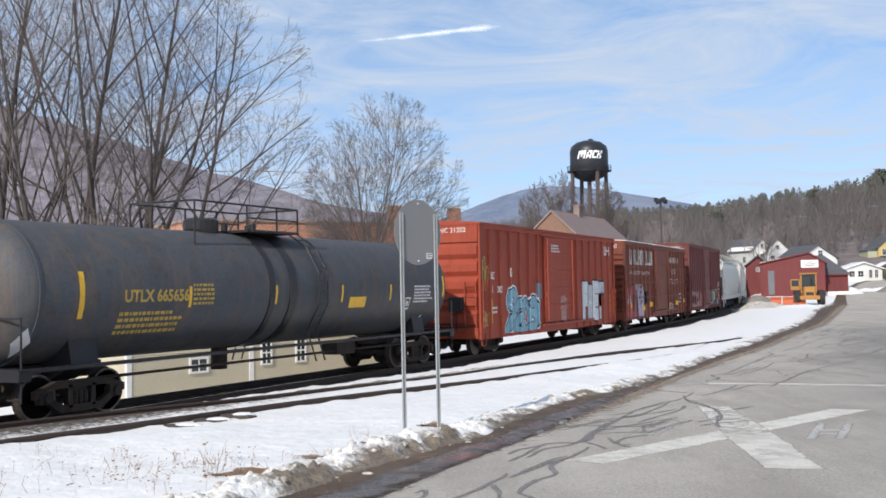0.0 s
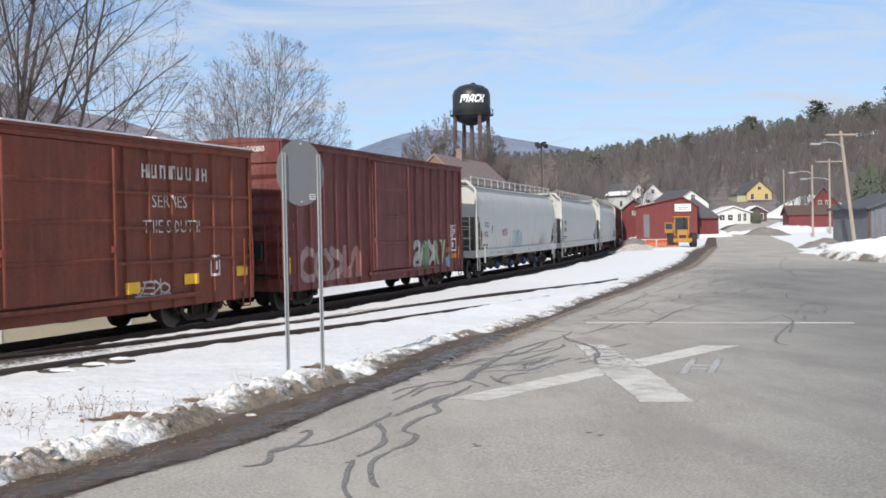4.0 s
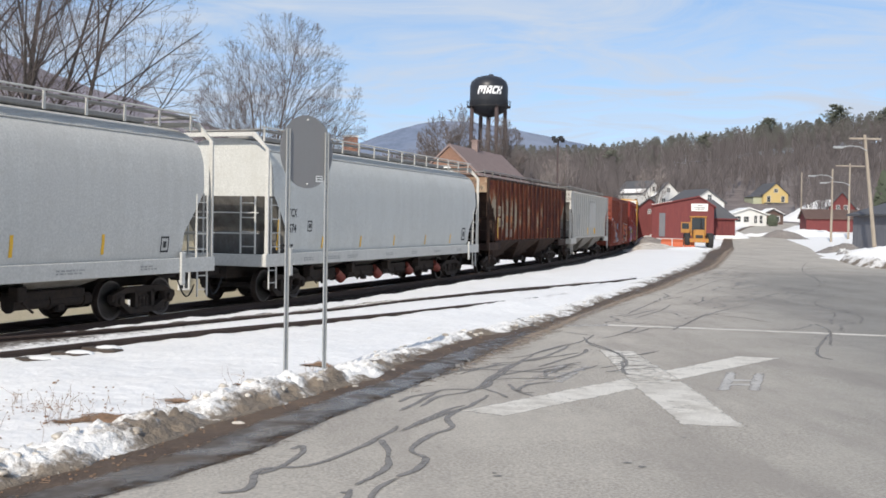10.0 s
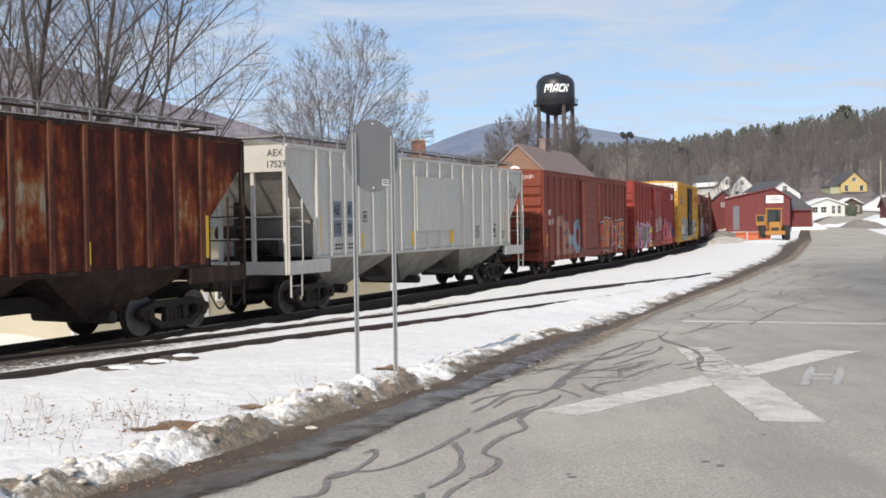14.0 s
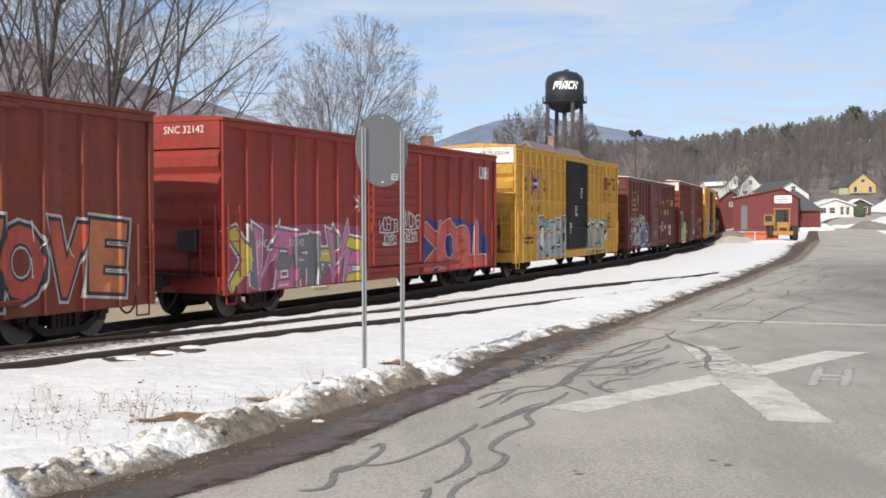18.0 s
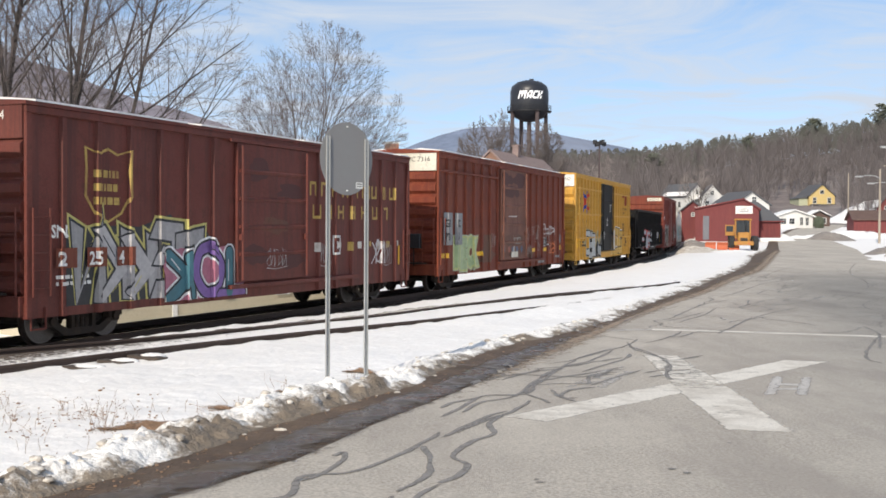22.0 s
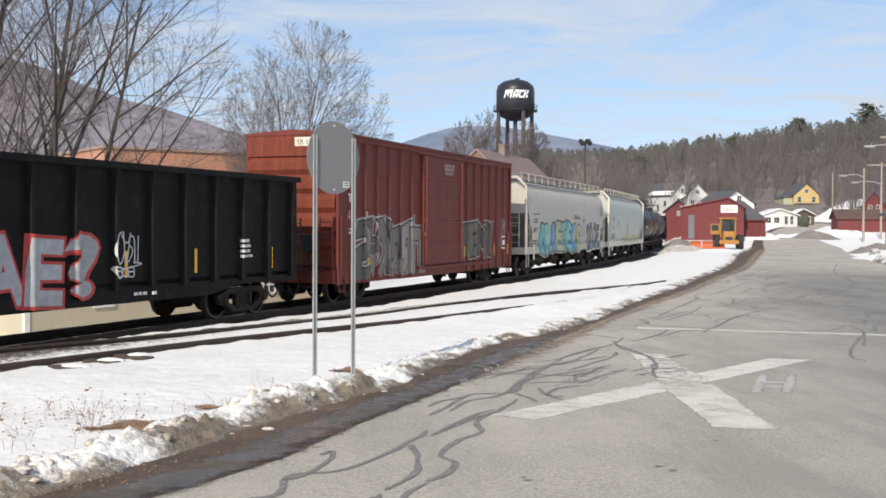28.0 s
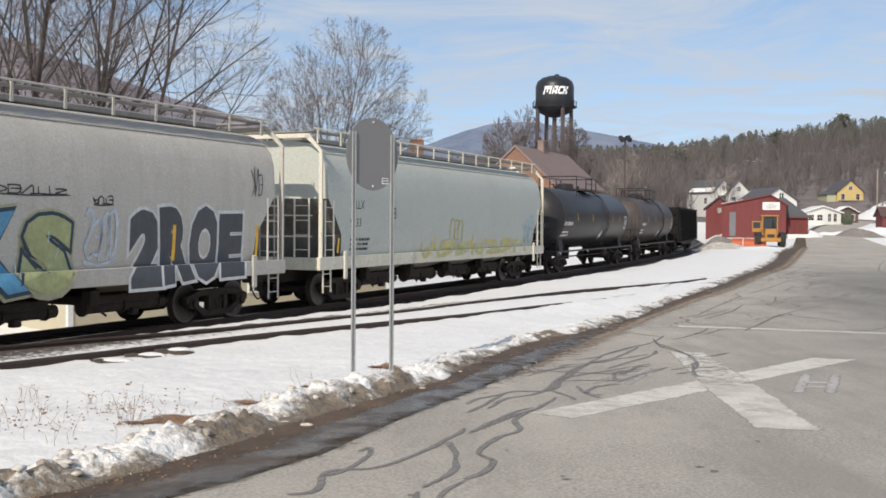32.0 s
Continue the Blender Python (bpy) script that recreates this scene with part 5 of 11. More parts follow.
# long flat-roofed brick mill behind the track
a, b = Vector((-22.0, 74.0)), Vector((-1.6, 88.5))
ln = (b - a).length
mill = thing("brick_mill", "long flat-roofed orange brick mill building", "building", "", pose(a.x, a.y, 0, 0, 0, math.degrees(math.atan2(b.y - a.y, b.x - a.x))))
part("wall", box(0, ln, 0, 12, -2.2, 7.1), M_BRICK, mill)
part("coping", box(-0.15, ln + 0.15, -0.15, 12.15, 7.1, 7.3, 0.02), material("weathered_coping", (0.3, 0.22, 0.17), 0.8, dirt=(0.4, 0.32, 0.27), scale=1), mill)
for x in (17.6, 23.5):
    part("chimney", box(x - 0.45, x + 0.45, 0.4, 1.3, 7.2, 8.7, 0.03), M_BRICK, mill)
    part("chimney_cap", box(x - 0.52, x + 0.52, 0.33, 1.37, 8.7, 8.85, 0.02), M_WHITE, mill)
for k in range(9):
    window(mill, 1.8 + k * 2.6, 3.0, 1.2, 2.0, 0.0, "front", 0, M_HWHITE)

# low cream building right behind the track
a, b = Vector((-12.4, 33.3)), Vector((-3.0, 45.0))
ln = (b - a).length
cream = thing("cream_building", "low cream clapboard building with small white windows", "building", "", pose(a.x, a.y, 0, 0, 0, math.degrees(math.atan2(b.y - a.y, b.x - a.x))))
part("wall", box(0, ln, 0, 7, -2.6, 1.7), M_BEIGE, cream)
part("roof", prism([(-0.4, 1.7), (7.4, 1.7), (3.5, 3.0)], -0.3, ln + 0.3, "x"), M_SLATE, cream)
for k in range(38):
    z = -2.5 + k * 0.11
    part("clapboard", prism([(0.0, z), (-0.022, z), (-0.004, z + 0.105), (0.0, z + 0.105)], 0, ln, "x"), M_BEIGE, cream)
for x, z, w, h in ((2.85, -0.98, 0.66, 0.42), (5.9, -0.9, 0.4, 0.8), (7.6, -0.9, 0.4, 0.8), (10.4, -0.9, 0.6, 0.6)):
    window(cream, x, z, w, h, 0.03, "front")
part("corner_board", box(-0.04, 0.14, -0.05, 0.1, -2.6, 1.7), M_HWHITE, cream)
part("corner_board", box(5.1, 5.3, -0.05, 0.1, -2.6, 1.7), M_HWHITE, cream)

# ---- water tower ----
tow = thing("water_tower", "black riveted water tower on tall legs with a white name", "water tower", "", pose(20.1, 214.8, 0))
part("tank", lathe([(23.3, 0.3), (23.5, 1.4), (24.2, 2.9), (25.2, 3.7), (25.9, 3.92), (29.6, 3.92), (30.6, 3.6), (31.4, 2.6), (31.8, 1.2), (31.9, 0.1)], 40, "z"), material("tank_black_paint", (0.02, 0.022, 0.028), 0.4, dirt=(0.05, 0.05, 0.055), scale=0.5, grain=0.05), tow, smooth=True)
part("finial", lathe([(31.8, 0.5), (32.1, 0.5), (32.2, 0.3)], 12, "z", (0.4, 0, 0)), M_BLACK, tow)
part("balcony_deck", lathe([(25.35, 3.8), (25.35, 4.55), (25.5, 4.55), (25.5, 3.8)], 40, "z"), M_BLACK, tow)
rb = bmesh.new()
for k in range(32):
    a0, a1 = k * math.tau / 32, (k + 1) * math.tau / 32
    add_rod(rb, (4.5 * math.cos(a0), 4.5 * math.sin(a0), 26.5), (4.5 * math.cos(a1), 4.5 * math.sin(a1), 26.5), 0.05, 5)
    add_rod(rb, (4.5 * math.cos(a0), 4.5 * math.sin(a0), 25.5), (4.5 * math.cos(a0), 4.5 * math.sin(a0), 26.5), 0.035, 5)
part("balcony_rail", rb, M_BLACK, tow)
M_LEG = material("tower_leg_steel", (0.075, 0.055, 0.055), 0.7, dirt=(0.11, 0.08, 0.075), scale=0.5)
for k in range(4):
    a0 = radians(20 + 90 * k)
    part("leg", rod((3.75 * math.cos(a0), 3.75 * math.sin(a0), 25.6), (4.3 * math.cos(a0), 4.3 * math.sin(a0), -1.0), 0.42, 10), M_LEG, tow)
    a1 = radians(20 + 90 * (k + 1))
    for z0, z1 in ((3, 13), (13, 23.5)):
        rr0, rr1 = 4.25 - 0.02 * z0, 4.25 - 0.02 * z1
        part("brace_rod", rod((rr0 * math.cos(a0), rr0 * math.sin(a0), z0), (rr1 * math.cos(a1), rr1 * math.sin(a1), z1), 0.03, 5), M_LEG, tow)
part("riser_pipe", rod((0, 0, -1), (0, 0, 23.6), 0.45, 12), M_LEG, tow)
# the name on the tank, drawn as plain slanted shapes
u = -2.45
for w, pieces in ((1.75, ((0, 0.3, 0, 1), (0.66, 0.94, 0.25, 1), (1.3, 1.6, 0, 1), (0.3, 0.66, 0.62, 1), (0.94, 1.3, 0.62, 1))), (1.05, ((0.0, 0.28, 0, 0.75), (0.68, 0.98, 0, 1), (0.28, 0.68, 0.2, 0.42), (0.25, 0.68, 0.75, 1))), (0.95, ((0, 0.3, 0.1, 0.9), (0.2, 0.95, 0, 0.24), (0.2, 0.95, 0.76, 1))), (1.05, ((0, 0.3, 0, 1), (0.3, 0.7, 0.38, 0.62), (0.62, 1.0, 0, 0.38), (0.62, 1.0, 0.62, 1)))):
    bm = bmesh.new()
    for p0, p1, q0, q1 in pieces:
        cells = 3
        for c in range(cells):
            x0, x1 = u + p0 + (p1 - p0) * c / cells, u + p0 + (p1 - p0) * (c + 1) / cells
            quad = []
            for xx, qq in ((x0, q0), (x1, q0), (x1, q1), (x0, q1)):
                ang = -math.pi / 2 + (xx + 0.45 * qq - 0.1) / 3.95 - 0.08
                quad.append(bm.verts.new((3.955 * math.cos(ang), 3.955 * math.sin(ang), 27.75 + 1.6 * qq)))
            bm.faces.new(quad)
    part("painted_shape", bm, material("bright_white_paint", (0.9, 0.9, 0.9), 0.5, bump=0), tow, "white painted slanted shape")
    u += w + 0.1

# tall floodlight mast by the track
mast = thing("light_mast", "tall dark floodlight mast behind the brick building", "light mast")
part("pole", rod((27.4, 170, -1), (27.4, 170, 15.6), 0.22, 8, 0.14), M_LEG, mast)
for k in range(6):
    a0 = k * 1.047
    part("floodlight", box(27.4 + 0.75 * math.cos(a0) - 0.3, 27.4 + 0.75 * math.cos(a0) + 0.3, 170 + 0.75 * math.sin(a0) - 0.3, 170 + 0.75 * math.sin(a0) + 0.3, 15.0 + 0.3 * (k % 2), 15.7 + 0.3 * (k % 2), 0.05), M_BLACK, mast)

# ---- poles and street lamps ----
def pole(label, x, y, z0, xt, zt, arm=2.6, lamp=None, r=0.16):
    ob = thing("utility_pole", label, "utility pole", "poles along the road")
    part("shaft", rod((x, y, z0), (xt, y, zt), r, 10, r * 0.65), M_POLE, ob)
    if arm:
        part("crossarm", box(xt - arm / 2, xt + arm / 2, y - 0.18, y - 0.05, zt - 0.45, zt - 0.30, 0.01), M_POLE, ob)
        for k in (-0.45, -0.2, 0.2, 0.45):
            part("insulator", lathe([(zt - 0.3, 0.04), (zt - 0.18, 0.06), (zt - 0.1, 0.03)], 8, "z", (xt + k * arm, y - 0.11, 0)), M_GLASS, ob)
    if lamp:
        lx, lz = lamp
        f = (lz - z0) / (zt - z0)
        sx = x + (xt - x) * f
        bm = bmesh.new()
        pts = [Vector((sx, y - 0.15, lz)), Vector((sx - lx * 0.3, y - 0.3, lz + 0.35)), Vector((sx - lx * 0.7, y - 0.4, lz + 0.42)), Vector((sx - lx, y - 0.45, lz + 0.3))]
        for p, q in zip(pts, pts[1:]):
            add_rod(bm, p, q, 0.05, 6)
        part("lamp_arm", bm, M_GALV, ob)
        part("lamp_head", box(sx - lx - 0.9, sx - lx + 0.05, y - 0.6, y - 0.3, lz + 0.15, lz + 0.35, 0.05), M_GALV, ob)
    return ob


pole("leaning weathered utility pole with a street lamp arm", 44.97, 94.4, -0.6, 43.68, 10.4, 3.0, (2.4, 8.9), 0.2)
pole("slim pale street lamp pole beside the snow", 55.87, 129.4, -0.5, 55.86, 9.2, 0, (2.4, 8.0))
pole("upright utility pole with a crossarm by the red house", 62.59, 139.4, 0, 62.57, 10.6, 4.0, (3.4, 7.6))
pole("distant bare utility pole beside the yellow house", 84.3, 210.0, 2, 84.25, 13.0, 0)

# ---- loader with a plough blade ----
ld = thing("wheel_loader", "yellow wheel loader parked with an orange plough blade", "loader", "", pose(31.95, 106.5, -0.50, 0, 0, -14))
part("engine_cover", box(-0.58, 0.58, -2.1, 0.2, 0.75, 1.85, 0.12), M_LOADER, ld)
part("rear_grille", box(-0.36, 0.36, -2.13, -2.09, 0.98, 1.3, 0.02), M_BLACK, ld)
part("counterweight", box(-0.95, 0.95, -2.3, -1.7, 0.55, 0.95, 0.06), M_LOADER, ld)
for x in (-0.72, 0.72):
    for y in (0.25, 1.6):
        part("cab_pillar", box(x - 0.06, x + 0.06, y - 0.06, y + 0.06, 1.3, 3.1), M_LOADER, ld)
part("cab_floor", box(-0.8, 0.8, 0.15, 1.7, 1.2, 1.4, 0.03), M_LOADER, ld)
part("cab_roof", box(-0.88, 0.88, 0.1, 1.8, 3.08, 3.24, 0.05), M_LOADER, ld)
part("cab_back", box(-0.68, 0.68, 0.28, 0.31, 1.4, 2.1), M_BLACK, ld)
for x in (-0.35, 0.1):
    part("lamp_bracket", box(x, x + 0.2, 0.0, 0.12, 2.95, 3.1, 0.02), M_BLACK, ld)
for x in (-0.5, 0.5):
    part("tail_lamp", box(x - 0.09, x + 0.09, -2.34, -2.29, 0.68, 0.8), M_ORANGE, ld)
part("exhaust_pipe", rod((0.3, -0.6, 1.8), (0.3, -0.6, 2.7), 0.06, 8), M_BLACK, ld)
part("cab_glass", box(-0.68, 0.68, 0.24, 0.27, 1.7, 3.05), M_GLASS, ld)
part("seat", box(-0.3, 0.3, 0.6, 1.1, 1.4, 2.3, 0.06), M_BLACK, ld)
part("open_door", box(-1.75, -0.85, 0.2, 0.27, 1.5, 2.6, 0.02), M_LOADER, ld, "opened cab door")
part("door_glass", box(-1.65, -0.95, 0.19, 0.28, 1.9, 2.5), M_GLASS, ld)
for x in (-1.15, 1.15):
    for y in (-1.25, 1.55):
        wh = part("wheel", lathe([(x - 0.28, 0.35), (x - 0.3, 0.62), (x - 0.2, 0.75), (x + 0.2, 0.75), (x + 0.3, 0.62), (x + 0.28, 0.35)], 24, "x", (0, y, 0.75)), M_RUBBER, ld, "large black tyre")
        part("rim", lathe([(x - 0.3, 0.34), (x + 0.3, 0.34)], 16, "x", (0, y, 0.75)), M_LOADER, wh)
part("lift_arm", prism([(1.5, 0.9), (3.4, 0.5), (3.4, 0.75), (1.6, 1.4)], -0.5, -0.35, "x"), M_LOADER, ld)
part("lift_arm", prism([(1.5, 0.9), (3.4, 0.5), (3.4, 0.75), (1.6, 1.4)], 0.35, 0.5, "x"), M_LOADER, ld)
pl = thing("plough_blade", "orange curved snow plough blade lying by rubble", "plough blade", "", pose(29.4, 105.2, -0.5, 0, 0, -12))
for k in range(3):
    bm = bmesh.new()
    pts = [(0.0, 0.05), (0.18, 0.25), (0.2, 0.55), (0.05, 0.85), (-0.02, 0.82), (0.12, 0.54), (0.1, 0.32), (-0.08, 0.08)]
    add_prism(bm, pts, -1.6 + k * 1.15, -0.55 + k * 1.15, "x")
    part("blade_section", bm, M_ORANGE, pl)


def mound(name, label, x, y, rx, ry, h, mat, seed, lump=0.35, cat="pile", res=26):
    vs, fs = [], []
    for j in range(res + 1):
        r = j / res
        for k in range(res * 2):
            a0 = k * math.tau / (res * 2)
            px, py = x + rx * r * math.cos(a0), y + ry * r * math.sin(a0)
            z = ground_z(px, py) + h * (1 - r * r) ** 1.5 * (1 + lump * noise.noise((px * 0.9, py * 0.9, seed))) + 0.12 * h * noise.noise((px * 2.7, py * 2.7, seed)) * (1 - r) - 0.06 * r
            vs.append((px, py, z))
    n = res * 2
    for j in range(res):
        for k in range(n):
            fs.append((j * n + k, (j + 1) * n + k, (j + 1) * n + (k + 1) % n, j * n + (k + 1) % n))
    return tagged(from_lists(name, vs, fs, mat, smooth=True), label, cat)


mound("rubble_mound", "grey pile of earth and rubble by the barn", 27.0, 107.5, 2.8, 1.8, 1.05, M_RUBBLE, 1)
mound("snow_mound", "ploughed snow heap with dirt in it", 25.4, 102.0, 4.2, 3.0, 0.45, M_BANK, 2)
mound("snow_mound", "low ploughed snow heap beside the loader", 28.6, 98.0, 3.4, 2.4, 0.22, M_SNOW, 3)
mound("snow_mound", "dirty snow heap before the barn", 23.6, 97.0, 3.2, 3.0, 0.4, M_BANK, 4)
mound("snow_mound", "snow heap at the barn's corner", 45.5, 136.0, 2.2, 4.0, 0.9, M_SNOW, 5)
mound("snow_mound", "long snow heap beyond the road junction", 61.0, 150.0, 8.0, 5.0, 0.8, M_SNOW, 6)
mound("earth_mound", "dark earth pile beside the road", 53.0, 138.0, 3.6, 2.6, 1.0, M_RUBBLE, 7)
mound("snow_mound", "white snow heap behind the earth pile", 51.0, 141.0, 4.0, 2.0, 0.5, M_SNOW, 8)
mound("earth_mound", "low dark earth pile by the leaning pole", 41.5, 93.0, 3.0, 2.0, 0.8, M_RUBBLE, 9)
mound("snow_mound", "wide snow heap along the road's far side", 46.0, 88.0, 9.0, 5.0, 0.9, M_SNOW, 10)
mound("snow_mound", "snow heap beside the grey shed", 36.5, 74.0, 6.0, 5.0, 0.7, M_SNOW, 11)
mound("snow_slope", "snowy slope below the yellow house", 97.0, 226.0, 11.0, 14.0, 4.6, M_SNOW, 12, 0.1)
snow_bank("snow_bank", [(29.0, 48.0), (28.2, 58.0), (29.5, 66.0), (34.0, 77.0), (38.5, 88.0), (43.0, 99.0)], -1, 1.8, 0.4, "ploughed snow bank on the road's far side", M_PLOUGHED, 47, 100)

# ---- bare trees ----
def bare_tree(label, base, heart, reach, seed, stems, thick, fork=0.0, tilts=(0.0, 0.5), gather=0.35, twig=0.005, wood=None, twig_mat=None, kids=(8, 6, 5, 4, 3), rise=0.05, wide=1.0, name="bare_tree"):
    """A leafless tree: stems that part low down, limbs, branches and twigs, each forking at a narrow angle and ending within a rounded crown.
    heart: the crown's middle; reach: its half width and half height; fork: height at which the stems part."""
    rn = random.Random(seed)
    wood_v, wood_f, seg = [], [], []
    heart, base = Vector(heart), Vector(base)

    def room(p, d):
        """How far it is from p along d to the crown's edge."""
        a = Vector(((p.x - heart.x) / reach[0], (p.y - heart.y) / reach[0], (p.z - heart.z) / reach[1]))
        b = Vector((d.x / reach[0], d.y / reach[0], d.z / reach[1]))
        A, B, C = b.dot(b), a.dot(b), a.dot(a) - 1
        k = B * B - A * C
        return max(0.0, (-B + math.sqrt(k)) / A) if k > 0 else 0.0

    def tube(pts, radii, sides):
        rings = []
        for i, p in enumerate(pts):
            d = (pts[min(i + 1, len(pts) - 1)] - pts[max(i - 1, 0)]).normalized()
            u = d.orthogonal().normalized()
            v = d.cross(u)
            rings.append(len(wood_v))
            for k in range(sides):
                a = k * math.tau / sides
                wood_v.append(p + (u * math.cos(a) + v * math.sin(a)) * radii[i])
        for a, b in zip(rings, rings[1:]):
            for k in range(sides):
                wood_f.append((a + k, a + (k + 1) % sides, b + (k + 1) % sides, b + k))

    def grow(p, d, length, r, level):
        n = (7, 5, 4, 3, 2, 1)[level]
        pts, dd = [p], d
        for i in range(n):
            w = 0.035 if level < 3 else 0.07
            dd = (dd + Vector((rn.gauss(0, w), rn.gauss(0, w), rn.gauss(0, w * 0.7) + rise))).normalized()
            pts.append(pts[-1] + dd * length / n)
        tip = max(r * (0.35 if level else 0.16), twig * 0.6)
        radii = [r + (tip - r) * i / n for i in range(n + 1)]
        if level <= 1:
            tube(pts, radii, 7 if level == 0 else 5)
        else:
            for i in range(n):
                seg.append((*pts[i], *pts[i + 1], radii[i], radii[i + 1]))
        if level >= len(kids):
            return
        count = max(2, round(kids[level] * rn.uniform(0.75, 1.25)))
        spin = rn.uniform(0, math.tau)
        for k in range(count):
            f = (0.22 if level else 0.3) + (0.97 - (0.22 if level else 0.3)) * (k + rn.random()) / count
            i = min(int(f * n), n - 1)
            b = pts[i].lerp(pts[i + 1], f * n - i)
            along = (pts[i + 1] - pts[i]).normalized()
            side = along.orthogonal().normalized()
            spin += 2.4 + rn.gauss(0, 0.5)
            side.rotate(Matrix.Rotation(spin, 3, along))
            ang = rn.uniform(0.3, 0.7) * (wide if level == 0 else 1.0)
            nd = (along * math.cos(ang) + side * math.sin(ang)).normalized()
            far = room(b, nd)
            ln = min(length * rn.uniform(0.42, 0.72) * (1.12 - 0.55 * f) * (1.0 + 0.5 * (wide - 1.0) * (level == 0)), far * rn.uniform(0.86, 1.02))
            if ln > 0.12:
                grow(b, nd, ln, max(radii[i] * rn.uniform(0.4, 0.6), twig), level + 1)

    top = base.copy()
    if fork:
        top = base + Vector((rn.uniform(-0.1, 0.1), 0, fork))
        tube([base, base.lerp(top, 0.5), top], [thick * 2.1, thick * 1.8, thick * 1.9], 9)
    for s in range(stems):
        a = s * 2.39996 + rn.uniform(-0.3, 0.3)
        tilt = tilts[0] + (tilts[1] - tilts[0]) * math.sqrt((s + 0.5) / stems)
        d = Vector((math.cos(a) * math.sin(tilt), math.sin(a) * math.sin(tilt), math.cos(tilt)))
        p = top + Vector((math.cos(a), math.sin(a), 0)) * gather * rn.uniform(0.4, 1.0)
        far = room(p, d) or (heart - p).length + reach[1] * 0.8
        inside = (heart - p).length
        ln = max(far, inside * 0.9) * rn.uniform(0.86, 0.98) if room(p, d) else (inside + 0.85 * (reach[1] * math.cos(tilt) + reach[0] * math.sin(tilt))) * 0.9
        grow(p, d, ln, thick * rn.uniform(0.7, 1.1) * (1.1 - 0.35 * s / stems), 0)
    # the fine wood, all in one mesh of three-sided slivers
    S = np.array(seg)
    a, b = S[:, :3], S[:, 3:6]
    d = b - a
    d /= np.linalg.norm(d, axis=1)[:, None] + 1e-9
    u = np.cross(d, np.where(np.abs(d[:, 2:3]) < 0.9, [[0.0, 0.0, 1.0]], [[1.0, 0.0, 0.0]]))
    u /= np.linalg.norm(u, axis=1)[:, None]
    v = np.cross(d, u)
    rows = []
    for p, r in ((a, S[:, 6:7]), (b, S[:, 7:8])):
        for k in range(3):
            rows.append(p + (u * math.cos(k * 2.0944) + v * math.sin(k * 2.0944)) * r)
    V = np.stack(rows, 1).reshape(-1, 3)
    q = np.array([[0, 1, 4, 3], [1, 2, 5, 4], [2, 0, 3, 5]])
    Fc = (np.arange(len(S))[:, None, None] * 6 + q[None]).reshape(-1, 4)
    ob = thing(name, label, "tree", "bare trees")
    from_lists("trunk", wood_v, wood_f, wood or M_BARK, ob, smooth=True)
    from_lists("crown", V.tolist(), Fc.tolist(), twig_mat or M_TWIG, ob)
    return ob


M_DUSKTWIG = material("dusky_twigs", (0.125, 0.106, 0.1), 0.9, grain=0.2, bump=0)
M_BROWNTWIG = material("brown_twigs", (0.145, 0.118, 0.11), 0.9, grain=0.2, bump=0)
M_PALEBARK = material("pale_grey_bark", (0.1, 0.083, 0.075), 0.9, dirt=(0.15, 0.13, 0.118), scale=2, grain=0.25, grain_scale=12)
bare_tree("spreading bare maple with long arching twigs", (-15.9, 47.0, -1.7), (-15.0, 47.0, 9.2), (7.2, 9.6), 23, 7, 0.15, 0.5, (0.06, 0.8), 0.6, 0.0055, twig_mat=M_BROWNTWIG, kids=(11, 6, 4, 3, 2), rise=0.012, wide=1.5)
bare_tree("many-stemmed bare maple with dark upright limbs", (-18.3, 47.6, -1.7), (-18.4, 47.8, 12.0), (7.4, 12.5), 11, 7, 0.19, 0.5, (0.03, 0.55), 0.9, 0.0055, twig_mat=M_BROWNTWIG, kids=(10, 5, 4, 3, 2), rise=0.02, wide=1.3)
bare_tree("slender bare maple among its darker neighbours", (-20.6, 46.6, -1.7), (-21.0, 47.0, 11.5), (7.4, 12.0), 37, 6, 0.18, 0.4, (0.03, 0.6), 0.9, 0.0055, twig_mat=M_BROWNTWIG, kids=(9, 5, 4, 3, 2), rise=0.02, wide=1.3)
bare_tree("bare maple with a dark forked trunk", (-25.6, 49.0, -1.7), (-25.6, 49.0, 11.5), (7.6, 12.5), 41, 6, 0.2, 0.4, (0.03, 0.6), 0.8, 0.0055, twig_mat=M_BROWNTWIG, kids=(9, 5, 4, 3, 2), rise=0.02, wide=1.3)
bare_tree("rounded pale bare maple with a broad fan of twigs", (-9.1, 76.0, -1.4), (-8.0, 76.0, 8.0), (6.4, 8.7), 55, 26, 0.075, 5.0, (0.0, 1.3), 0.5, 0.0065, M_PALEBARK, M_DUSKTWIG, kids=(10, 6, 4, 3, 2), rise=0.015)
bare_tree("broad bare tree beside the water tower", (10.7, 190.0, -1.0), (10.4, 190.0, 15.0), (5.9, 9.0), 61, 18, 0.2, 9.0, (0.0, 1.3), 0.5, 0.026, M_PALEBARK, M_DUSKTWIG, kids=(8, 6, 5, 4), rise=0.03)
bare_tree("bare tree behind the water tower legs", (19.6, 192.0, -1.0), (19.6, 192.0, 14.0), (5.8, 7.6), 67, 16, 0.2, 8.0, (0.0, 1.3), 0.5, 0.026, M_PALEBARK, M_DUSKTWIG, kids=(8, 6, 5, 4), rise=0.03)
bare_tree("small bare tree past the brick building", (33.0, 205.0, -1.0), (33.0, 205.0, 10.5), (4.6, 6.0), 71, 6, 0.14, 3.0, (0.0, 0.6), 0.3, 0.014, M_PALEBARK, M_TWIG, kids=(6, 5, 4, 3))
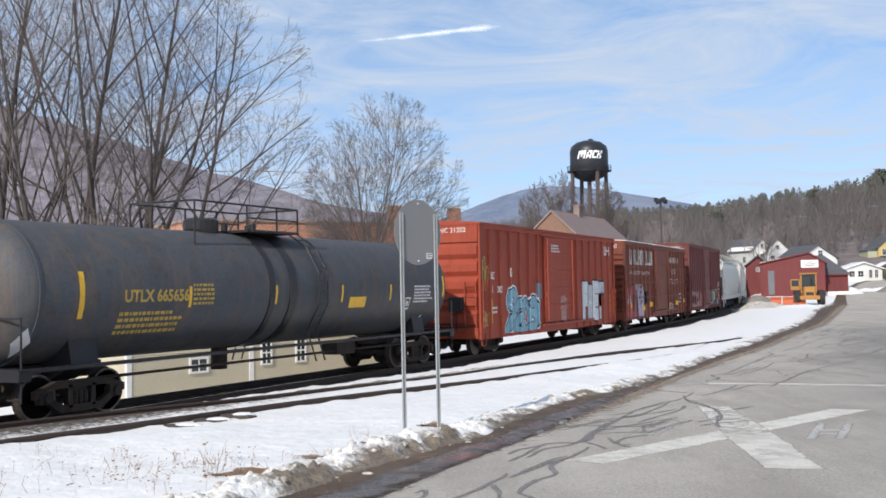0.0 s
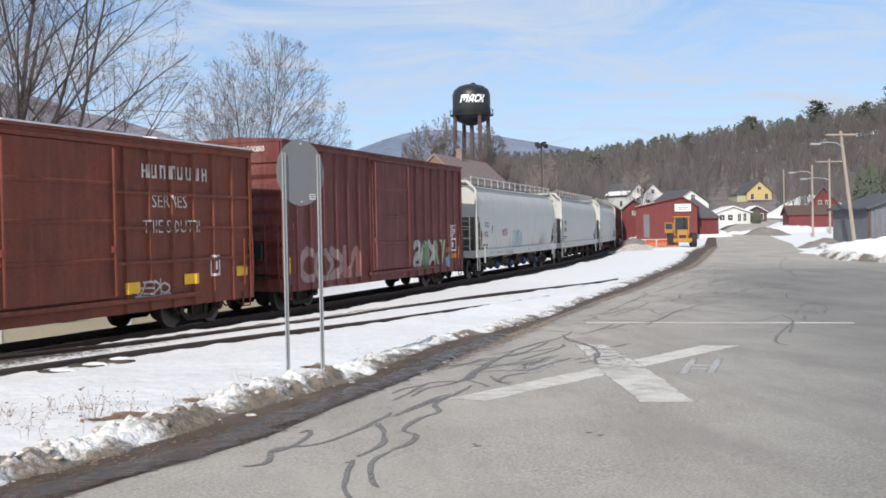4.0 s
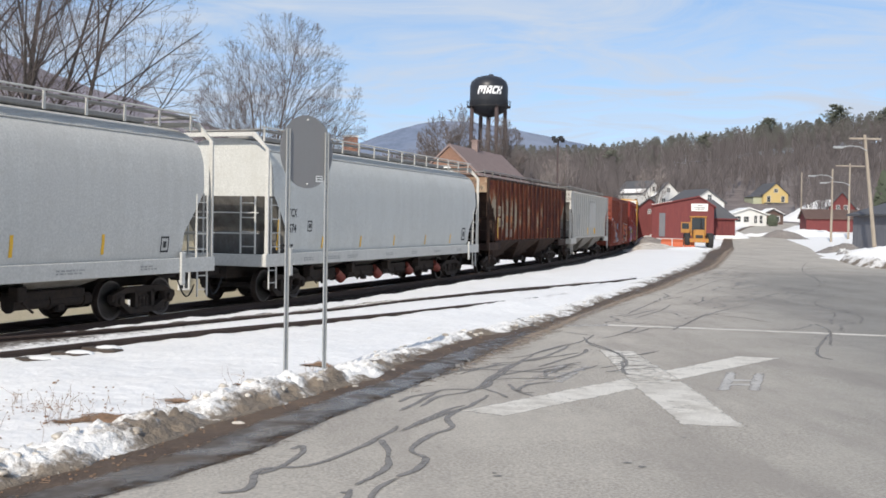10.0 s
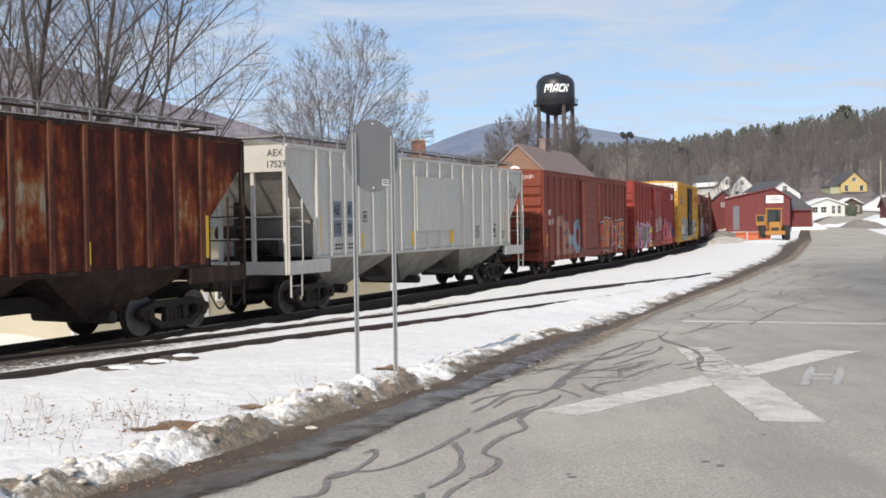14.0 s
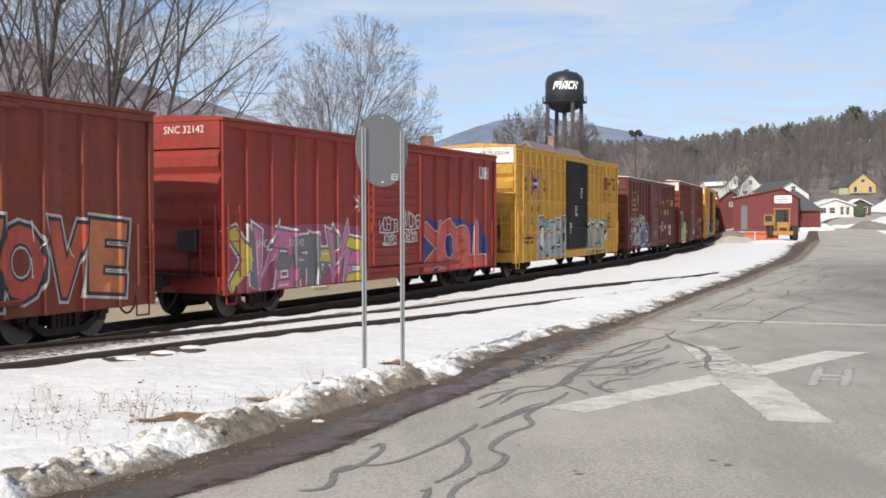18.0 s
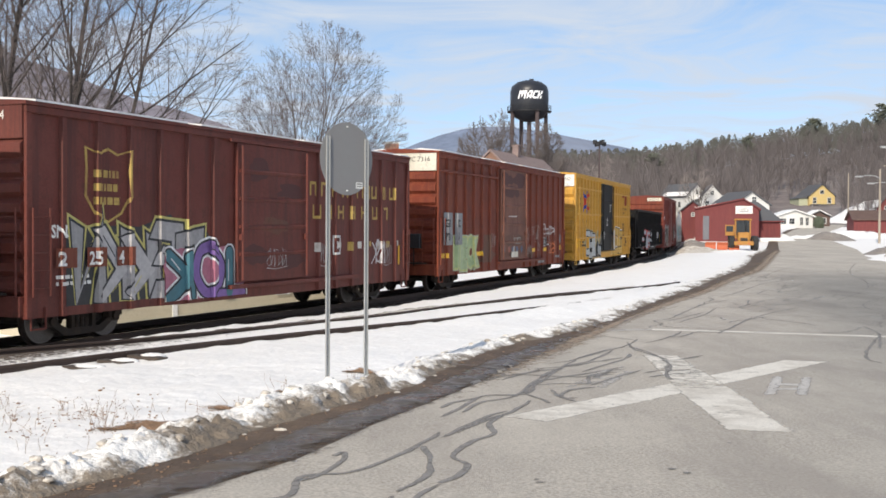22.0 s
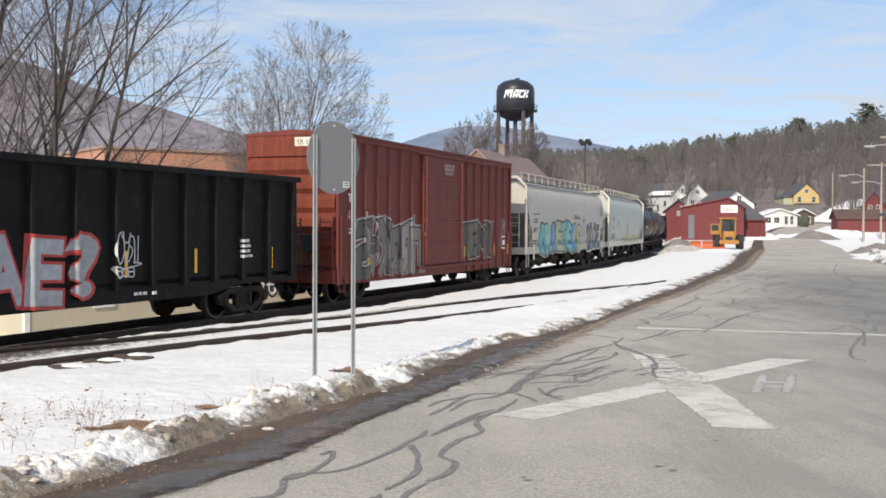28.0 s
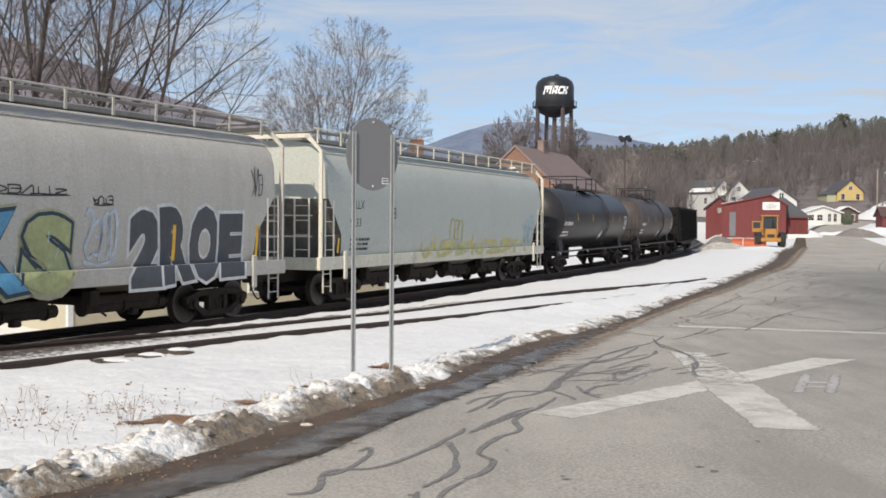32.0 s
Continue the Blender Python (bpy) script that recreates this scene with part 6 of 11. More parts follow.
bare_tree("bare tree between the white houses", (58.0, 226.0, 2.0), (58.0, 226.0, 10.0), (4.5, 5.5), 73, 5, 0.14, 2.0, (0.0, 0.6), 0.3, 0.014, M_PALEBARK, M_TWIG, kids=(6, 5, 4, 3))
bare_tree("thin bare roadside tree by the red house", (86.0, 172.0, 1.5), (86.0, 172.0, 10.5), (4.0, 6.5), 79, 5, 0.13, 2.0, (0.0, 0.5), 0.3, 0.012, twig_mat=M_BROWNTWIG, kids=(6, 5, 4, 3))

# ---- the woods on the hill ----
def woods(name, label, spots, seed, mat, trunk_mat, twigs=64):
    """Far leafless woods: each tree a thin trunk under a fan of fine upright slivers."""
    rn = random.Random(seed)
    v, f, mi = [], [], []
    for x, y, h in spots:
        z = base_z(x, y) - 0.5
        w = h * rn.uniform(0.007, 0.013)
        o = len(v)
        tx, ty = x + rn.gauss(0, 0.03) * h, y
        for a in range(3):
            v.append((x + w * math.cos(a * 2.094), y + w * math.sin(a * 2.094), z))
        v.append((tx, ty, z + h * 0.9))
        for a in range(3):
            f.append((o + a, o + (a + 1) % 3, o + 3))
            mi.append(1)
        cw = h * rn.uniform(0.17, 0.28)
        for k in range(twigs):
            u = rn.uniform(0.25, 1.0)
            bx, by, bz = x + (tx - x) * u * 0.8, y + rn.uniform(-0.2, 0.2), z + h * u * 0.8
            a = rn.uniform(0, math.tau)
            reach = cw * math.sqrt(max(0.05, 1.0 - (u - 0.45) ** 2 * 2.6)) * rn.uniform(0.2, 1.0)
            ex, ey, ez = bx + reach * math.cos(a), by + reach * math.sin(a), min(bz + reach * rn.uniform(0.8, 2.6), z + h * (1.0 - 0.25 * (reach / cw) ** 2))
            t = h * rn.uniform(0.0014, 0.0036)
            o = len(v)
            v += [(bx - t, by, bz), (bx + t, by, bz), (ex + t * 0.6, ey, ez), (ex - t * 0.6, ey, ez)]
            f.append((o, o + 1, o + 2, o + 3))
            mi.append(0)
    ob = from_lists(name, v, f, [mat, trunk_mat])
    ob.data.polygons.foreach_set("material_index", mi)
    return tagged(ob, label, "woods", kind="stuff")


# the houses stand in clearings, open towards the road
CLEARINGS = [(0.225, 0.300, 250), (0.300, 0.318, 256), (0.325, 0.395, 290)]


def in_clearing(x, y):
    return any(a < x / y < b and y < far for a, b, far in CLEARINGS)


rn = random.Random(3)
spots = []
while len(spots) < 3600:
    x, y = rn.uniform(-10, 360), rn.uniform(232, 430)
    if y < 250 + 0.02 * x or in_clearing(x, y):
        continue
    spots.append((x, y, rn.uniform(9, 14.5) * (0.8 if y > 395 else 1)))
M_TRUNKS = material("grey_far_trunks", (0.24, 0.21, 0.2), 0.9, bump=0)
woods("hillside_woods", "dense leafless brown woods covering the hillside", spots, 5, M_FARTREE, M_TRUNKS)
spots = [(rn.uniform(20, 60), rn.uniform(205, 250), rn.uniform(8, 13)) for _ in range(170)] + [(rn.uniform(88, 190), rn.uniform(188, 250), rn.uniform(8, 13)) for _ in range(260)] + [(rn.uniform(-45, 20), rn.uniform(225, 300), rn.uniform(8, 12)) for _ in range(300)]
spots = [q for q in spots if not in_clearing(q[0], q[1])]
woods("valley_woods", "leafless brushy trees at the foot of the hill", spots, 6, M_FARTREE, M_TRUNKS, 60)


def conifers(name, label, spots, seed, kind="stuff"):
    """Far evergreens: ragged crowns of small needle tufts."""
    rn = random.Random(seed)
    v, f = [], []
    for x, y, h, wide in spots:
        z = base_z(x, y) - 0.5
        round_ = rn.uniform(0.5, 1.0)
        for k in range(230):
            u = rn.uniform(0.22, 1.0)
            r = wide * h * (1.0 - ((u - 0.22) / 0.8) ** (1.2 + round_)) * rn.uniform(0.3, 1.1)
            a = rn.uniform(0, math.tau)
            t = h * rn.uniform(0.007, 0.016)
            px, py, pz = x + r * math.cos(a), y + r * math.sin(a), z + h * u
            o = len(v)
            v += [(px - t * 1.6, py, pz - t * 0.5), (px + t * 1.6, py + t, pz - t * 0.3), (px + rn.gauss(0, t), py, pz + t * 1.3)]
            f.append((o, o + 1, o + 2))
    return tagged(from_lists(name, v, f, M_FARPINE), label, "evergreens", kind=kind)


rn = random.Random(9)
spots = []
for i in range(900):
    x = rn.uniform(30, 350)
    y = 436 + rn.gauss(0, 24) - 0.12 * x
    spots.append((x, y, rn.uniform(11.0, 13.5), rn.uniform(0.2, 0.31)))
spots += [(rn.uniform(62, 92), rn.uniform(335, 420), rn.uniform(8, 12), 0.2) for _ in range(90)]
spots += [(rn.uniform(130, 170), rn.uniform(345, 390), rn.uniform(10, 14), 0.13) for _ in range(26)]
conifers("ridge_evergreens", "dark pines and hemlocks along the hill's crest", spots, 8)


# needle colour lightened to make up for the dark shading inside the crowns
M_LONEPINE = material("lightened_pine_needles", (0.17, 0.182, 0.14), 0.95, dirt=(0.22, 0.225, 0.18), scale=0.3, bump=0)


def pine(label, x, y, h, wide, seed):
    """One tall white pine: a trunk with flat boughs of needle clumps in uneven tiers."""
    rn = random.Random(seed)
    ob = thing("pine_tree", label, "pine", "tall pines")
    z = base_z(x, y) - 0.5
    part("trunk", rod((x, y, z), (x, y, z + h * 0.96), h * 0.014, 7, h * 0.003), M_BARK, ob)
    v, f = [], []
    for k in range(64):
        u = 0.3 + 0.7 * (k + rn.random()) / 64
        a = rn.uniform(0, math.tau)
        reach = wide * (0.25 + 0.85 * math.sin(math.pi * min(1.0, (1.04 - u) / 0.9)) ** 0.8) * rn.uniform(0.45, 1.1)
        for b in range(8):
            r = reach * (b + 0.6) / 8
            cx, cy, cz = x + r * math.cos(a), y + r * math.sin(a), z + h * u + r * 0.22 + rn.gauss(0, 0.15)
            for c in range(5):
                o = len(v)
                s = h * rn.uniform(0.012, 0.028)
                qx, qy, qz = cx + rn.gauss(0, s * 1.3), cy + rn.gauss(0, s * 1.3), cz + rn.gauss(0, s * 0.5)
                v += [(qx - s * 1.3, qy, qz), (qx, qy - s, qz + s * 0.3), (qx + s * 1.3, qy, qz), (qx, qy + s, qz + s * 0.5), (qx, qy, qz + s * 0.8)]
                f += [(o, o + 1, o + 4), (o + 1, o + 2, o + 4), (o + 2, o + 3, o + 4), (o + 3, o, o + 4), (o, o + 3, o + 2, o + 1)]
    from_lists("crown", v, f, M_LONEPINE, ob)
    return ob


pine("dark pine standing on the ridge", 150.2, 410.0, 15, 4.6, 1)
pine("broad tall pine above the ridge", 173.4, 399.0, 17, 6.0, 2)
pine("dark pine beside the broad one", 186.4, 385.0, 14, 4.0, 3)
pine("ragged pine farther along the ridge", 203.0, 395.0, 19, 6.0, 4)
pine("dark hemlock on the slope", 112.0, 370.0, 13, 3.8, 5)
pine("dark hemlock low on the slope", 72.0, 336.0, 13, 3.6, 6)
for i, (x, y, h) in enumerate(((52.6, 109.0, 8.4), (55.2, 112.0, 9.0), (57.6, 113.0, 8.6), (60.2, 112.0, 8.2), (63.0, 112.5, 8.8))):
    rn = random.Random(200 + i)
    ob = thing("arborvitae", "tall narrow dark evergreen in a hedge row", "evergreen", "evergreen hedge")
    z = base_z(x, y) - 0.4
    part("trunk", rod((x, y, z), (x, y, z + h * 0.8), 0.1, 6, 0.03), M_BARK, ob)
    v, f = [], []
    for k in range(900):
        u = rn.random()
        r = 1.05 * (1 - u ** 2.2) ** 0.6 * rn.uniform(0.75, 1.08)
        a = rn.uniform(0, math.tau)
        s = rn.uniform(0.08, 0.2)
        px, py, pz = x + r * math.cos(a), y + r * math.sin(a), z + 0.2 + h * u
        o = len(v)
        v += [(px - s, py, pz), (px + s, py - s * 0.4, pz), (px + s * 0.2, py, pz + s * 2.4)]
        f.append((o, o + 1, o + 2))
    from_lists("crown", v, f, M_PINE, ob)

# ---- distance ----
def ridge(name, label, pts, y, depth, mat, rough, base=-5):
    """A far mountain: a ridge line with a slope falling towards the camera and away."""
    P = eased(pts, 240)
    v, f = [], []
    rows = 14
    for p in P:
        for j in range(rows + 1):
            u = j / rows
            h = base + (p.y - base) * (1 - u) ** 1.15
            h += rough * noise.noise((p.x * 0.004, u * 3.0, 1)) * (p.y - base) * 0.25 * min(1, u * 4) + rough * 3.0 * noise.noise((p.x * 0.02, u * 9.0, 5)) * (1 - u)
            v.append((p.x * (1 - 0.0 * u), y - depth * u, h))
    for i in range(len(P) - 1):
        for j in range(rows):
            a = i * (rows + 1) + j
            f.append((a, a + rows + 1, a + rows + 2, a + 1))
    return tagged(from_lists(name, v, f, mat, smooth=True), label, "mountain", kind="structure")


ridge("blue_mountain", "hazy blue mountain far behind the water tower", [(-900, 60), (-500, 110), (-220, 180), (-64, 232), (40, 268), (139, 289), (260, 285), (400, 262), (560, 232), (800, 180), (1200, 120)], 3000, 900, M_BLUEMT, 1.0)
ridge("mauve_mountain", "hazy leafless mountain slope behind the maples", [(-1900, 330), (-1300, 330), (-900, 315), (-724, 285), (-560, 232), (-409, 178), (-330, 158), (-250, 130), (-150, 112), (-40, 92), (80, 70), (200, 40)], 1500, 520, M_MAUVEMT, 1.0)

# ---- freight car parts ----
# a thin vapour trail high over the mountains
M_TRAIL = worn(material("vapour_trail", (0.9, 0.9, 0.9), 1.0, bump=0, grain=0.0, spec=0.0), 0.01, 0.22)
# weak pale blue glow added to the trail in place of daylight on it
M_TRAIL.node_tree.nodes["Principled BSDF"].inputs["Emission Color"].default_value = (0.75, 0.85, 1.0, 1)
M_TRAIL.node_tree.nodes["Principled BSDF"].inputs["Emission Strength"].default_value = 0.12
vs, fs, cover = [], [], []
for i in range(61):
    u = i / 60
    d = Vector((-0.2, 0.984, 0.2375)).lerp(Vector((0.02, 0.993, 0.2515)), u)
    d.z -= 0.006 * math.sin(math.pi * u) * (1 - u)
    for j in range(7):
        v = j / 6
        p = d * 3600.0
        vs.append((p.x, p.y, p.z + (v - 0.5) * (44 + 22 * noise.noise((u * 6, 0, 1)))))
        cover.append((1 - abs(2 * v - 1)) * (0.3 + 0.28 * smooth01(0.15, 0.7, u)) * (1 - 0.5 * smooth01(0.8, 1.0, u)) * smooth01(0.0, 0.12, u))
for i in range(60):
    for j in range(6):
        a = i * 7 + j
        fs.append((a, a + 1, a + 8, a + 7))
tagged(covered(from_lists("vapour_trail", vs, fs, M_TRAIL, smooth=True), cover), "thin white vapour trail across the blue sky", "backdrop", kind="structure")

M_TRUCK = material("grimy_cast_steel", (0.026, 0.02, 0.017), 0.9, dirt=(0.052, 0.034, 0.024), dirt_amount=0.7, scale=4, grain=0.3)
M_WHEEL = material("worn_wheel_steel", (0.036, 0.028, 0.024), 0.75, dirt=(0.07, 0.045, 0.032), dirt_amount=0.7, scale=5, spec=0.25)
M_TREAD = material("bright_wheel_tread", (0.12, 0.11, 0.105), 0.5, metal=0.5)
M_STENCIL = material("white_stencil", (0.72, 0.71, 0.68), 0.7, dirt=(0.4, 0.3, 0.26), dirt_amount=0.5, scale=3)
M_DARKSTENCIL = material("black_stencil", (0.03, 0.03, 0.032), 0.7, dirt=(0.1, 0.1, 0.1), dirt_amount=0.4, scale=3)
M_REFLECT = material("yellow_reflective_tape", (0.78, 0.45, 0.03), 0.5, dirt=(0.5, 0.3, 0.05), dirt_amount=0.5, scale=5)
M_SNOWCAP = material("thin_roof_snow", (0.8, 0.8, 0.8), 0.7, dirt=(0.5, 0.48, 0.45), dirt_amount=0.5, scale=1)


def paint(name, color, dirt, amount=0.6, streaks=None, streak_amount=0.35, rough=0.6, scale=0.9, spots=None, spec=0.25):
    if spots is None:
        spots = tuple(0.45 * c + 0.02 * k for c, k in zip(color, (1.6, 0.8, 0.5)))
    return material(name, color, rough, dirt=dirt, dirt_amount=amount, scale=scale, grain=0.15, grain_scale=24, bump=0.12, bump_scale=14,
                    streaks=streaks, streak_amount=streak_amount, streak_scale=(2.0, 2.0, 0.16), spec=spec, spots=spots, spot_amount=0.6)


class Surface:
    """The near side of a car: how far out it stands at (x, z), and where it folds."""
    def __init__(self, base, ribs=(), rib_depth=0.0, rib_half=0.0, folds=()):
        self.base, self.ribs, self.depth, self.half, self.folds = base, list(ribs), rib_depth, rib_half, list(folds)

    def out(self, x, z):
        y = self.base
        if self.folds:
            fs = self.folds
            if z <= fs[0][0]:
                y = fs[0][1]
            elif z >= fs[-1][0]:
                y = fs[-1][1]
            else:
                for (z0, y0), (z1, y1) in zip(fs, fs[1:]):
                    if z0 <= z <= z1:
                        y = y0 + (y1 - y0) * (z - z0) / (z1 - z0)
                        break
        for r in self.ribs:
            d = abs(x - r)
            if d < self.half:
                y += self.depth * min(1.0, (self.half - d) / (self.half * 0.4))
                break
        return y

    def lay(self, bm, lift):
        """Cut a flat drawing in x, z along the folds and press it onto the side."""
        if not bm.verts:
            return
        xs = [v.co.x for v in bm.verts]
        zs = [v.co.z for v in bm.verts]
        for r in self.ribs:
            for k in (-self.half, -self.half * 0.6, self.half * 0.6, self.half):
                if min(xs) < r + k < max(xs):
                    bmesh.ops.bisect_plane(bm, geom=bm.verts[:] + bm.edges[:] + bm.faces[:], plane_co=(r + k, 0, 0), plane_no=(1, 0, 0))
        for z, _ in self.folds:
            if min(zs) < z < max(zs):
                bmesh.ops.bisect_plane(bm, geom=bm.verts[:] + bm.edges[:] + bm.faces[:], plane_co=(0, 0, z), plane_no=(0, 0, 1))
        for v in bm.verts:
            v.co.y = -(self.out(v.co.x, v.co.z) + lift)


def glyphs(body, size, offset=0.0, align="LEFT", resolution=2, shear=0.0, width=1.0):
    """The outlines of a line of writing as a flat mesh in x, y."""
    cu = bpy.data.curves.new("writing", "FONT")
    cu.body, cu.size, cu.offset, cu.align_x, cu.resolution_u, cu.shear, cu.space_line = body, size, offset, align, resolution, shear, 0.95
    ob = bpy.data.objects.new("writing", cu)
    me = ob.to_mesh()
    bm = bmesh.new()
    bm.from_mesh(me)
    ob.to_mesh_clear()
    bpy.data.objects.remove(ob)
    bpy.data.curves.remove(cu)
    if width != 1.0:
        for v in bm.verts:
            v.co.x *= width
    return bm


def stand(bm, x, z, rot=0.0, sx=1.0, sz=1.0):
    c, s = math.cos(rot), math.sin(rot)
    for v in bm.verts:
        u, w = v.co.x * sx, v.co.y * sz
        v.co = Vector((x + u * c - w * s, 0, z + u * s + w * c))


def write_side(car, body, x, z, size, mat, surf, name="lettering", label="", lift=0.005, align="LEFT", offset=0.0, shear=0.0, width=1.0):
    bm = glyphs(body, size, offset, align, 2, shear, width)
    stand(bm, x, z)
    surf.lay(bm, lift)
    return part(name, bm, mat, car, label)


def write_end(car, body, y, z, size, mat, x, name="end_lettering", align="LEFT"):
    bm = glyphs(body, size, 0, align)
    for v in bm.verts:
        v.co = Vector((x - 0.006, -y - v.co.x, z + v.co.y))
    return part(name, bm, mat, car)


def patch(car, x0, x1, z0, z1, mat, surf, name="panel", lift=0.004, label="", slant=0.0):
    bm = bmesh.new()
    vs = [bm.verts.new(c) for c in ((x0, 0, z0), (x1, 0, z0), (x1 + slant, 0, z1), (x0 + slant, 0, z1))]
    bm.faces.new(vs)
    surf.lay(bm, lift)
    return part(name, bm, mat, car, label)


def flake(car, x, z, w, h, mat, surf, seed, top=4.1):
    """A ragged island of old paint."""
    bm = bmesh.new()
    n = 18
    ring = []
    for k in range(n):
        a = k * math.tau / n
        r = 1 + 0.6 * noise.noise((math.cos(a) * 1.3, math.sin(a) * 1.3, seed * 7.3)) + 0.25 * noise.noise((math.cos(a) * 4, math.sin(a) * 4, seed * 3.1))
        ring.append(bm.verts.new((x + w * r * math.cos(a), 0, min(z + h * r * math.sin(a), top))))
    bm.faces.new(ring)
    bmesh.ops.triangulate(bm, faces=bm.faces[:])
    surf.lay(bm, 0.004)
    return part("paint_flake", bm, mat, car)


def bars(car, x, z, w, h, mat, surf, rows=3, seed=1, name="stencil_block"):
    """Small print that cannot be read: rows of short bars."""
    rnd = random.Random(seed)
    bm = bmesh.new()
    rh = h / rows
    for r in range(rows):
        u = x
        while u < x + w * (0.75 + 0.25 * rnd.random()):
            k = 0.04 + rnd.random() * 0.12
            zz_ = z + h - (r + 1) * rh
            bm.faces.new([bm.verts.new(c) for c in ((u, 0, zz_), (u + k, 0, zz_), (u + k, 0, zz_ + rh * 0.55), (u, 0, zz_ + rh * 0.55))])
            u += k + 0.035
    surf.lay(bm, 0.005)
    return tagged(part(name, bm, mat, car), kind="stuff")


GRAF = {}


def spray(color, name="spray_paint"):
    key = tuple(color)
    if key not in GRAF:
        GRAF[key] = material(name, color, 0.45, dirt=tuple(c * 0.55 + 0.02 for c in color), dirt_amount=0.55, scale=2.4, grain=0.14, grain_scale=9, bump=0, streaks=tuple(c * 0.7 for c in color), streak_amount=0.4)
    return GRAF[key]


CURVES = (  # strokes of letter-like forms in a unit box
    (((0.92, 0.86), (0.5, 1.0), (0.1, 0.76), (0.5, 0.5), (0.9, 0.24), (0.5, 0.0), (0.04, 0.1)),),
    (((0.5, 1.0), (0.08, 0.65), (0.14, 0.15), (0.55, 0.0), (0.92, 0.35), (0.85, 0.86), (0.5, 1.0)),),
    (((0.0, 0.0), (0.28, 0.75), (0.52, 1.0), (0.74, 0.72), (0.98, 0.0)), ((0.2, 0.36), (0.8, 0.34))),
    (((0.95, 0.95), (0.25, 0.98), (0.08, 0.5), (0.25, 0.03), (0.98, 0.07)), ((0.1, 0.5), (0.75, 0.52))),
    (((0.1, 0.0), (0.16, 1.0)), ((0.92, 1.02), (0.22, 0.5), (0.98, -0.03))),
    (((0.04, 0.0), (0.12, 0.95), (0.5, 0.5), (0.86, 0.05), (0.96, 1.02)),),
    (((0.05, 1.02), (0.12, 0.2), (0.5, 0.0), (0.88, 0.22), (0.95, 1.0)),),
    (((0.1, 0.0), (0.1, 0.93), (0.68, 1.0), (0.84, 0.72), (0.34, 0.5), (0.98, -0.02)),),
    (((-0.05, 0.96), (1.05, 1.0)), ((0.52, 0.96), (0.46, 0.0))))


SPIKES = (  # the same, in straight cuts
    (((0.98, 0.92), (0.12, 1.0), (0.18, 0.55), (0.86, 0.46), (0.8, 0.02), (-0.05, 0.06)),),
    (((0.1, -0.06), (0.16, 1.12)), ((1.0, 1.14), (0.3, 0.52), (1.0, -0.08))),
    (((0.04, -0.06), (0.14, 1.1), (0.8, -0.02), (0.95, 1.16)),),
    (((1.02, 0.98), (0.14, 0.92), (0.1, 0.04), (1.0, 0.0)), ((0.14, 0.5), (0.84, 0.54))),
    (((-0.05, -0.08), (0.42, 1.12), (1.02, -0.1)), ((0.2, 0.34), (0.84, 0.36))),
    (((0.05, 1.12), (0.1, 0.1), (0.9, 0.04), (0.95, 1.1)),),
    (((0.12, -0.08), (0.1, 0.98), (0.88, 0.9), (0.84, 0.5), (0.3, 0.46), (1.0, -0.1)),))


def turned(line, k):
    """The same form seen in a mirror or upside down."""
    return [(u, 1 - v) if k in (2, 6, 8) else (1 - u, v) for u, v in line]


def blade(a_line, t0, t1, grow):
    """A stroke with straight sides, sharp corners and cut ends."""
    line = [Vector(p) for p in a_line]
    out = []
    n = len(line) - 1
    for i, p in enumerate(line):
        d0 = (p - line[i - 1]).normalized() if i else (line[1] - p).normalized()
        d1 = (line[i + 1] - p).normalized() if i < n else d0
        d = (d0 + d1).normalized()
        k = Vector((-d.y, d.x))
        t = (t0 + (t1 - t0) * i / n + grow) * min(1.7, 1.0 / max(0.3, d.dot(d1)))
        if i == 0:
            p = p - d * grow
        elif i == n:
            p = p + d * grow
        cut_ = 0.5 * t if i in (0, n) else 0.0
        out.append((p + k * t + d * cut_, p - k * t - d * cut_))
    return out


def brush(a_line, t0, t1, grow):
    """The outline of one fat sprayed stroke along a smooth line, as rows of point pairs with rounded ends."""
    line = eased(a_line, 5 * (len(a_line) - 1) + 1)
    out = []
    n = len(line) - 1
    for i, p in enumerate(line):
        d = (line[min(i + 1, n)] - line[max(i - 1, 0)]).normalized()
        k = Vector((-d.y, d.x))
        t = t0 + (t1 - t0) * i / n + grow
        if i == 0:
            for o in (0.35, 0.75):
                out.append((p - d * t * (1.0 - o * 0.75) + k * t * o, p - d * t * (1.0 - o * 0.75) - k * t * o))
        out.append((p + k * t, p - k * t))
        if i == n:
            for o in (0.75, 0.35):
                out.append((p + d * t * (1.0 - o * 0.75) + k * t * o, p + d * t * (1.0 - o * 0.75) - k * t * o))
    return out


